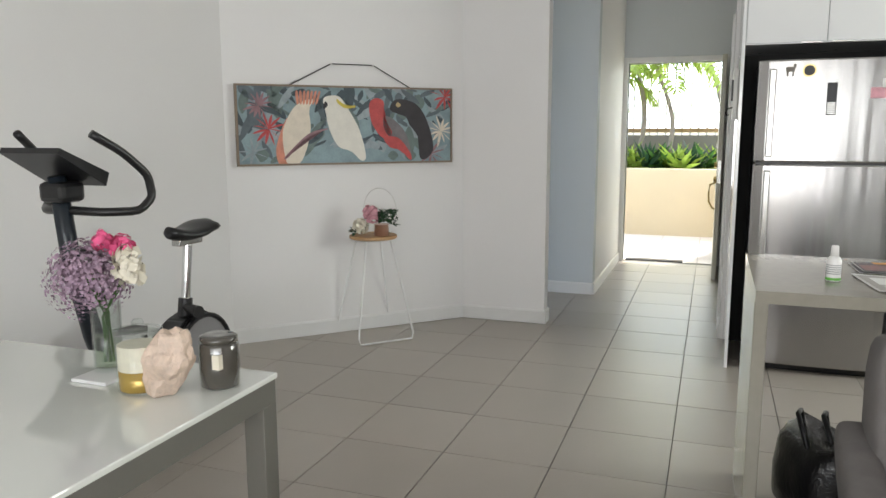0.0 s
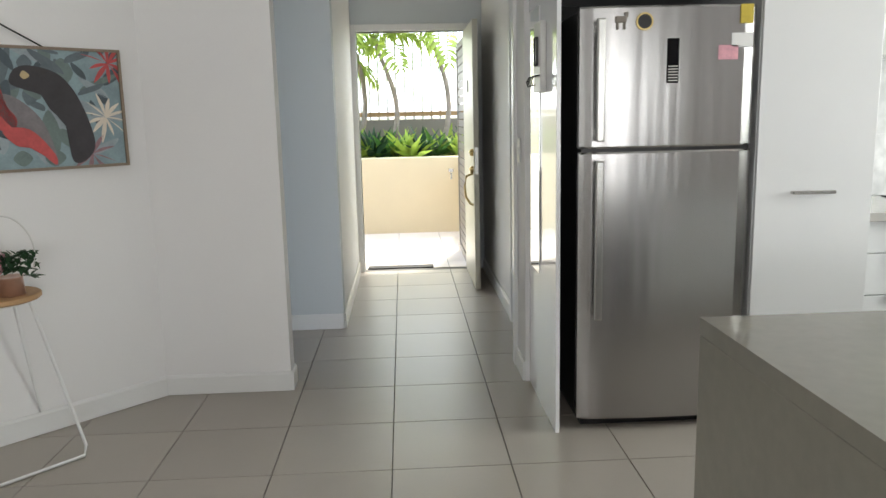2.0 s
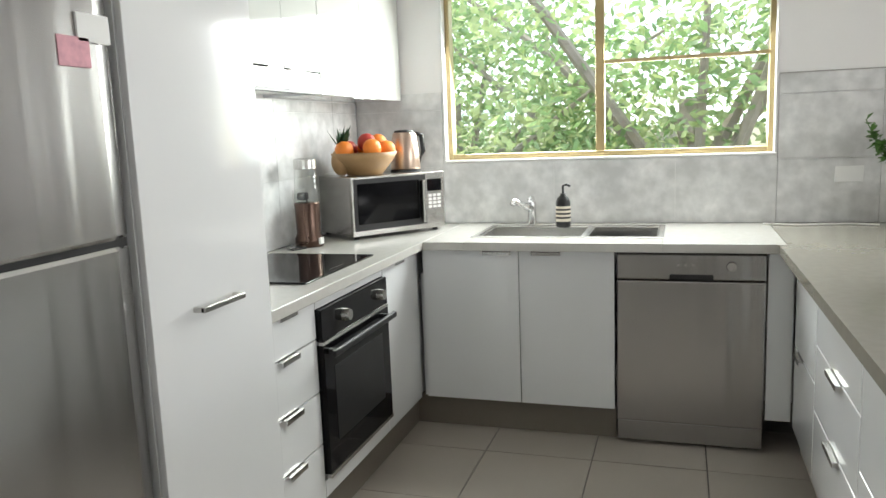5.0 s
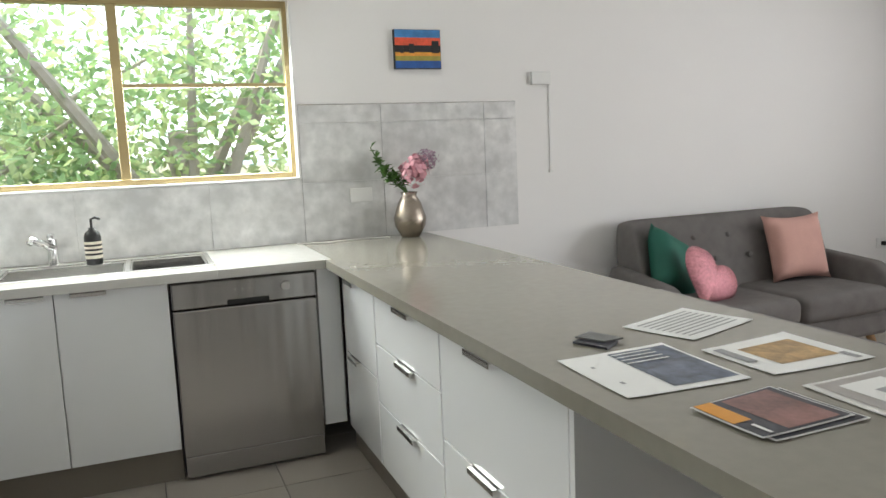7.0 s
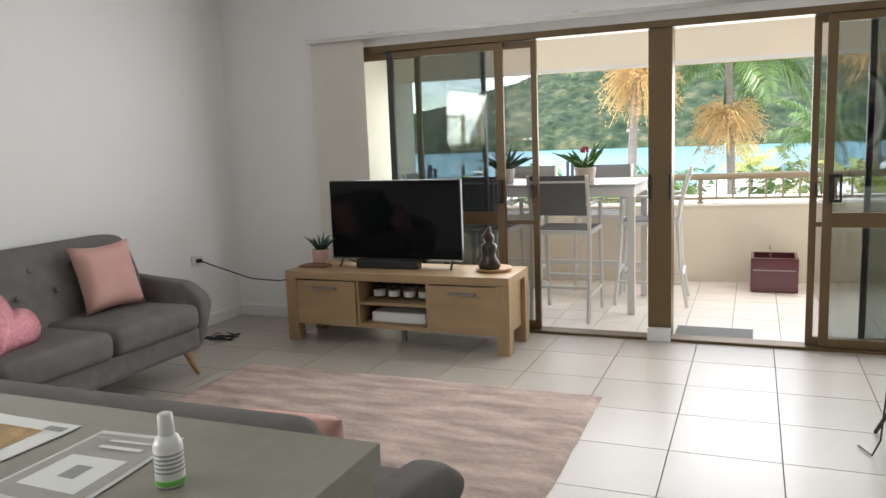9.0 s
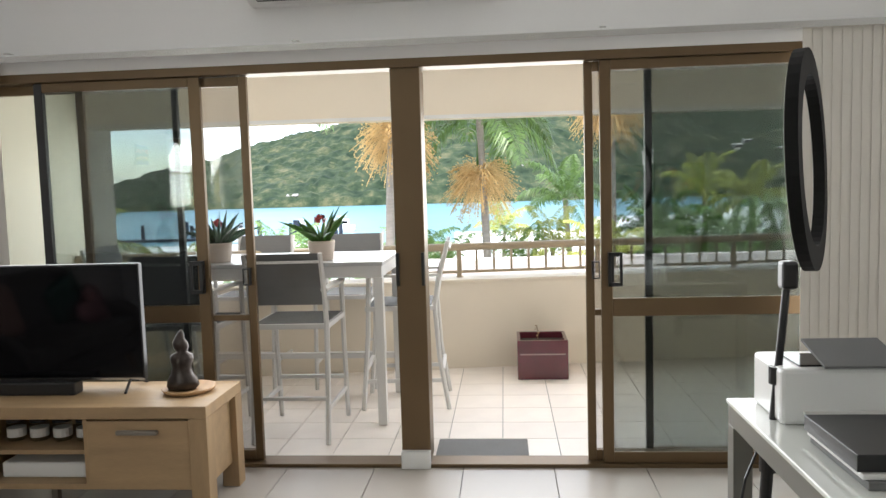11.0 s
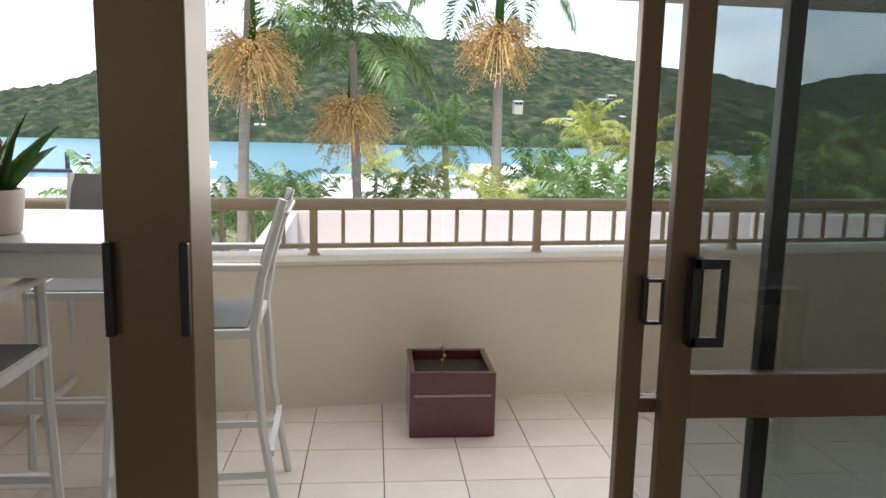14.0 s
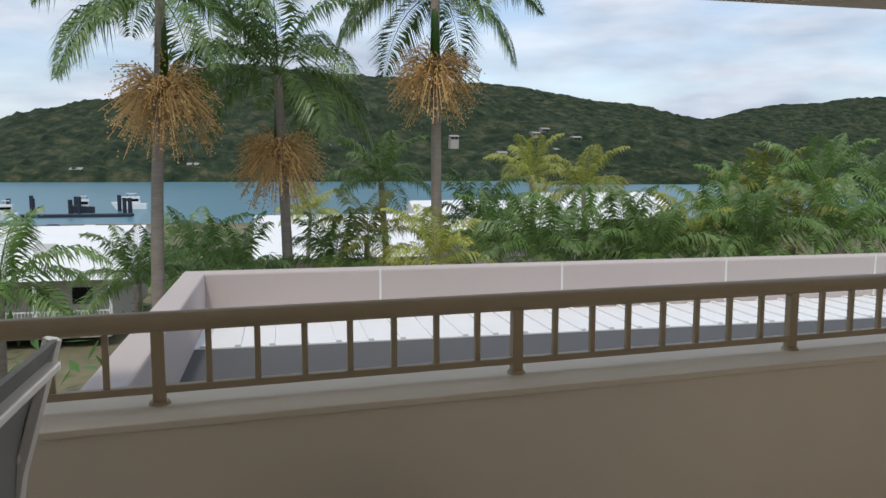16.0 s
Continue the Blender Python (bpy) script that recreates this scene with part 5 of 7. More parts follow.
part("badge", box(E - 0.2, E - 0.172, -0.06, 0.04, 2.42, 2.424), STEEL2, ac)

# dining table: white glass top on a grey frame
dt = thing("dining_table", "white glass-topped table on square grey legs", "table", (3.25, -1.27, 0))
q0, q1, r0, r1 = 2.267, 4.20, -1.73, -0.789
part("tabletop", box(q0, q1, r0, r1, 0.735, 0.750, 0.003), mat("white_glass", (0.74, 0.76, 0.72), 0.04, var=0.01, coat=0.6), dt, "glossy white glass top")
FRAMEG = mat("grey_frame", (0.19, 0.185, 0.165), 0.4, 0.3, var=0.05)
for nm, b4 in (("rail_long", (q0 + 0.004, q1 - 0.004, r1 - 0.055, r1 - 0.005)), ("rail_long", (q0 + 0.004, q1 - 0.004, r0 + 0.005, r0 + 0.055)), ("rail_short", (q0 + 0.005, q0 + 0.055, r0 + 0.056, r1 - 0.056)), ("rail_short", (q1 - 0.055, q1 - 0.005, r0 + 0.056, r1 - 0.056))):
    part(nm, box(*b4, 0.672, 0.734, 0.002), FRAMEG, dt)
for x in (q0 + 0.004, q1 - 0.064):
    for y in (r0 + 0.004, r1 - 0.064):
        part("leg", box(x, x + 0.06, y, y + 0.06, 0, 0.672, 0.003), FRAMEG, dt)

Z = 0.7505
fv = thing("flower_vase", "clear glass vase of mauve and pink flowers", "vase", (2.412, -1.20, Z))
c = (2.412, -1.20, Z)
part("glass", lathe([(0.034, 0.0), (0.036, 0.004), (0.037, 0.19), (0.034, 0.19), (0.033, 0.02)], c), CLEARG, fv, smooth=True)
part("water", lathe([(0.0325, 0.021), (0.0325, 0.10)], c, 20), glass_mat("water_in_vase", (0.85, 0.9, 0.8)), fv)
bm = bmesh.new()
for k in range(7):
    tube([(2.412 + 0.01 * math.cos(k), -1.20 + 0.012 * math.sin(k * 2), Z + 0.03), (2.412 + 0.012 * math.sin(k), -1.20, Z + 0.15), (2.412 + 0.05 * math.cos(k * 2), -1.20 + 0.06 * math.sin(k), Z + 0.26)], 0.003, 5, bm)
part("stems", bm, LEAF, fv)
bm = blossom((2.422, -1.235, Z + 0.245), 0.11, 2600, 0.006, seed=4)
part("mauve_head", bm, MAUVE, fv, "feathery mauve flower head")
part("hot_pink_bloom", blossom((2.382, -1.16, Z + 0.325), 0.035, 120, 0.013, blossom((2.402, -1.20, Z + 0.34), 0.033, 110, 0.012, seed=6), seed=5), HOTPINK, fv)
part("cream_bloom", blossom((2.402, -1.12, Z + 0.265), 0.042, 120, 0.015, blossom((2.392, -1.14, Z + 0.30), 0.034, 90, 0.015, seed=8), seed=7), CREAM, fv)
cj = thing("candle", "cream and gold candle in a clear glass jar", "candle", (2.49, -1.03, Z))
c = (2.49, -1.03, Z)
part("wax", lathe([(0.05, 0.055), (0.05, 0.115)], c), CREAM, cj)
part("gold_base", lathe([(0.047, 0.004), (0.05, 0.008), (0.05, 0.054)], c), mat("amber_glass", (0.5, 0.33, 0.08), 0.15, 0.4), cj, smooth=True)
part("glass", lathe([(0.05, 0), (0.054, 0.004), (0.054, 0.14), (0.05, 0.14)], c, 28), CLEARG, cj, smooth=True)
part("lid", lathe([(0.056, 0.1405), (0.056, 0.15), (0.03, 0.157), (0.012, 0.158), (0.014, 0.17), (0.01, 0.175)], c, 28), CLEARG, cj, smooth=True)
rk = bmesh.new()
ball((2.495, -0.935, Z + 0.075), 0.085, rk, 4, (0.62, 0.72, 1.0))
for v in rk.verts:
    q = v.co - Vector((2.495, -0.935, Z + 0.075))
    k = 1 + 0.28 * noise.noise(v.co * 22) + 0.12 * noise.noise(v.co * 60)
    q *= k
    q.y -= 0.25 * (0.05 - q.z) * (1 if q.z < 0.05 else 0)
    v.co = Vector((2.495, -0.935, Z + 0.075)) + q
    v.co.z = max(v.co.z, Z + 0.0005)
whole("crystal_rock", rk, mat("rose_rock", (0.66, 0.52, 0.42), 0.55, var=0.35, scale=14, bump=0.8), "rough cream and peach crystal rock", "rock")
dj = thing("dark_candle", "dark grey glass candle with a lid", "candle", (2.40, -0.868, Z))
c = (2.40, -0.868, Z)
SMOKE = mat("smoked_glass", (0.07, 0.065, 0.055), 0.08, var=0.1, coat=1.0)
part("jar", lathe([(0.042, 0), (0.047, 0.004), (0.049, 0.05), (0.048, 0.105), (0.044, 0.112)], c, 28), SMOKE, dj, smooth=True)
part("lid", lathe([(0.046, 0.1125), (0.046, 0.125), (0.035, 0.13), (0.012, 0.128)], c, 28), SMOKE, dj, smooth=True)
part("label", box(2.435, 2.45, -0.853, -0.833, Z + 0.055, Z + 0.09), CREAM, dj)
whole("coaster", box(2.40, 2.505, -1.235, -1.125, Z, Z + 0.009, 0.002), TRIM, "square white coaster on the table", "coaster")

# printer, folders and camera on the table
pr = thing("printer", "white desktop printer with an open lid", "printer", (4.0, -1.0, Z))
part("body", box(3.92, 4.16, -1.20, -0.86, Z, Z + 0.16, 0.012), TRIM, pr)
part("tray", box(3.86, 3.93, -1.16, -0.92, Z + 0.03, Z + 0.04), WHITEM, pr)
bm = box(-0.09, 0.09, -0.11, 0.11, -0.004, 0.004, 0.002)
bmesh.ops.transform(bm, matrix=pose(3.99, -1.08, Z + 0.19, 0, -14, 0), verts=bm.verts)
part("lid", bm, GREYM, pr)
part("panel", box(3.95, 4.10, -1.04, -0.92, Z + 0.16, Z + 0.165), BGLASS, pr)
for k, (z0, z1, m) in enumerate(((0, 0.02, GREYM), (0.0205, 0.034, WHITEM), (0.0345, 0.075, BLACK))):
    whole("folder", box(3.46 + 0.01 * k, 3.78, -1.16, -0.885 + 0.008 * k, Z + z0, Z + z1, 0.002), m, "dark ring binder on the white table" if m is BLACK else "flat folder under a dark binder", "folder", group="stack of folders")
cm = thing("camera_clamp", "small black clamp stand on the white table", "clamp", (3.42, -1.22, Z))
part("base", rod((3.42, -1.22, Z), (3.42, -1.22, Z + 0.02), 0.045, 0.04, 20), BLACK, cm)
part("stem", rod((3.42, -1.22, Z + 0.02), (3.42, -1.22, Z + 0.11), 0.009, 0.009, 10), BLACK, cm)
part("head", box(3.40, 3.44, -1.25, -1.19, Z + 0.09, Z + 0.13, 0.006), STEEL2, cm)
whole("cord", tube([(3.44, -1.2, Z + 0.01), (3.55, -1.22, Z + 0.02), (3.7, -1.26, Z + 0.015), (3.9, -1.24, Z + 0.02)], 0.004, 6), BLACK, "black cord on the white table", "cable")

# ring light
rl = thing("ring_light", "black ring light on a slim tripod stand", "lamp", (4.17, -0.90, 0))
b0, t0v = Vector((4.17, -0.90, 0.0)), Vector((4.17, -0.985, 1.17))
for k in range(3):
    a = k * math.tau / 3 + 0.5
    part("leg", rod((4.17, -0.905, 0.36), (4.17 + 0.27 * math.cos(a), -0.905 + 0.2 * math.sin(a), 0.006), 0.009, 0.009, 8), BLACK, rl)
    part("strut", rod((4.17, -0.905, 0.10), (4.17 + 0.15 * math.cos(a), -0.905 + 0.11 * math.sin(a), 0.165), 0.005, 0.005, 6), BLACK, rl)
part("lower_tube", rod((4.17, -0.902, 0.09), (4.17, -0.935, 0.62), 0.017, 0.017, 14), BLACK, rl)
part("upper_tube", rod((4.17, -0.935, 0.60), (4.17, -0.985, 1.15), 0.011, 0.011, 14), BLACK, rl)
for z, y in ((0.36, -0.912), (0.62, -0.935), (0.88, -0.96)):
    bm = rod((4.17, y, z - 0.025), (4.17, y, z + 0.025), 0.024, 0.024, 14)
    rod((4.17, y, z), (4.125, y - 0.03, z), 0.008, 0.012, 10, bm)
    part("clamp", bm, BLACK, rl)
part("ball_head", box(4.145, 4.195, -1.01, -0.965, 1.13, 1.21, 0.01), BLACK, rl)
cr = Vector((4.17, -1.04, 1.49))
e1, e2 = Vector((0.883, -0.469, 0.0)).normalized(), Vector((0, 0.05, 1)).normalized()
e3 = e1.cross(e2)
def ring(r, w, off, back=0.0):
    rows = []
    for k in range(48):
        a = k * math.tau / 48
        d = math.cos(a) * e1 + math.sin(a) * e2
        c_ = cr - e3 * back
        rows.append([c_ + d * (r - w) - e3 * off, c_ + d * (r + w) - e3 * off, c_ + d * (r + w) + e3 * off, c_ + d * (r - w) + e3 * off])
    rows.append(rows[0])
    return loft(rows, cap=False)
part("ring", ring(0.275, 0.035, 0.016), mat("matt_black", (0.008, 0.008, 0.008), 0.6, var=0.1, spec=0.15), rl)
part("diffuser", ring(0.275, 0.026, 0.004, 0.0145), WHITEM, rl, "white diffuser, switched off")
rl.location = (3.98, -0.81, 0.0)
cable_ob = whole("light_cable", tube([(4.15, -0.95, 0.72), (4.08, -0.87, 0.6), (4.06, -0.82, 0.35), (4.04, -0.80, 0.1), (4.10, -0.78, 0.008), (4.2, -0.74, 0.008)], 0.004, 6), BLACK, "thin black cable hanging beside the table", "cable")
cable_ob.location = (-0.17, 0.11, 0.0)

# picture on the canted wall
e_a, e_b = Vector((-0.075, -2.485, 0)), Vector((-1.10, -1.455, 0))
along = (e_b - e_a).normalized()
outw = Vector((1, 1, 0)).normalized()
wall_pt = Vector((-0.12, S, 0))
base_p = e_a - outw * ((e_a - wall_pt).dot(outw) - 0.002)
length = (e_b - e_a).length * 1.025
PZ0, PZ1 = 1.150, 1.660


def on_wall(u, z, d=0.0):
    return base_p + along * (u * length) + outw * d + Vector((0, 0, z))


def wall_slab(u0, u1, z0, z1, d0, d1, bm=None):
    bm = bm or bmesh.new()
    c = [[bm.verts.new(on_wall(u, z, d)) for u, z in ((u0, z0), (u1, z0), (u1, z1), (u0, z1))] for d in (d0, d1)]
    bm.faces.new(c[0]), bm.faces.new(c[1])
    for k in range(4):
        bm.faces.new((c[0][k], c[0][(k + 1) % 4], c[1][(k + 1) % 4], c[1][k]))
    return bm


pic = thing("framed_picture", "long framed print of tropical leaves and pale and dark shapes", "picture", tuple(on_wall(0.5, PZ0)))
bm = wall_slab(0, 1, PZ0, PZ0 + 0.012, 0.002, 0.04)
wall_slab(0, 1, PZ1 - 0.012, PZ1, 0.002, 0.04, bm)
wall_slab(0, 0.008, PZ0 + 0.012, PZ1 - 0.012, 0.002, 0.04, bm)
wall_slab(0.992, 1, PZ0 + 0.012, PZ1 - 0.012, 0.002, 0.04, bm)
part("frame", bm, mat("taupe_wood", (0.24, 0.18, 0.13), 0.5, var=0.15), pic, "thin taupe wooden frame")
part("print", wall_slab(0.008, 0.992, PZ0 + 0.012, PZ1 - 0.012, 0.004, 0.030), mat("print_sky", (0.24, 0.33, 0.36), 0.5, var=0.3, scale=9), pic, "blue-grey printed ground")


def blob(name, pts, material, layer, label=""):
    """A flat printed shape with a smooth outline; points in shares of the print."""
    n, out = len(pts), []
    for i in range(n):
        p0, p1, p2, p3 = (Vector(pts[(i + k) % n]) for k in (-1, 0, 1, 2))
        for s in range(5):
            t = s / 5
            out.append(0.5 * ((2 * p1) + (p2 - p0) * t + (2 * p0 - 5 * p1 + 4 * p2 - p3) * t * t + (3 * p1 - p0 - 3 * p2 + p3) * t ** 3))
    bm = bmesh.new()
    vs = [bm.verts.new(on_wall(0.008 + 0.984 * min(max(p.x, 0), 1), PZ0 + 0.012 + 0.486 * min(max(p.y, 0), 1), 0.0305 + layer * 0.0004)) for p in out]
    f = bm.faces.new(vs)
    bmesh.ops.triangulate(bm, faces=[f])
    part(name, bm, material, pic, label)


PG = [mat("print_leaf_%s" % w, c, 0.5, var=0.3, scale=14) for w, c in (("slate", (0.11, 0.14, 0.16)), ("sage", (0.14, 0.19, 0.18)), ("mist", (0.30, 0.35, 0.38)), ("deep", (0.06, 0.085, 0.10)))]
rn = random.Random(21)
for i in range(150):
    x, y, a = rn.random(), rn.random() * 1.0, rn.uniform(-1.2, 1.2) + (math.pi / 2)
    ln, wd_ = rn.uniform(0.12, 0.5), rn.uniform(0.012, 0.035)
    dx, dy = math.cos(a) * ln * 0.33, math.sin(a) * ln
    px_, py_ = -math.sin(a) * wd_ * 0.5, math.cos(a) * wd_ * 0.5
    px_ = wd_
    blob("printed_leaf", [(x, y), (x + dx * 0.5 + px_, y + dy * 0.5), (x + dx, y + dy), (x + dx * 0.5 - px_, y + dy * 0.5)], PG[i % 4], i % 5)
PCREAM = mat("print_cream", (0.74, 0.66, 0.55), 0.5, var=0.12, scale=18)
PRED = mat("print_red", (0.50, 0.07, 0.07), 0.5, var=0.3, scale=18)
PCORAL = mat("print_coral", (0.62, 0.25, 0.17), 0.5, var=0.3, scale=18)
PBLK = mat("print_black", (0.03, 0.025, 0.03), 0.5, var=0.4, scale=18)
PMAUVE = mat("print_mauve", (0.30, 0.17, 0.19), 0.5, var=0.35, scale=25)
for x, y, m, n in ((0.09, 0.75, PMAUVE, 14), (0.13, 0.45, PRED, 12), (0.97, 0.9, PRED, 10), (0.95, 0.42, PCREAM, 12), (0.9, 0.1, PMAUVE, 9), (0.06, 0.15, PG[2], 9)):
    for i in range(n):
        a = math.tau * i / n + 0.3
        r = 0.055 + 0.03 * rn.random()
        blob("printed_petal", [(x, y), (x + r * 0.5 * math.cos(a) + 0.006, y + r * 1.5 * math.sin(a)), (x + r * math.cos(a), y + r * 2.8 * math.sin(a)), (x + r * 0.5 * math.cos(a) - 0.006, y + r * 1.4 * math.sin(a) + 0.02)], m, 5)
blob("printed_shape", [(0.17, 0.0), (0.16, 0.2), (0.19, 0.48), (0.22, 0.60), (0.24, 0.35), (0.21, 0.0)], PCORAL, 6)
blob("printed_shape", [(0.20, 0.05), (0.19, 0.4), (0.225, 0.66), (0.27, 0.80), (0.33, 0.84), (0.31, 0.70), (0.315, 0.45), (0.29, 0.15), (0.26, 0.0), (0.22, 0.0)], PCREAM, 7)
for k in range(7):
    x = 0.255 + k * 0.014
    blob("printed_stroke", [(x, 0.78), (x - 0.004 + 0.003 * k, 0.93), (x + 0.006 + 0.003 * k, 0.94), (x + 0.010, 0.80)], PCORAL, 8)
blob("printed_shape", [(0.375, 0.84), (0.40, 0.89), (0.45, 0.88), (0.49, 0.72), (0.54, 0.45), (0.57, 0.1), (0.55, 0.02), (0.50, 0.15), (0.44, 0.22), (0.40, 0.45), (0.385, 0.68)], mat("print_white", (0.78, 0.75, 0.68), 0.5, var=0.08, scale=18), 7)
blob("printed_stroke", [(0.44, 0.85), (0.48, 0.76), (0.52, 0.77), (0.52, 0.74), (0.475, 0.73), (0.44, 0.80)], mat("print_yellow", (0.62, 0.50, 0.08), 0.5), 8)
blob("printed_shape", [(0.60, 0.55), (0.59, 0.78), (0.62, 0.87), (0.66, 0.82), (0.66, 0.6), (0.70, 0.42), (0.68, 0.32), (0.64, 0.36)], PRED, 7)
blob("printed_shape", [(0.66, 0.62), (0.71, 0.58), (0.77, 0.38), (0.80, 0.02), (0.76, 0.1), (0.70, 0.3), (0.66, 0.45)], mat("print_grey", (0.19, 0.17, 0.18), 0.5, var=0.3, scale=18), 7)
blob("printed_shape", [(0.66, 0.33), (0.73, 0.33), (0.79, 0.12), (0.79, 0.02), (0.74, 0.16), (0.69, 0.2)], PRED, 8)
blob("printed_shape", [(0.69, 0.72), (0.71, 0.84), (0.76, 0.86), (0.83, 0.78), (0.88, 0.55), (0.91, 0.2), (0.88, 0.05), (0.84, 0.05), (0.83, 0.35), (0.79, 0.5), (0.77, 0.62), (0.73, 0.66)], PBLK, 8)
blob("printed_spot", [(0.72, 0.78), (0.73, 0.82), (0.745, 0.78), (0.73, 0.75)], mat("print_tan", (0.5, 0.38, 0.2), 0.5), 9)
blob("printed_spot", [(0.375, 0.76), (0.385, 0.82), (0.395, 0.77), (0.38, 0.72)], PBLK, 9)
blob("printed_branch", [(0.21, 0.08), (0.30, 0.35), (0.385, 0.44), (0.385, 0.46), (0.30, 0.38), (0.20, 0.1)], PMAUVE, 9)
cordp = [on_wall(0.235, PZ1, 0.012), on_wall(0.42, 1.80, 0.012), on_wall(0.615, 1.80, 0.012), on_wall(0.79, PZ1, 0.012)]
part("hanging_cord", tube(cordp, 0.004, 6), BLACK, pic, "thin black hanging cord")
for u in (0.42, 0.615):
    whole("wall_hook", rod(on_wall(u, 1.80, 0.0), on_wall(u, 1.80, 0.02), 0.008, 0.008, 10), WHITEM, "small white wall hook", "hook")

# wire stool with flowers
sl = thing("side_table", "small wooden-topped table on white wire legs", "side table", (-0.62, -1.85, 0))
A = [Vector(p) for p in ((-0.335, -1.835, 0.008), (-0.63, -1.565, 0.008), (-0.905, -1.865, 0.008), (-0.614, -2.135, 0.008))]
ctr = Vector((-0.62, -1.85, 0))
tops = [ctr + (a - ctr) * 0.42 + Vector((0, 0, 0.665)) for a in A]
for i, j in ((0, 1), (2, 3)):
    pts = [tops[i], A[i].lerp(tops[i], 0.06)]
    pts += [A[i].lerp(A[j], 0.05), A[i].lerp(A[j], 0.95), A[j].lerp(tops[j], 0.06), tops[j]]
    part("wire_leg", tube(pts, 0.0065, 8), TRIM, sl, smooth=True)
part("collar", tube([ctr + Vector((0.125 * math.cos(k * math.tau / 24), 0.125 * math.sin(k * math.tau / 24), 0.662)) for k in range(24)], 0.006, 6, closed=True), WHITEM, sl)
part("top", lathe([(0.15, 0.666), (0.158, 0.672), (0.158, 0.686), (0.152, 0.69)], (ctr.x, ctr.y, 0), 40), WOODP, sl, smooth=False)
fz = 0.6905
fw = thing("flower_basket", "pink and cream flowers in a wire hoop basket", "flowers", (-0.60, -1.82, fz))
part("cup", lathe([(0.045, 0), (0.05, 0.003), (0.045, 0.07), (0.05, 0.075), (0.04, 0.07)], (-0.60, -1.78, fz), 20), mat("rose_gold", (0.6, 0.4, 0.32), 0.3, 0.8), fw, smooth=True)
part("hoop", tube([(-0.60 + 0.05 * math.cos(a) * 0.4, -1.79 + 0.125 * math.cos(a), fz + 0.17 + 0.14 * math.sin(a)) for a in [k * math.pi / 16 - 0.5 for k in range(21)]], 0.003, 6), WHITEM, fw)
part("pink_bloom", blossom((-0.58, -1.84, fz + 0.14), 0.062, 150, 0.02, seed=12), FLOWER, fw)
part("cream_bloom", blossom((-0.55, -1.91, fz + 0.055), 0.055, 130, 0.021, seed=13), CREAM, fw)
bm = bmesh.new()
for k in range(7):
    a = -0.5 + k * 0.35
    sprig([(-0.60, -1.80, fz + 0.08), (-0.59, -1.80 + 0.06 * math.cos(a), fz + 0.12 + 0.03 * math.sin(a)), (-0.58, -1.76 + 0.10 * math.cos(a), fz + 0.12 + 0.06 * math.sin(a * 2))], 16, 0.04, bm, k)
sprig([(-0.56, -1.9, fz + 0.03), (-0.54, -1.97, fz + 0.02)], 16, 0.05, bm, 33)
part("leaves", bm, LEAFD, fw)

# exercise bike
eb = thing("exercise_bike", "black upright exercise bike with a silver seat post", "exercise bike", (1.2, -2.1, 0))
body = [(0.70, 0.10), (0.72, 0.30), (0.80, 0.45), (0.93, 0.52), (1.06, 0.49), (1.25, 0.36), (1.42, 0.30), (1.50, 0.20), (1.46, 0.10)]
bm = prism([(x, z) for x, z in body], -2.16, -2.04, "y")
bmesh.ops.bevel(bm, geom=bm.edges[:], offset=0.012, segments=2, affect="EDGES")
part("shroud", bm, BLACK, eb)
for y in (-2.035, -2.165):
    part("flywheel_cover", rod((0.96, y - 0.012, 0.29), (0.96, y + 0.012, 0.29), 0.20, 0.20, 36), mat("silver_plastic", (0.35, 0.35, 0.36), 0.4, 0.3) if y > -2.1 else GREYM, eb)
part("cover_rim", tube([(0.96 + 0.205 * math.cos(k * math.tau / 32), -2.02, 0.29 + 0.205 * math.sin(k * math.tau / 32)) for k in range(32)], 0.012, 8, closed=True), BLACK, eb)
part("front_post", tube([(1.44, -2.1, 0.22), (1.56, -2.1, 0.55), (1.64, -2.1, 0.85), (1.68, -2.1, 1.20)], [0.042, 0.04, 0.036, 0.034], 14), mat("blue_black", (0.012, 0.018, 0.026), 0.3), eb, smooth=True)
part("seat_post", rod((0.99, -2.1, 0.50), (0.945, -2.1, 0.83), 0.022, 0.022, 18), CHROME, eb, "chrome seat post")
part("post_collar", rod((0.995, -2.1, 0.47), (0.98, -2.1, 0.58), 0.035, 0.033, 16), BLACK, eb)
part("collar_knob", rod((1.0, -2.08, 0.54), (1.03, -1.99, 0.53), 0.02, 0.03, 16), BLACK, eb)
bm = bmesh.new()
rows = []
for i in range(13):
    u = i / 12
    x = 0.80 + 0.27 * u
    w = 0.105 * (1 - u) ** 0.6 + 0.028 if u > 0 else 0.06
    w = min(w, 0.105)
    z = 0.90 + 0.015 * math.cos(u * 5)
    rows.append([(x, -2.1 + w * math.cos(a), z + 0.03 * math.sin(a)) for a in [k * math.tau / 12 for k in range(12)]])
part("saddle", loft(rows, bm), BLACK, eb, "padded black saddle", smooth=True)
part("saddle_slide", box(0.86, 1.03, -2.125, -2.075, 0.835, 0.868, 0.006), STEEL2, eb)
part("console", prism([(1.58, 1.16), (1.80, 1.29), (1.79, 1.31), (1.56, 1.21)], -2.24, -1.96, "y"), BLACK, eb)
part("console_back", box(1.60, 1.72, -2.16, -2.04, 1.10, 1.18, 0.02), BLACK, eb)
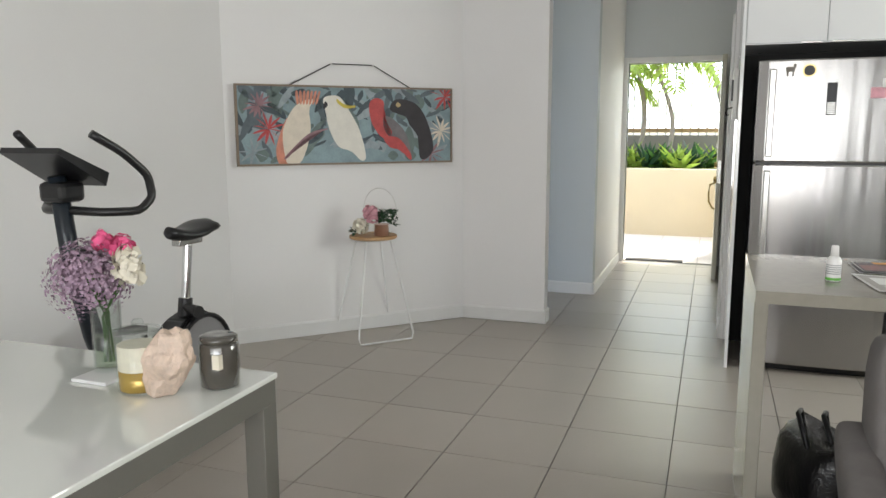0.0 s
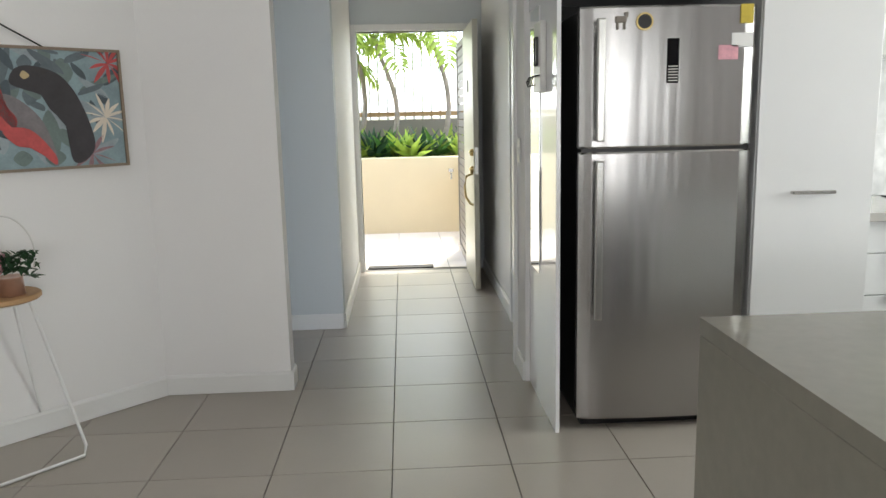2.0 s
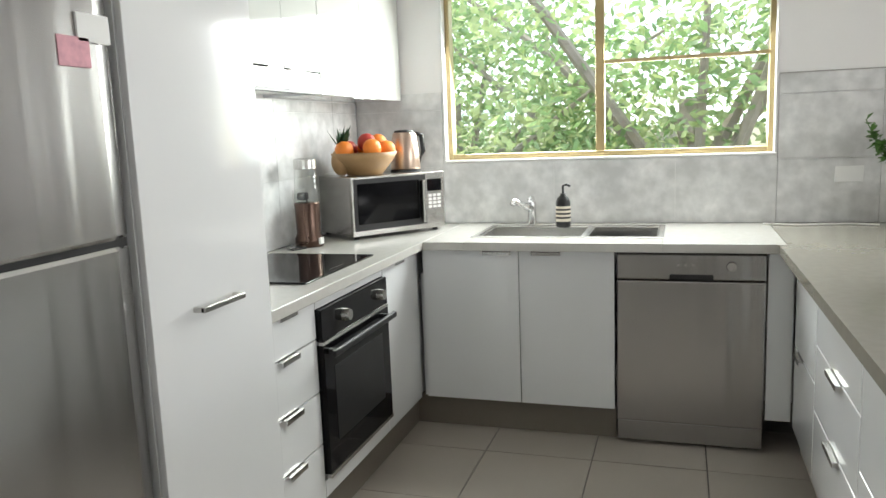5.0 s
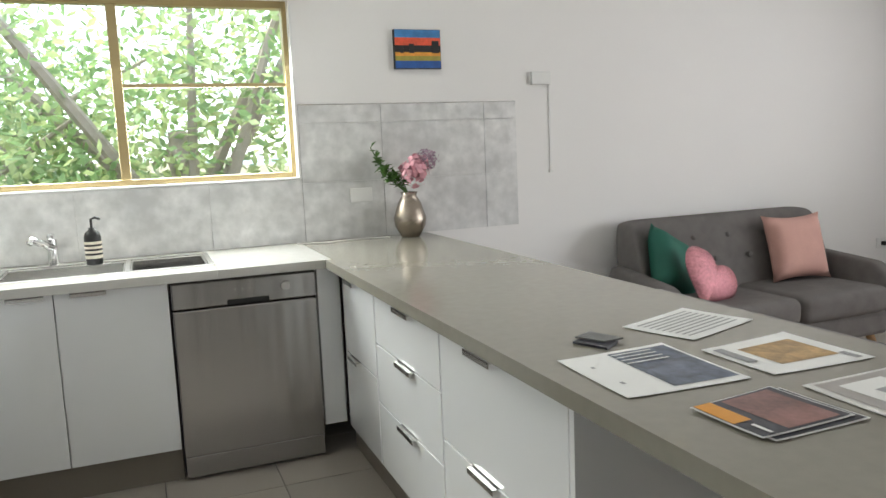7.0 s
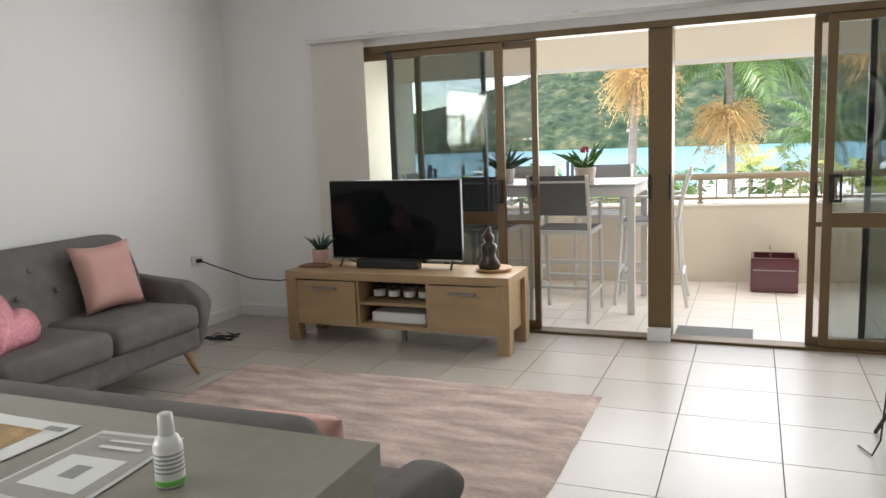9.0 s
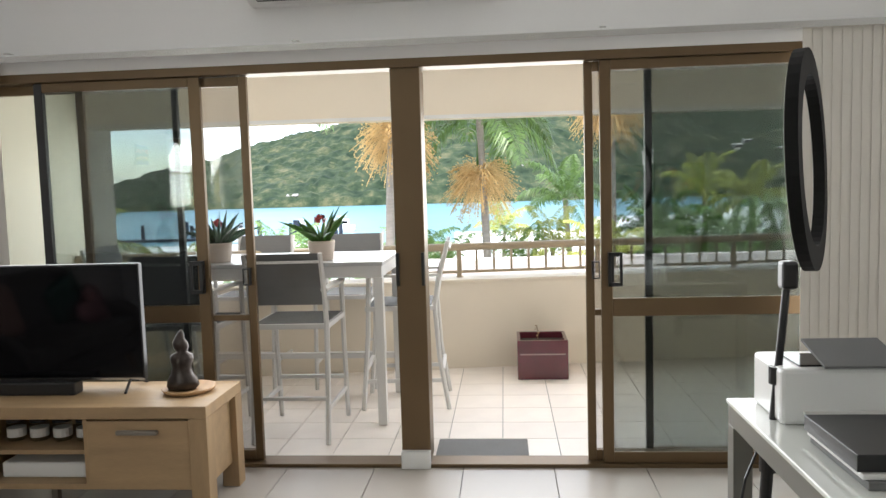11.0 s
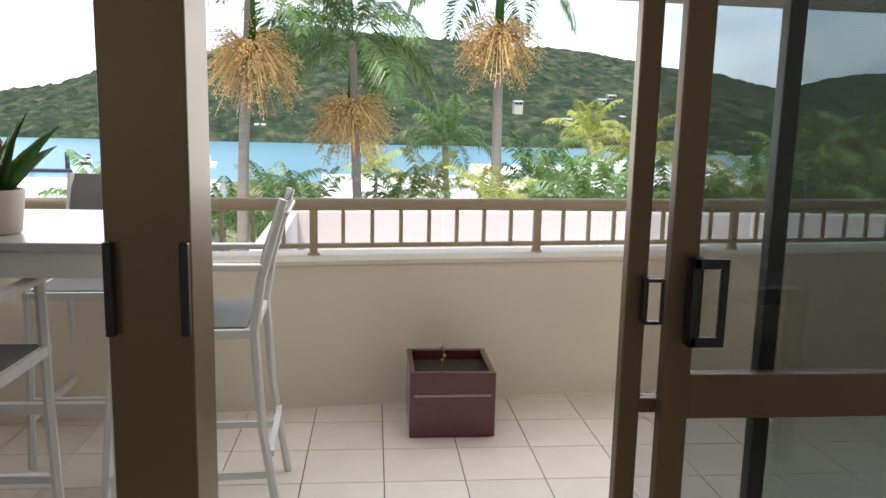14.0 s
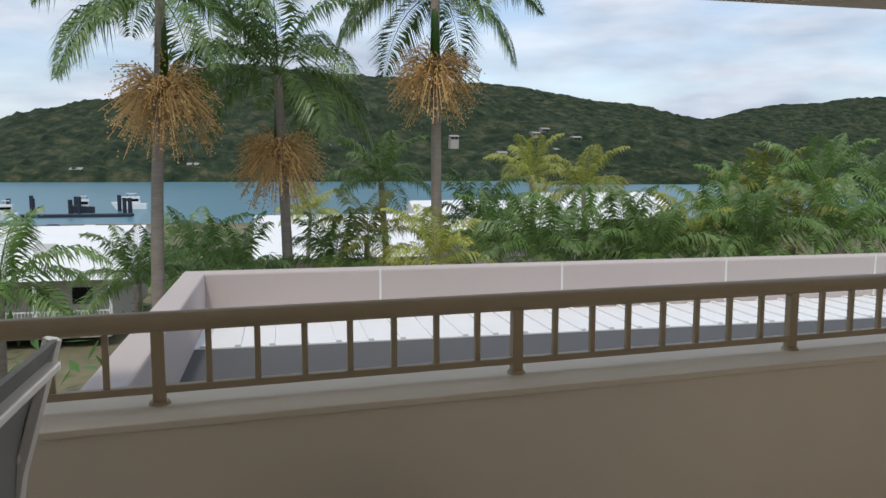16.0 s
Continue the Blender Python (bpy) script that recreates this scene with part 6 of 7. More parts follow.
for y, sgn in ((-2.1, 1), (-2.1, -1)):
    pts = [(1.66, y, 1.07), (1.61, y + sgn * 0.14, 1.06), (1.52, y + sgn * 0.24, 1.06), (1.455, y + sgn * 0.25, 1.11), (1.475, y + sgn * 0.25, 1.20), (1.57, y + sgn * 0.22, 1.29), (1.68, y + sgn * 0.18, 1.36)]
    fine_p = []
    for i in range(len(pts) - 1):
        for s in range(4):
            a_, b_ = Vector(pts[i]), Vector(pts[i + 1])
            fine_p.append(a_.lerp(b_, s / 4))
    fine_p.append(Vector(pts[-1]))
    sm = [fine_p[0]] + [(fine_p[i - 1] + fine_p[i] * 2 + fine_p[i + 1]) / 4 for i in range(1, len(fine_p) - 1)] + [fine_p[-1]]
    part("handlebar", tube(sm, 0.017, 10), BLACK, eb, "foam-covered handlebar", smooth=True)
part("resistance_knob", rod((1.62, -2.06, 0.90), (1.60, -1.99, 0.91), 0.022, 0.03, 16), BLACK, eb)
part("rear_foot", rod((0.74, -2.36, 0.035), (0.74, -1.86, 0.035), 0.03, 0.03, 14), BLACK, eb)
part("front_foot", rod((1.52, -2.36, 0.035), (1.52, -1.86, 0.035), 0.03, 0.03, 14), BLACK, eb)
part("frame_bar", box(0.74, 1.52, -2.13, -2.07, 0.04, 0.11, 0.01), BLACK, eb)
for sgn in (1, -1):
    part("crank", box(1.17, 1.20, -2.1 + sgn * 0.07, -2.1 + sgn * 0.09, 0.16 if sgn > 0 else 0.30, 0.32 if sgn > 0 else 0.46, 0.004), STEEL2, eb)
    part("pedal", box(1.14, 1.24, -2.1 + sgn * 0.09 - (0.0 if sgn > 0 else 0.09), -2.1 + sgn * 0.09 + (0.09 if sgn > 0 else 0.0), 0.145 if sgn > 0 else 0.45, 0.17 if sgn > 0 else 0.475, 0.006), BLACK, eb)

# ---- sliding doors ----
fd = thing("sliding_door_frame", "bronze aluminium frame of the sliding doors", "door frame", (5.62, 0.38, 0), kind="structure")
part("head", box(5.56, 5.69, -2.05, 2.80, 2.045, 2.09, 0.003), BRONZE, fd)
part("sill", box(5.56, 5.69, -2.05, 2.80, -0.004, 0.018, 0.003), BRONZE, fd)
part("mullion", box(5.575, 5.75, 0.31, 0.46, 0.018, 2.045, 0.004), BRONZE, fd, "broad bronze centre post")
part("jamb", box(5.56, 5.69, 2.76, 2.80, 0.018, 2.045), BRONZE, fd)
part("jamb", box(5.56, 5.69, -2.05, -2.01, 0.018, 2.045), BRONZE, fd)
part("post_shoe", box(5.535, 5.575, 0.31, 0.46, 0.0, 0.09, 0.003), TRIM, fd, "small pale block at the foot of the post")


def slider(name, label, x, y0, y1, stile0, stile1, m, glass, mid=True, midw=0.09, dark0=None, dark1=None, w=0.058):
    ob = thing(name, label, "sliding door", (x, (y0 + y1) / 2, 0.02), kind="structure")
    for nm, a, b, mm in (("stile", y0, y0 + stile0, dark0 or m), ("stile", y1 - stile1, y1, dark1 or m)):
        part(nm, box(x - 0.016, x + 0.016, a, b, 0.02, 2.043, 0.003), mm, ob)
    part("bottom_rail", box(x - 0.016, x + 0.016, y0 + stile0, y1 - stile1, 0.02, 0.075, 0.003), m, ob)
    part("top_rail", box(x - 0.016, x + 0.016, y0 + stile0, y1 - stile1, 1.995, 2.043, 0.003), m, ob)
    if mid:
        part("middle_rail", box(x - 0.016, x + 0.016, y0 + stile0, y1 - stile1, 0.775, 0.775 + midw, 0.003), m, ob)
        spans = ((0.075, 0.775), (0.775 + midw, 1.995))
    else:
        spans = ((0.075, 1.995),)
    for z0, z1 in spans:
        o = part("pane", box(x - 0.003, x + 0.003, y0 + stile0, y1 - stile1, z0, z1), glass, ob)
        o.visible_shadow = False
    return ob


def grip(ob, y, sgn, x, zc=1.015, big=True):
    h, w, bar, plate = (0.085, 0.055, 0.014, 0.03) if big else (0.045, 0.032, 0.005, 0.014)
    y2 = y + sgn * w
    bm = box(x - 0.03, x - 0.016, min(y, y + sgn * plate), max(y, y + sgn * plate), zc - h, zc + h, 0.003)
    for z0, z1 in ((zc + h - bar * 1.4, zc + h), (zc - h, zc - h + bar * 1.4)):
        box(x - 0.052, x - 0.040, min(y, y2), max(y, y2), z0, z1, 0.002, bm=bm)
        box(x - 0.041, x - 0.029, min(y, y + sgn * bar), max(y, y + sgn * bar), z0, z1, bm=bm)
    for u in (y, y2):
        box(x - 0.052, x - 0.040, min(u, u + sgn * bar), max(u, u + sgn * bar), zc - h, zc + h, 0.002, bm=bm)
    part("door_handle", bm, BLACK, ob, "black door handle")


a = slider("sliding_door", "bronze-framed tinted glass sliding door, slid open", 5.595, 1.445, 2.335, 0.06, 0.045, BRONZE, TINT, dark1=BLACK)
grip(a, 1.465, 1, 5.595)
slider("fixed_glass", "fixed tinted glass panel beside the doorway", 5.665, 1.60, 2.76, 0.03, 0.03, BRONZE, TINT, mid=False, dark0=BLACK)
a = slider("screen_door", "bronze-framed fly screen door, slid open", 5.63, 1.212, 2.13, 0.042, 0.04, BRONZE, glass_mat("fly_screen_left", (0.8, 0.8, 0.8)), midw=0.03)
grip(a, 1.23, 1, 5.63, 1.01, False)
a = slider("sliding_door", "bronze-framed tinted glass sliding door, slid open", 5.595, -2.005, -0.575, 0.05, 0.055, BRONZE, TINT)
grip(a, -0.606, -1, 5.595)
slider("fixed_glass", "fixed tinted glass panel beside the doorway", 5.665, -2.01, -0.805, 0.03, 0.036, BRONZE, TINT, mid=False, dark1=BLACK)
a = slider("screen_door", "bronze-framed fly screen door, slid open", 5.63, -2.0, -0.503, 0.04, 0.042, BRONZE, glass_mat("fly_screen", (0.8, 0.8, 0.8)), midw=0.03)
grip(a, -0.53, -1, 5.63, 1.01, False)
for y in (0.32, 0.45):
    part("catch", box(5.555, 5.575, y - 0.008, y + 0.008, 0.95, 1.12, 0.003), BLACK, fd, "black catch on the centre post")
vt = thing("curtain_track", "white aluminium curtain track above the doors", "track", (5.5, 0.3, 2.15))
part("rail", box(5.47, 5.53, -2.35, 2.94, 2.145, 2.175, 0.003), TRIM, vt)
part("lip", box(5.465, 5.47, -2.35, 2.94, 2.135, 2.165), STEEL2, vt)
for y in (-2.0, -0.6, 0.9, 2.4):
    part("bracket", box(5.50, 5.56, y, y + 0.03, 2.175, 2.19), STEEL2, vt)
BLIND = mat("blind_cloth", (0.72, 0.68, 0.62), 0.8, var=0.04, scale=3, fine=250, bump=0.2)
for y0, n, sg in ((2.52, 9, 1), (-1.55, 12, -1)):
    vb = thing("vertical_blind", "stack of cream cloth vertical blind slats", "blind", (5.5, y0, 0.03), group="vertical blinds")
    for k in range(n):
        y = y0 + sg * k * 0.045
        bm = bmesh.new()
        ca, sa_ = math.cos(radians(83)), math.sin(radians(83))
        pts = [(5.50 + (u - 0.5) * 0.089 * ca * 0.9, y + sg * (u - 0.5) * 0.089 * sa_ + 0.004 * math.sin(u * 3.14)) for u in (0, 0.25, 0.5, 0.75, 1)]
        pts += [(x + 0.0012, yy + 0.0008) for x, yy in reversed(pts)]
        part("slat", prism(pts, 0.03, 2.14, "z", bm), BLIND, vb)

# ---- balcony: its outer edge runs at a slight angle to the doors ----
bx0, bx1 = 5.69, 7.86


def on_edge(ob, turn=7.5):
    ob.matrix_basis = pose(7.81, -0.5, 0, 0, 0, turn) @ pose(-7.86, 0.5, 0) @ ob.matrix_basis
    return ob


struct("balcony_floor", box(5.62, 8.12, -5.0, 3.3, -0.16, -0.008), GROUT, "pale tiled balcony floor", "floor")
on_edge(struct("balcony_wall", box(bx1, 8.15, -5.0, 3.3, -3.0, 0.69, 0.006), RENDERW, "low cream rendered balcony wall"))
on_edge(struct("balcony_capping", box(bx1 - 0.012, 8.165, -5.0, 3.3, 0.69, 0.712, 0.004), RENDERW, "cream capping of the balcony wall"))
struct("balcony_ceiling", box(5.68, 8.7, -5.0, 3.3, 2.50, 2.62), CEIL, "cream balcony ceiling", "ceiling")
on_edge(struct("balcony_beam", box(7.86, 8.15, -5.0, 3.3, 1.995, 2.50, 0.006), RENDERW, "cream rendered beam over the balcony opening", "beam"), 2.5)
on_edge(struct("beam_trim", box(7.845, 7.86, -5.0, 3.3, 1.985, 2.012), TRIM, "white drip trim under the beam", "trim"), 2.5)
struct("wall_outer", box(5.68, 5.70, -5.0, -2.05, 0, 2.5), RENDERW, "cream rendered outer wall")
struct("wall_outer_north", box(5.68, 5.70, 2.80, 3.3, 0, 2.5), RENDERW, "cream rendered outer wall")
struct("balcony_end_north", box(5.70, 8.15, 3.3, 3.42, -3, 2.62), RENDERW, "cream rendered balcony end wall")
struct("balcony_end_south", box(5.70, 8.75, -5.12, -5.0, -3, 2.62), RENDERW, "cream rendered balcony end wall")
rail = thing("balcony_railing", "olive-brown metal railing on the balcony wall", "railing", (8.02, 0, 0.712))
rxx = 8.02
part("top_rail", tube([(rxx, -5.0, 0.958), (rxx, -1, 0.958), (rxx, 3.3, 0.958)], 0.031, 14), RAILP, rail, smooth=True)
part("bottom_rail", box(rxx - 0.014, rxx + 0.014, -5.0, 3.3, 0.745, 0.768, 0.003), RAILP, rail)
y = 0.262 + 1.137 * 2
while y > -5:
    part("post", box(rxx - 0.016, rxx + 0.016, y - 0.019, y + 0.019, 0.712, 0.94, 0.003), RAILP, rail)
    part("post_foot", rod((rxx, y, 0.712), (rxx, y, 0.722), 0.032, 0.028, 14), RAILP, rail)
    for k in range(1, 8):
        yy = y - 1.137 * k / 8
        if yy > -5:
            part("baluster", box(rxx - 0.008, rxx + 0.008, yy - 0.009, yy + 0.009, 0.767, 0.94), RAILP, rail)
    y -= 1.137
on_edge(rail)
pt = thing("planter", "square plum-glazed planter with dry soil", "planter", (7.5, -0.35, 0))
p0, p1, q0_, q1_ = 7.322, 7.69, -0.546, -0.173
part("pot", open_box(p0, p1, q0_, q1_, 0.0, 0.293, 0.025, 0.02), PLUM, pt)
part("rim_line", box(p0 - 0.004, p0, q0_ + 0.02, q1_ - 0.02, 0.185, 0.195), mat("worn_glaze", (0.4, 0.28, 0.28), 0.5), pt, "pale worn line on the front")
part("soil", box(p0 + 0.025, p1 - 0.025, q0_ + 0.025, q1_ - 0.025, 0.022, 0.245), SOIL, pt)
part("dry_twig", sprig([(7.5, -0.33, 0.27), (7.51, -0.335, 0.33), (7.49, -0.32, 0.38)], 5, 0.03, seed=3), BAMBOO, pt)
dm = whole("balcony_mat", box(5.70, 5.98, -0.20, 0.30, -0.004, 0.010, 0.004), GREYM, "dark ribbed mat outside the sliding door", "mat")

bt = thing("bar_table", "white metal bar-height outdoor table", "table", (6.7, 1.4, 0))
bxa, bxb, bya, byb = 6.25, 7.05, 0.64, 2.25
part("tabletop", box(bxa, bxb, bya, byb, 0.985, 1.01, 0.004), mat("table_grey", (0.5, 0.5, 0.5), 0.35, var=0.05), bt, "pale grey top")
for nm, b4 in (("apron", (bxa + 0.01, bxb - 0.01, bya + 0.01, bya + 0.04)), ("apron", (bxa + 0.01, bxb - 0.01, byb - 0.04, byb - 0.01)), ("apron", (bxa + 0.01, bxa + 0.04, bya + 0.04, byb - 0.04)), ("apron", (bxb - 0.04, bxb - 0.01, bya + 0.04, byb - 0.04))):
    part(nm, box(*b4, 0.915, 0.984), WHITEM, bt)
for x in (bxa + 0.005, bxb - 0.06):
    for y in (bya + 0.005, byb - 0.06):
        part("leg", box(x, x + 0.055, y, y + 0.055, 0, 0.915, 0.004), WHITEM, bt)
part("stretcher", box(bxb - 0.05, bxb - 0.02, bya + 0.06, byb - 0.06, 0.25, 0.29), WHITEM, bt)


def bar_chair():
    """Faces +y; the seat is at the origin's height 0.68."""
    ch = thing("bar_chair", "white metal bar chair with grey mesh seat and back", "chair", group="chairs round the bar table")
    w = 0.23
    part("seat", box(-w + 0.02, w - 0.02, -0.19, 0.22, 0.672, 0.69, 0.005), GREYM, ch, "grey mesh seat")
    bm = box(-w, -w + 0.025, -0.22, 0.24, 0.655, 0.685, 0.003)
    box(w - 0.025, w, -0.22, 0.24, 0.655, 0.685, 0.003, bm=bm)
    box(-w + 0.025, w - 0.025, 0.215, 0.24, 0.655, 0.685, 0.003, bm=bm)
    box(-w + 0.025, w - 0.025, -0.22, -0.195, 0.655, 0.685, 0.003, bm=bm)
    part("seat_frame", bm, WHITEM, ch)
    rows = []
    for k in range(7):
        u = k / 6
        yb = -0.225 - 0.085 * u + 0.02 * math.sin(u * 3.1)
        z = 0.80 + 0.30 * u
        rows.append([(-w + 0.02, yb, z), (w - 0.02, yb, z), (w - 0.02, yb - 0.012, z), (-w + 0.02, yb - 0.012, z)])
    part("backrest", loft(rows), GREYM, ch, "grey mesh back")
    part("back_rail", box(-w + 0.02, w - 0.02, -0.325, -0.295, 1.045, 1.06, 0.003), WHITEM, ch)
    for s in (-1, 1):
        part("back_leg", tube([(s * (w - 0.012), -0.29, 0.0), (s * (w - 0.012), -0.235, 0.35), (s * (w - 0.012), -0.215, 0.68), (s * (w - 0.012), -0.24, 0.85), (s * (w - 0.012), -0.31, 1.10)], 0.016, 6), WHITEM, ch)
        part("front_leg", tube([(s * (w - 0.012), 0.27, 0.0), (s * (w - 0.012), 0.225, 0.5), (s * (w - 0.012), 0.21, 0.88)], 0.016, 6), WHITEM, ch)
        part("armrest", box(s * (w - 0.012) - 0.022, s * (w - 0.012) + 0.022, -0.25, 0.23, 0.875, 0.895, 0.006), WHITEM, ch)
        part("side_stretcher", box(s * (w - 0.012) - 0.008, s * (w - 0.012) + 0.008, -0.26, 0.24, 0.18, 0.205), WHITEM, ch)
    part("footrest", box(-w + 0.02, w - 0.02, 0.235, 0.262, 0.25, 0.275, 0.004), WHITEM, ch)
    part("rear_stretcher", box(-w + 0.02, w - 0.02, -0.27, -0.25, 0.25, 0.27), WHITEM, ch)
    return ch


c0 = bar_chair()
c0.matrix_basis = pose(6.20, 1.15, 0, 0, 0, -90)
for x, y, r in ((6.20, 1.80, -92), (6.80, 0.59, 3), (7.36, 1.08, 92), (7.38, 1.82, 88), (6.72, 2.36, 180)):
    copy_thing(c0, pose(x, y, 0, 0, 0, r))
POTW = mat("cream_pot", (0.66, 0.56, 0.48), 0.6, var=0.1, scale=9)
succulent("bromeliad", "flowering bromeliad in a cream pot on the bar table", (6.42, 1.05, 1.01), 0.085, 0.125, 0.26, 15, LEAF, POTW, 1.5, 4, APPLE)
succulent("bromeliad", "red-flowered bromeliad in a cream pot on the bar table", (6.44, 1.72, 1.01), 0.085, 0.125, 0.24, 16, LEAFD, POTW, 1.5, 6, APPLE)

# ---- outside the front door ----
struct("path", box(-6.45, -4.32, -2.0, 0.6, -0.12, -0.012), GROUT, "pale tiled path outside the front door", "path")
struct("garden_wall", box(-6.65, -6.43, -3.0, 1.2, -0.1, 0.87, 0.008), YELLOWW, "low cream rendered garden wall")
struct("entry_side_wall", box(-6.43, -5.25, 0.42, 0.58, 0, 0.86, 0.008), YELLOWW, "low cream rendered side wall")
struct("entry_wall_south", box(-6.43, -4.32, -2.15, -2.0, 0, 1.1), YELLOWW, "cream rendered side wall")
struct("entry_roof", box(-5.2, -4.32, -2.0, 0.6, 2.30, 2.42), CEIL, "white soffit over the front door", "ceiling")
sc_ = thing("screen_gate", "dark bronze slatted security door, swung outward", "screen door", (-4.35, 0.30, 0))
part("gate_frame", box(-5.20, -4.35, 0.30, 0.33, 0.02, 0.08), KICK, sc_)
part("gate_frame", box(-5.20, -4.35, 0.30, 0.33, 1.95, 2.01), KICK, sc_)
part("gate_frame", box(-5.20, -5.14, 0.30, 0.33, 0.08, 1.95), KICK, sc_)
part("gate_frame", box(-4.41, -4.35, 0.30, 0.33, 0.08, 1.95), KICK, sc_)
for k in range(26):
    part("slat", box(-5.14, -4.41, 0.307, 0.323, 0.10 + k * 0.071, 0.16 + k * 0.071), KICK, sc_)
tp = thing("garden_tap", "small steel tap on the cream garden wall", "tap", (-6.42, 0.28, 0.68))
part("pipe", rod((-6.43, 0.30, 0.68), (-6.34, 0.30, 0.68), 0.012, 0.012, 10), STEEL2, tp)
part("spout", tube([(-6.36, 0.30, 0.68), (-6.32, 0.30, 0.67), (-6.31, 0.30, 0.62)], 0.010, 8), STEEL2, tp)
part("lever", box(-6.38, -6.35, 0.27, 0.33, 0.70, 0.74, 0.004), STEEL2, tp)
whole("garden_soil", box(-7.7, -6.65, -3.0, 1.2, -0.3, 0.80), SOIL, "dark soil of the raised bed", "soil")
fe = thing("timber_fence", "pale slatted fence on a dark timber plinth", "fence", (-7.8, -0.9, 0.8))
part("plinth", box(-7.80, -7.72, -3.2, 1.4, 0.6, 1.30), KICK, fe)
part("rail", box(-7.79, -7.74, -3.2, 1.4, 1.34, 1.40), BAMBOO, fe)
part("rail", box(-7.79, -7.74, -3.2, 1.4, 2.55, 2.61), WHITEM, fe)
for k in range(40):
    y = -3.2 + k * 0.115
    part("slat", box(-7.775, -7.755, y, y + 0.022, 1.3, 2.7), WHITEM, fe)
rn = random.Random(3)


def frond(bm, base, az, el, ln, droop, leaf, nl=18, wide=0.035, vee=0.5):
    """A feather palm frond: a tapering rib with leaflets on both sides."""
    pts = []
    d = Vector((math.cos(az) * math.cos(el), math.sin(az) * math.cos(el), math.sin(el)))
    p = Vector(base)
    n = 9
    for i in range(n):
        pts.append(p.copy())
        p = p + d * ln / n
        d = (d + Vector((0, 0, -droop / n * (0.5 + i / n)))).normalized()
    tube(pts, [max(0.012 * ln * 0.5 * (1 - i / n), 0.003) for i in range(n)], 4, bm)
    for k in range(nl):
        u = 0.14 + 0.86 * k / nl
        i = min(int(u * (n - 1)), n - 2)
        q = pts[i].lerp(pts[i + 1], u * (n - 1) - i)
        t = (pts[i + 1] - pts[i]).normalized()
        sd = t.cross(Vector((0, 0, 1)))
        sd = sd.normalized() if sd.length > 0.05 else Vector((1, 0, 0))
        l = leaf * math.sin(math.pi * (0.12 + 0.83 * u)) * rn.uniform(0.85, 1.1)
        for s in (-1, 1):
            e = (sd * s + t * 0.55 + Vector((0, 0, vee * rn.uniform(0.0, 1.0) - 0.25))).normalized()
            tip = q + e * l + Vector((0, 0, -0.5 * l * rn.uniform(0.4, 1.4)))
            m = q + e * l * 0.5 + Vector((0, 0, 0.02 * l))
            w = t * wide * ln * 0.5
            f = [bm.verts.new(v) for v in (q, m + w, tip, m - w)]
            bm.faces.new(f)


def palm(name, label, h, r, nf, ln, leaf, m, fruit=False, el0=1.2, nl=20, lean=0.0, group="", wide=0.03, flen=0.0, droop=1.9):
    ob = thing(name, label, "palm", group=group)
    tr_pts = [(lean * (k / 8) ** 2, 0.15 * math.sin(k * 0.5), h * k / 8) for k in range(9)]
    part("trunk", tube(tr_pts, [r * (1.25 - 0.45 * k / 8) for k in range(9)], 10), TRUNK, ob, "ringed grey palm trunk", smooth=True)
    bm = bmesh.new()
    top = tr_pts[-1]
    for k in range(nf):
        u = k / nf
        frond(bm, top, k * 2.399 + rn.uniform(-0.2, 0.2), el0 - 1.5 * u + rn.uniform(-0.12, 0.12), ln * rn.uniform(0.85, 1.1), droop + 0.9 * rn.random(), leaf, nl, wide)
    part("crown", bm, m, ob)
    if fruit:
        part("crownshaft", tube([(top[0], top[1], top[2] - 1.5), (top[0], top[1], top[2])], [r * 0.95, r * 0.6], 10), LEAF, ob, smooth=True)
        fb = bmesh.new()
        for k in range(230):
            d = Vector((rn.gauss(0, 1), rn.gauss(0, 1), rn.gauss(-0.1, 0.8))).normalized()
            s = Vector((top[0], top[1], top[2] - 1.75))
            e = s + d * flen * rn.uniform(0.55, 1.0) + Vector((0, 0, -0.35 * flen))
            m_ = s.lerp(e, 0.55) + Vector((0, 0, 0.16 * flen))
            tube([s, m_, e], [0.016, 0.012, 0.008], 3, fb)
            for q in range(12):
                g = m_.lerp(e, q / 12) + Vector((rn.gauss(0, 1), rn.gauss(0, 1), rn.gauss(-0.5, 1))) * 0.055 * flen
                sz = 0.024
                vv = [fb.verts.new(g + Vector(c) * sz) for c in ((1, 0, -0.6), (-0.6, 0.9, -0.6), (-0.6, -0.9, -0.6), (0, 0, 1))]
                for f in ((0, 1, 2), (0, 1, 3), (1, 2, 3), (0, 2, 3)):
                    fb.faces.new([vv[i] for i in f])
        part("fruit_cluster", fb, FRUIT, ob, "hanging orange fruit strands")
    return ob


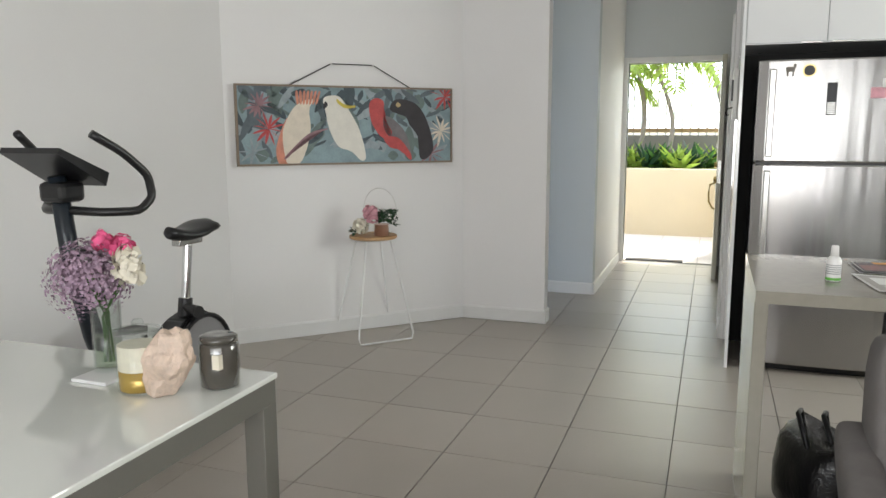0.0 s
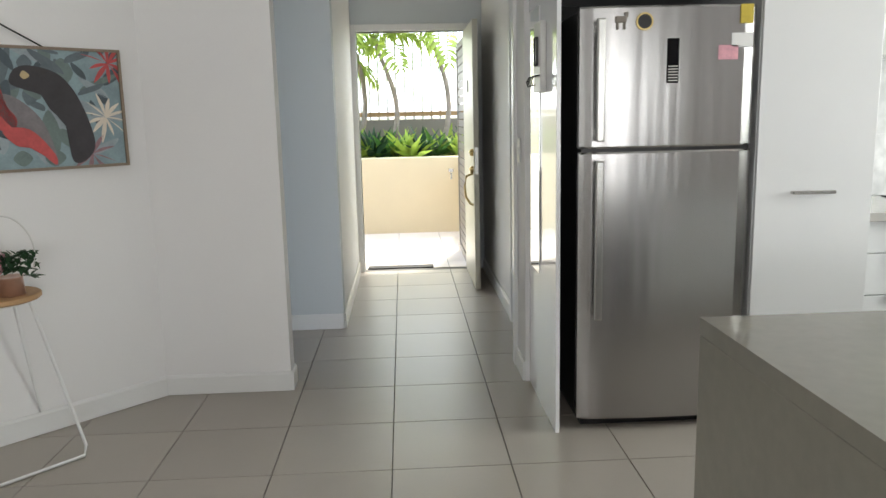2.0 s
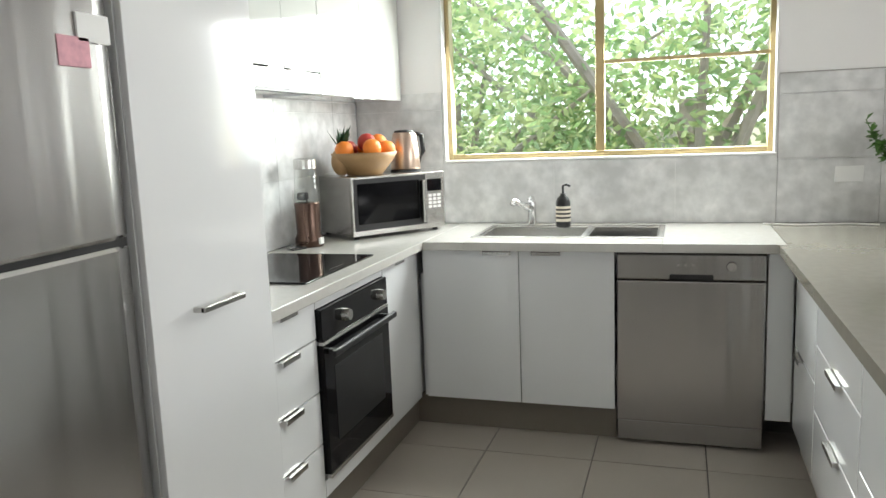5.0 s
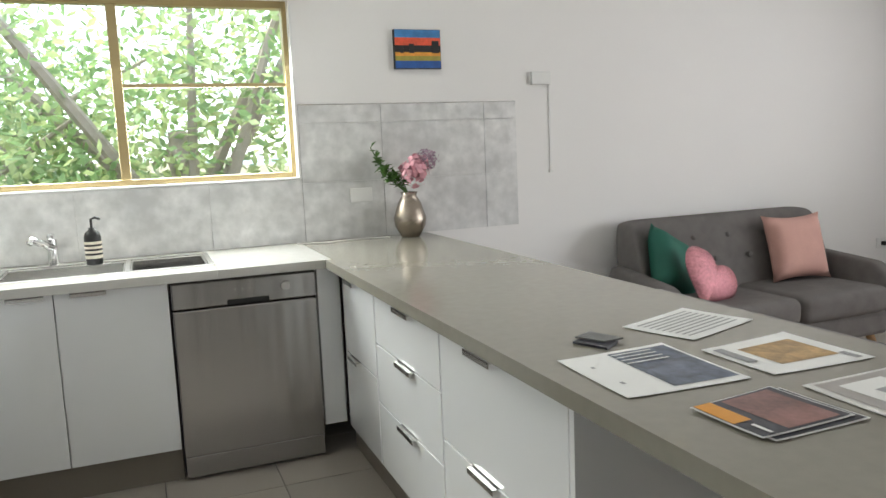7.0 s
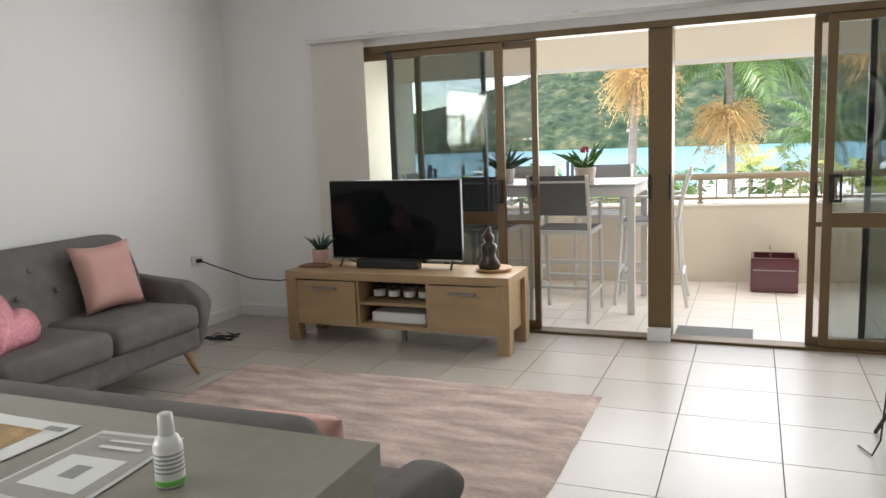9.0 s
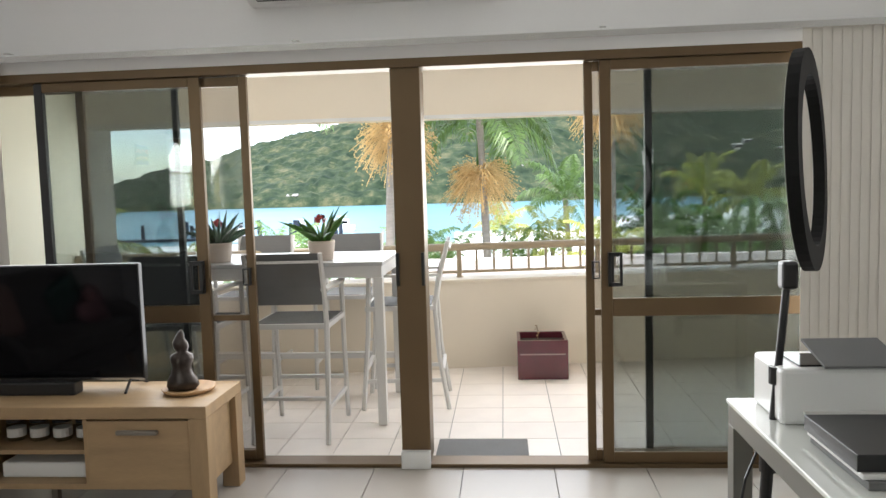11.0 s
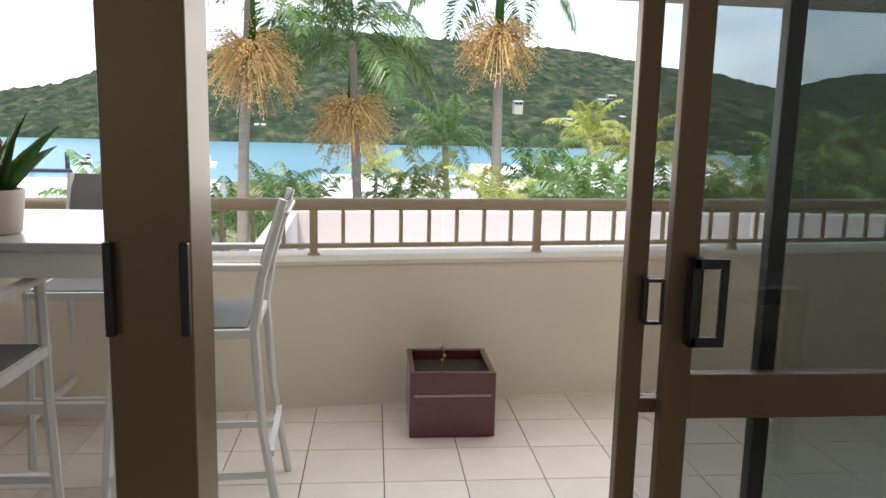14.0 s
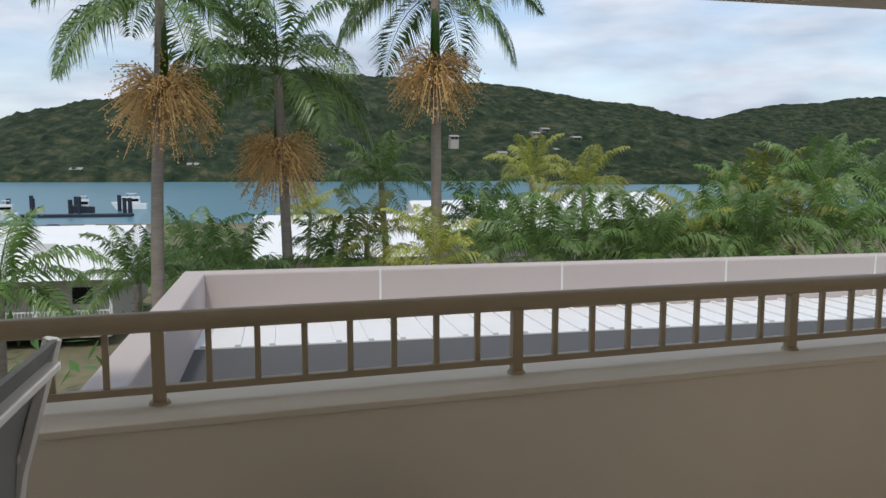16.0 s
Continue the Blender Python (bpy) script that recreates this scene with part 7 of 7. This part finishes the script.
TRUNK = mat("palm_trunk", (0.30, 0.25, 0.21), 0.85, var=0.25, scale=3, fine=30, bump=0.5, stretch_by=(1, 1, 6))
FRUIT = mat("palm_fruit", (0.58, 0.36, 0.14), 0.7, var=0.3, scale=6)
PLEAF = leafy(mat("palm_leaf", (0.165, 0.265, 0.075), 0.38, var=0.45, scale=1.2, fine=12, spread=0.25), 0.35)
PLEAF2 = leafy(mat("palm_leaf_yellow", (0.36, 0.38, 0.09), 0.45, var=0.45, scale=1.2, fine=12, spread=0.25), 0.35)
for x, y, h, m in ((-7.2, -0.45, 1.5, LEAFY), (-7.3, 0.2, 1.7, LEAFY), (-7.1, -1.2, 1.3, LEAFY), (-7.4, -0.85, 1.9, LEAFY)):
    p = palm("garden_palm", "young lime-green palm in the raised bed", h, 0.03, 9, 1.1, 0.36, m, nl=15, wide=0.06)
    p.matrix_basis = pose(x, y, 0.80)
for k in range(16):
    x, y = -6.85 - 0.5 * rn.random(), -1.7 + k * 0.155
    cr_m = (LEAF, LEAFY, mat("croton_red", (0.30, 0.05, 0.04), 0.5, var=0.4))[k % 3] if k < 3 else (LEAF, LEAFY, LEAFY, LEAFD)[k % 4]
    ob = thing("garden_plant", "leafy tropical shrub behind the garden wall", "shrub", (x, y, 0.8), group="plants in the raised bed")
    bm = bmesh.new()
    for j in range(40):
        a, el = rn.uniform(0, math.tau), rn.uniform(0.3, 1.3)
        d = Vector((math.cos(a) * math.cos(el), math.sin(a) * math.cos(el), math.sin(el)))
        s = d.cross(Vector((0, 0, 1))).normalized() * rn.uniform(0.02, 0.05)
        l = rn.uniform(0.25, 0.6)
        b0_ = Vector((x, y, 0.8))
        mid_ = b0_ + d * l * 0.55
        f = [bm.verts.new(v) for v in (b0_, mid_ + s, b0_ + d * l + Vector((0, 0, -0.08)), mid_ - s)]
        bm.faces.new(f)
    part("leaves", bm, cr_m, ob)

# ---- trees outside the kitchen window ----


def leafy_tree(name, label, at, h, spread_, n, seed):
    ob = thing(name, label, "tree", at)
    r = random.Random(seed)
    a = Vector(at)
    part("trunk", tube([a, a + Vector((0.2, 0.1, h * 0.35)), a + Vector((0.1, 0.3, h * 0.7))], [0.22, 0.17, 0.1], 10), TRUNK, ob, smooth=True)
    limbs, bm = [], bmesh.new()
    for k in range(9):
        b = a + Vector((0.15, 0.2, h * r.uniform(0.4, 0.68)))
        e = a + Vector((r.uniform(-1, 1) * spread_, r.uniform(-0.6, 0.6) * spread_, h * r.uniform(0.6, 1.05)))
        tube([b, b.lerp(e, 0.5) + Vector((0, 0, 0.3)), e], [0.08, 0.05, 0.02], 6, bm)
        limbs.append((b, e))
    part("limbs", bm, TRUNK, ob)
    for nm, m, cnt in (("crown", TREELEAF, n), ("crown_light", TREELIME, n)):
        bm = bmesh.new()
        for k in range(cnt // 26):
            b, e = limbs[r.randrange(9)]
            c = b.lerp(e, r.uniform(0.35, 1.15)) + Vector((r.gauss(0, 0.5), r.gauss(0, 0.4), r.gauss(-0.2, 0.6)))
            for j in range(26):
                p = c + Vector((r.gauss(0, 0.26), r.gauss(0, 0.26), r.gauss(0, 0.22)))
                d = Vector((r.gauss(0, 1), r.gauss(0, 1), r.gauss(-0.2, 0.7))).normalized()
                s = d.cross(Vector((r.gauss(0, 1), 0.3, r.gauss(0, 1)))).normalized() * 0.036
                f = [bm.verts.new(v) for v in (p, p + d * 0.07 + s, p + d * 0.15, p + d * 0.07 - s)]
                bm.faces.new(f)
        part(nm, bm, m, ob)
    return ob


leafy_tree("tree", "leafy green tree outside the kitchen window", (0.4, 8.2, -5.5), 10.2, 3.4, 5600, 3)
leafy_tree("tree", "leafy green tree with a pale trunk beside the house", (-2.6, 9.5, -5.5), 10.4, 3.3, 5600, 7)
leafy_tree("tree", "bright green tree behind the kitchen window", (-6.0, 13.0, -5.5), 11.5, 4.2, 7500, 11)

# ---- the bay ----
GROUND = mat("ground_mix", (0.17, 0.15, 0.08), 0.95, var=0.4, scale=0.15, fine=2.0)
bm = bmesh.new()
xs = [-3000, -400, -60, -9, -4.36, -4.34, 8.12, 8.14, 40, 90, 140, 150, 175, 480, 505, 700, 4500]
zs = [-0.4, -0.4, -0.4, -0.4, -0.4, -5.6, -5.6, -5.6, -7.0, -8.2, -8.9, -9.3, -11, -11, -9.2, -9, -9]
ys = [-4500, -1200, -300, -80, -20, 5, 30, 100, 300, 1200, 4500]
g = [[bm.verts.new((x, y, z)) for y in ys] for x, z in zip(xs, zs)]
for i in range(len(xs) - 1):
    for j in range(len(ys) - 1):
        bm.faces.new((g[i][j], g[i + 1][j], g[i + 1][j + 1], g[i][j + 1]))
struct("ground", bm, GROUND, "dry grass and earth sloping to the bay", "ground")
WATER = mat("bay_water", (0.05, 0.175, 0.225), 0.30, var=0.12, scale=0.02, fine=0.4, bump=0.4)
struct("water", prism([(148, -2500), (495, -2500), (495, 2500), (148, 2500)], -9.9, -9.3), WATER, "calm turquoise water of the bay", "water")
near_things = set(bpy.data.objects)
FOREST = mat("forest", (0.036, 0.050, 0.026), 0.95, var=0.85, scale=0.03, fine=0.30, bump=0.0, spec=0.1)
nt = FOREST.node_tree
fo_n, fo_r, fo_c = nt.nodes.new("ShaderNodeTexNoise"), nt.nodes.new("ShaderNodeValToRGB"), nt.nodes.new("ShaderNodeTexCoord")
fo_n.inputs["Scale"].default_value, fo_n.inputs["Detail"].default_value, fo_n.inputs["Roughness"].default_value = 0.07, 9.0, 0.75
fo_r.color_ramp.elements[0].position, fo_r.color_ramp.elements[0].color = 0.36, (0.010, 0.020, 0.012, 1)
fo_r.color_ramp.elements[1].position, fo_r.color_ramp.elements[1].color = 0.72, (0.13, 0.115, 0.065, 1)
mid = fo_r.color_ramp.elements.new(0.52)
mid.color = (0.032, 0.047, 0.025, 1)
link(nt, fo_c.outputs["Object"], fo_n.inputs["Vector"])
link(nt, fo_n.outputs["Fac"], fo_r.inputs["Fac"])
link(nt, fo_r.outputs["Color"], nt.nodes["Principled BSDF"].inputs["Base Color"])


def hill(name, label, x0, x1, ridge, yspan, seed, step=7.0, clump=5.0):
    """A wooded slope from the shore at x0 to its crest at x1."""
    bm = bmesh.new()
    n = int((yspan[1] - yspan[0]) / step)
    rows_ = []
    m = 46
    for i in range(m + 1):
        u = i / m
        row = []
        for j in range(n + 1):
            y = yspan[0] + j * step
            k = 0
            while k < len(ridge) - 2 and y > ridge[k + 1][0]:
                k += 1
            (ya, za), (yb, zb) = ridge[k], ridge[k + 1]
            t = min(max((y - ya) / (yb - ya), 0), 1)
            t = t * t * (3 - 2 * t)
            top = za + (zb - za) * t
            base = -9.6
            s = u ** 0.85
            roll_ = 0.16 * noise.noise(Vector((y * 0.008, u * 2.5, seed))) * math.sin(math.pi * u)
            z = base + (top - base) * max(s + roll_, 0)
            z += clump * abs(noise.noise(Vector((y * 0.16, i * 1.7, seed)))) + 0.6 * clump * noise.noise(Vector((y * 0.5, i * 3.1, seed + 4)))
            row.append(bm.verts.new((x0 + (x1 - x0) * u, y, z if i else -10.5)))
        rows_.append(row)
    for i in range(m):
        for j in range(n):
            bm.faces.new((rows_[i][j], rows_[i + 1][j], rows_[i + 1][j + 1], rows_[i][j + 1]))
    return struct(name, bm, FOREST, label, "hill")


hill("hill_near", "wooded hill across the bay", 500, 900, [(-900, 20), (-534, 60), (-418, 78), (-239, 98), (-74, 104), (49, 113), (200, 70), (278, 44), (408, 8), (520, -6), (700, -9)], (-950, 720), 1, 5.0, 5.0)
hill("hill_far", "distant blue-green wooded range", 1100, 1600, [(-3000, 190), (-1418, 165), (-1165, 142), (-900, 100), (-600, 70), (-200, 40), (600, 10), (900, -8)], (-3200, 1000), 5, 12.0, 7.0)
hill("mangrove", "low belt of bright mangroves along the shore", 400, 470, [(-900, 6), (-330, 5), (-235, 3), (-190, 0), (-150, -9.5)], (-950, -150), 9, 3.0, 2.4)
HW = mat("far_house_wall", (0.42, 0.38, 0.33), 0.8)
PALEROOF = mat("pale_roof", (0.30, 0.28, 0.26), 0.7)
ROOFW = mat("white_roof", (0.80, 0.80, 0.79), 0.55, var=0.05, scale=0.6)
for x, y, z in ((552, -208, 12), (608, -217, 30), (596, -205, 26), (522, 55, 0), (515, 124, -3), (580, -133, 22), (540, -160, 9), (528, 95, 0), (560, -40, 14), (575, -232, 22)):
    hh_ = thing("hillside_house", "small pale house among the trees on the hill", "house", (x, y, z - 6), group="houses on the hill")
    part("wall", box(x, x + 8, y - 3.2, y + 3.2, z - 8, z + 1.2), HW, hh_)
    part("roof", prism([(x - 1, z + 1.2), (x + 9, z + 1.2), (x + 4, z + 2.6)], y - 3.8, y + 3.8, "y"), PALEROOF, hh_)
    for q in (-2.4, 0.4):
        part("window", box(x - 0.2, x, y + q, y + q + 2.2, z - 0.6, z + 0.8), BGLASS, hh_)

# jetty, piles and boats
PILE = mat("dark_pile", (0.02, 0.025, 0.04), 0.7)
jt = thing("jetty", "long dark floating jetty with tall piles", "jetty", (172, 60, -9.3))
part("deck", box(171, 174.5, 30, 140, -9.4, -8.75), PILE, jt)
for k in range(16):
    y = 31 + k * (2.6 if k % 3 else 3.4) + (k // 3) * 1.5
    part("pile", rod((176 + 8 * (k % 3), y, -10), (176 + 8 * (k % 3), y, -5.6 - 0.3 * (k % 2)), 0.45, 0.45, 10), PILE, jt)


def boat(name, label, at, ln, m):
    b = thing(name, label, "boat", at)
    x, y, z = at
    part("hull", prism([(y - ln / 2, z), (y + ln * 0.36, z), (y + ln / 2, z + 1.7), (y - ln / 2, z + 1.3)], x, x + ln * 0.32, "x"), m, b)
    part("cabin", box(x + 0.6, x + ln * 0.25, y - ln * 0.3, y + ln * 0.2, z + 1.4, z + 3.0, 0.1), ROOFW, b)
    part("cabin_window", box(x + 0.5, x + 0.6, y - ln * 0.27, y + ln * 0.17, z + 1.9, z + 2.5), BGLASS, b)
    part("flybridge", box(x + 1, x + ln * 0.22, y - ln * 0.2, y + ln * 0.08, z + 3.6, z + 3.8), ROOFW, b)
    for q in (-0.18, 0.06):
        part("post", rod((x + 1.5, y + ln * q, z + 3.0), (x + 1.5, y + ln * q, z + 3.6), 0.08, 0.08, 6), STEEL2, b)
    return b


boat("motor_yacht", "white motor yacht moored at the jetty", (199, 35.5, -9.3), 8.0, ROOFW)
boat("small_boat", "small dark motor boat at the jetty", (186, 43, -9.3), 5.0, PILE)
boat("small_boat", "small white boat beside the jetty", (165, 52, -9.3), 5.0, ROOFW)

# neighbouring flat roof with parapet
PARA = mat("pink_render", (0.50, 0.43, 0.40), 0.8, var=0.05, scale=0.8, fine=20)
DECKG = mat("grey_membrane", (0.085, 0.085, 0.085), 0.8, var=0.08, scale=0.8)
struct("roof_parapet", box(13.6, 13.85, -30, 0.83, -2.0, 0.30, 0.02), PARA, "pale pink rendered roof parapet", "parapet")
struct("roof_parapet_return", box(9.0, 13.6, 0.60, 0.83, -2.0, 0.30, 0.02), PARA, "pale pink rendered parapet return", "parapet")
for k in range(12):
    y = -1.21 - 2.07 * k
    struct("parapet_joint", box(13.592, 13.60, y - 0.012, y + 0.012, -0.2, 0.302), WHITEM, "pale sealed joint in the parapet", "joint")
struct("roof_deck", box(8.4, 12.45, -30, 0.60, -0.80, -0.22), DECKG, "grey flat roof below the balcony", "roof")
wr = struct("roof_metal", box(12.45, 13.59, -30, 0.60, -0.80, -0.208), ROOFW, "white ribbed metal roof strip", "roof")
for k in range(100):
    y = 0.5 - k * 0.3
    part("rib", box(12.45, 13.59, y, y + 0.05, -0.208, -0.188), ROOFW, wr)


def villa(at, w, d, wall_h, roof_h, label, veranda=False):
    x, y, z = at
    v = thing("house", label, "house", at, group="white-roofed houses")
    part("wall", box(x, x + d, y - w / 2, y + w / 2, z, z + wall_h), HW, v)
    bm = prism([(x - 1.2, z + wall_h), (x + d + 1.2, z + wall_h), (x + d / 2, z + wall_h + roof_h)], y - w / 2 - 0.8, y + w / 2 + 0.8, "y")
    part("roof", bm, ROOFW, v, "white metal roof")
    for k in range(int(w / 1.9)):
        yy = y - w / 2 + 1.0 + k * 1.9
        part("window", box(x - 0.06, x, yy, yy + 0.9, z + wall_h - 1.3, z + wall_h - 0.5), BGLASS, v)
    if veranda:
        for k in range(5):
            yy = y - w / 2 + k * w / 4
            part("post", box(x - 1.1, x - 0.95, yy - 0.07, yy + 0.07, z, z + wall_h), TRIM, v)
        part("handrail", box(x - 1.08, x - 1.0, y - w / 2, y + w / 2, z + 1.0, z + 1.06), TRIM, v)
        for k in range(int(w / 0.16)):
            part("baluster", box(x - 1.06, x - 1.02, y - w / 2 + k * 0.16, y - w / 2 + k * 0.16 + 0.03, z + 0.1, z + 1.0), TRIM, v)
        part("deck", box(x - 1.2, x, y - w / 2, y + w / 2, z - 0.2, z), HW, v)
        part("roof_unit", box(x + 1.0, x + 1.5, y - 3.6, y - 2.7, z + wall_h + 0.7, z + wall_h + 1.5), WHITEM, v, "grey roof unit")
    return v


villa((44, 14.2, -6.4), 13, 9, 2.5, 2.1, "white-roofed house with a railed veranda", True)
villa((46, -3.5, -5.8), 8, 9, 2.4, 1.9, "white-roofed house among the palms")
villa((60, -17, -6.0), 12, 10, 2.6, 2.0, "white-roofed house behind the palms")
villa((75, -32, -6.4), 13, 10, 2.6, 2.4, "white gabled house near the water")
for k in range(9):
    whole("parked_car", box(120 + 2 * (k % 2), 124 + 2 * (k % 2), 26 + k * 5.5, 28 + k * 5.5, -8.7, -7.3, 0.4), (ROOFW, PILE, WHITEM)[k % 3], "car parked on the far shore", "car", group="cars by the shore")

# palms: three tall ones with fruit, then the lower belt
p1 = palm("tall_palm", "tall fruiting palm with a grey trunk", 10.3, 0.13, 15, 3.5, 0.85, PLEAF, True, 1.3, 72, group="tall fruiting palms", wide=0.014, flen=1.3, droop=2.6)
p1.matrix_basis = pose(22, 2.2, -5.6)
copy_thing(p1, pose(24, -0.25, -6.8, 0, 0, 130))
copy_thing(p1, pose(24, -3.95, -4.8, 0, 0, 250))
sp_ = palm("bushy_palm", "bushy green palm in the garden below", 7.2, 0.11, 14, 2.2, 0.55, PLEAF, False, 1.4, 44, group="garden palms", wide=0.02)
sp_.matrix_basis = pose(26.55, 2.14, -8.35)
sy_ = palm("yellowing_palm", "yellow-green palm in the garden below", 7.2, 0.09, 13, 2.0, 0.5, PLEAF2, False, 1.45, 42, group="garden palms", wide=0.02)
sy_.matrix_basis = pose(36.06, -1.22, -7.76)
for x, y, z, r, src in ((22.26, -3.55, -8.01, 20, sy_), (21.75, -5.92, -7.82, 103, sp_), (23.44, -7.57, -7.73, 186, sp_), (21.24, -8.28, -8.01, 269, sp_), (21.82, -10.34, -7.58, 352, sp_),
                        (23.75, -1.38, -8.33, 75, sp_), (23.19, 0.8, -8.34, 158, sp_), (20.73, -10.64, -7.63, 241, sp_), (20.36, -12.39, -7.44, 324, sp_),
                        (24.75, 3.29, -8.67, 67, sp_), (27.46, -3.14, -6.26, 201, sp_), (24.58, -2.29, -7.73, 268, sy_), (25.96, -5.35, -7.35, 335, sp_), (23.87, -5.55, -7.81, 42, sp_),
                        (28.45, -8.03, -6.13, 109, sy_), (26.22, -8.9, -6.51, 176, sy_), (22.27, -8.23, -7.65, 243, sp_), (21.97, -9.62, -7.72, 310, sy_),
                        (23.49, -12.06, -7.07, 17, sp_), (23.32, -12.86, -6.62, 84, sy_), (22.17, -13.48, -6.46, 151, sp_), (21.42, -12.18, -7.38, 218, sy_),
                        (22.79, -15.35, -6.69, 285, sp_), (20.88, -14.69, -7.31, 352, sp_), (21.28, -17.58, -6.95, 59, sp_), (23.07, -23.55, -6.91, 126, sp_),
                        (18, 9.0, -7.0, 50, sy_), (20, 12.5, -6.6, 220, sp_), (17, 6.3, -8.0, 120, sy_), (19, 4.4, -7.9, 310, sp_)):
    copy_thing(src, pose(x, y, z, 0, 0, r))
bs = bmesh.new()
for k in range(3600):
    x, y = rn.uniform(17, 90), rn.uniform(-45, 22)
    c = Vector((x, y, -5.7 - (x - 8) * 0.035 + abs(rn.gauss(0, 0.9))))
    d = Vector((rn.gauss(0, 1), rn.gauss(0, 1), rn.gauss(0.6, 0.6))).normalized()
    s = d.cross(Vector((0.2, 0.4, 0.9))).normalized() * 0.16
    bs.faces.new([bs.verts.new(v) for v in (c, c + d * 0.45 + s, c + d * 1.0, c + d * 0.45 - s)])
whole("undergrowth", bs, LEAF, "green undergrowth between the palms", "shrubs", kind="stuff")

BAY = pose(5.6, -0.15, 0, 0, 0, 2.3) @ pose(-5.6, 0.15, 0)
for ob in [o for o in bpy.data.objects if o not in near_things and o.parent is None]:
    ob.matrix_basis = BAY @ ob.matrix_basis

# ---- floor tiles, piece by piece ----
def tile_set(parent, material, x0, y0, px_, py_, test, z=0.0, grout=0.0016, name="tile"):
    cache, n = {}, 0
    for i in range(-30, 40):
        for j in range(-30, 40):
            a0, a1, b0_, b1_ = x0 + i * px_, x0 + (i + 1) * px_, y0 + j * py_, y0 + (j + 1) * py_
            got = test(a0, a1, b0_, b1_)
            if not got:
                continue
            a0, a1, b0_, b1_ = got
            if a1 - a0 < 0.02 or b1_ - b0_ < 0.02:
                continue
            key = (round(a1 - a0, 3), round(b1_ - b0_, 3))
            if key not in cache:
                w, d = (a1 - a0) / 2 - grout, (b1_ - b0_) / 2 - grout
                b = bmesh.new()
                lo = [b.verts.new((sx * w, sy * d, -0.005)) for sx, sy in ((-1, -1), (1, -1), (1, 1), (-1, 1))]
                hi = [b.verts.new((sx * (w - 0.001), sy * (d - 0.001), 0.0)) for sx, sy in ((-1, -1), (1, -1), (1, 1), (-1, 1))]
                b.faces.new(hi)
                for k in range(4):
                    b.faces.new((lo[k], lo[(k + 1) % 4], hi[(k + 1) % 4], hi[k]))
                me = bpy.data.meshes.new(name)
                b.to_mesh(me)
                b.free()
                me.materials.append(material)
                cache[key] = me
            ob = new(name, cache[key])
            ob.parent = parent
            ob.location = ((a0 + a1) / 2, (b0_ + b1_) / 2, z)
            n += 1
    return n


def clip(box4):
    X0, X1, Y0, Y1 = box4
    def f(a0, a1, b0_, b1_):
        a0, a1, b0_, b1_ = max(a0, X0), min(a1, X1), max(b0_, Y0), min(b1_, Y1)
        return (a0, a1, b0_, b1_) if a1 > a0 and b1_ > b0_ else None
    return f


fl = bpy.data.objects["floor"]
for b4 in ((-1.30, 5.56, S, N), (-4.197, -1.30, -2.0, 0.56)):
    tile_set(fl, TILE, 0.08, -0.322, 0.4595, 0.4625, clip(b4))
tile_set(bpy.data.objects["balcony_floor"], BTILE, 6.318, -0.06, 0.300, 0.312, clip((5.70, 8.08, -3.6, 3.3)), -0.002)
tile_set(bpy.data.objects["path"], BTILE, -4.6, -0.32, 0.4595, 0.4625, clip((-6.43, -4.33, -2.0, 0.6)), -0.006)
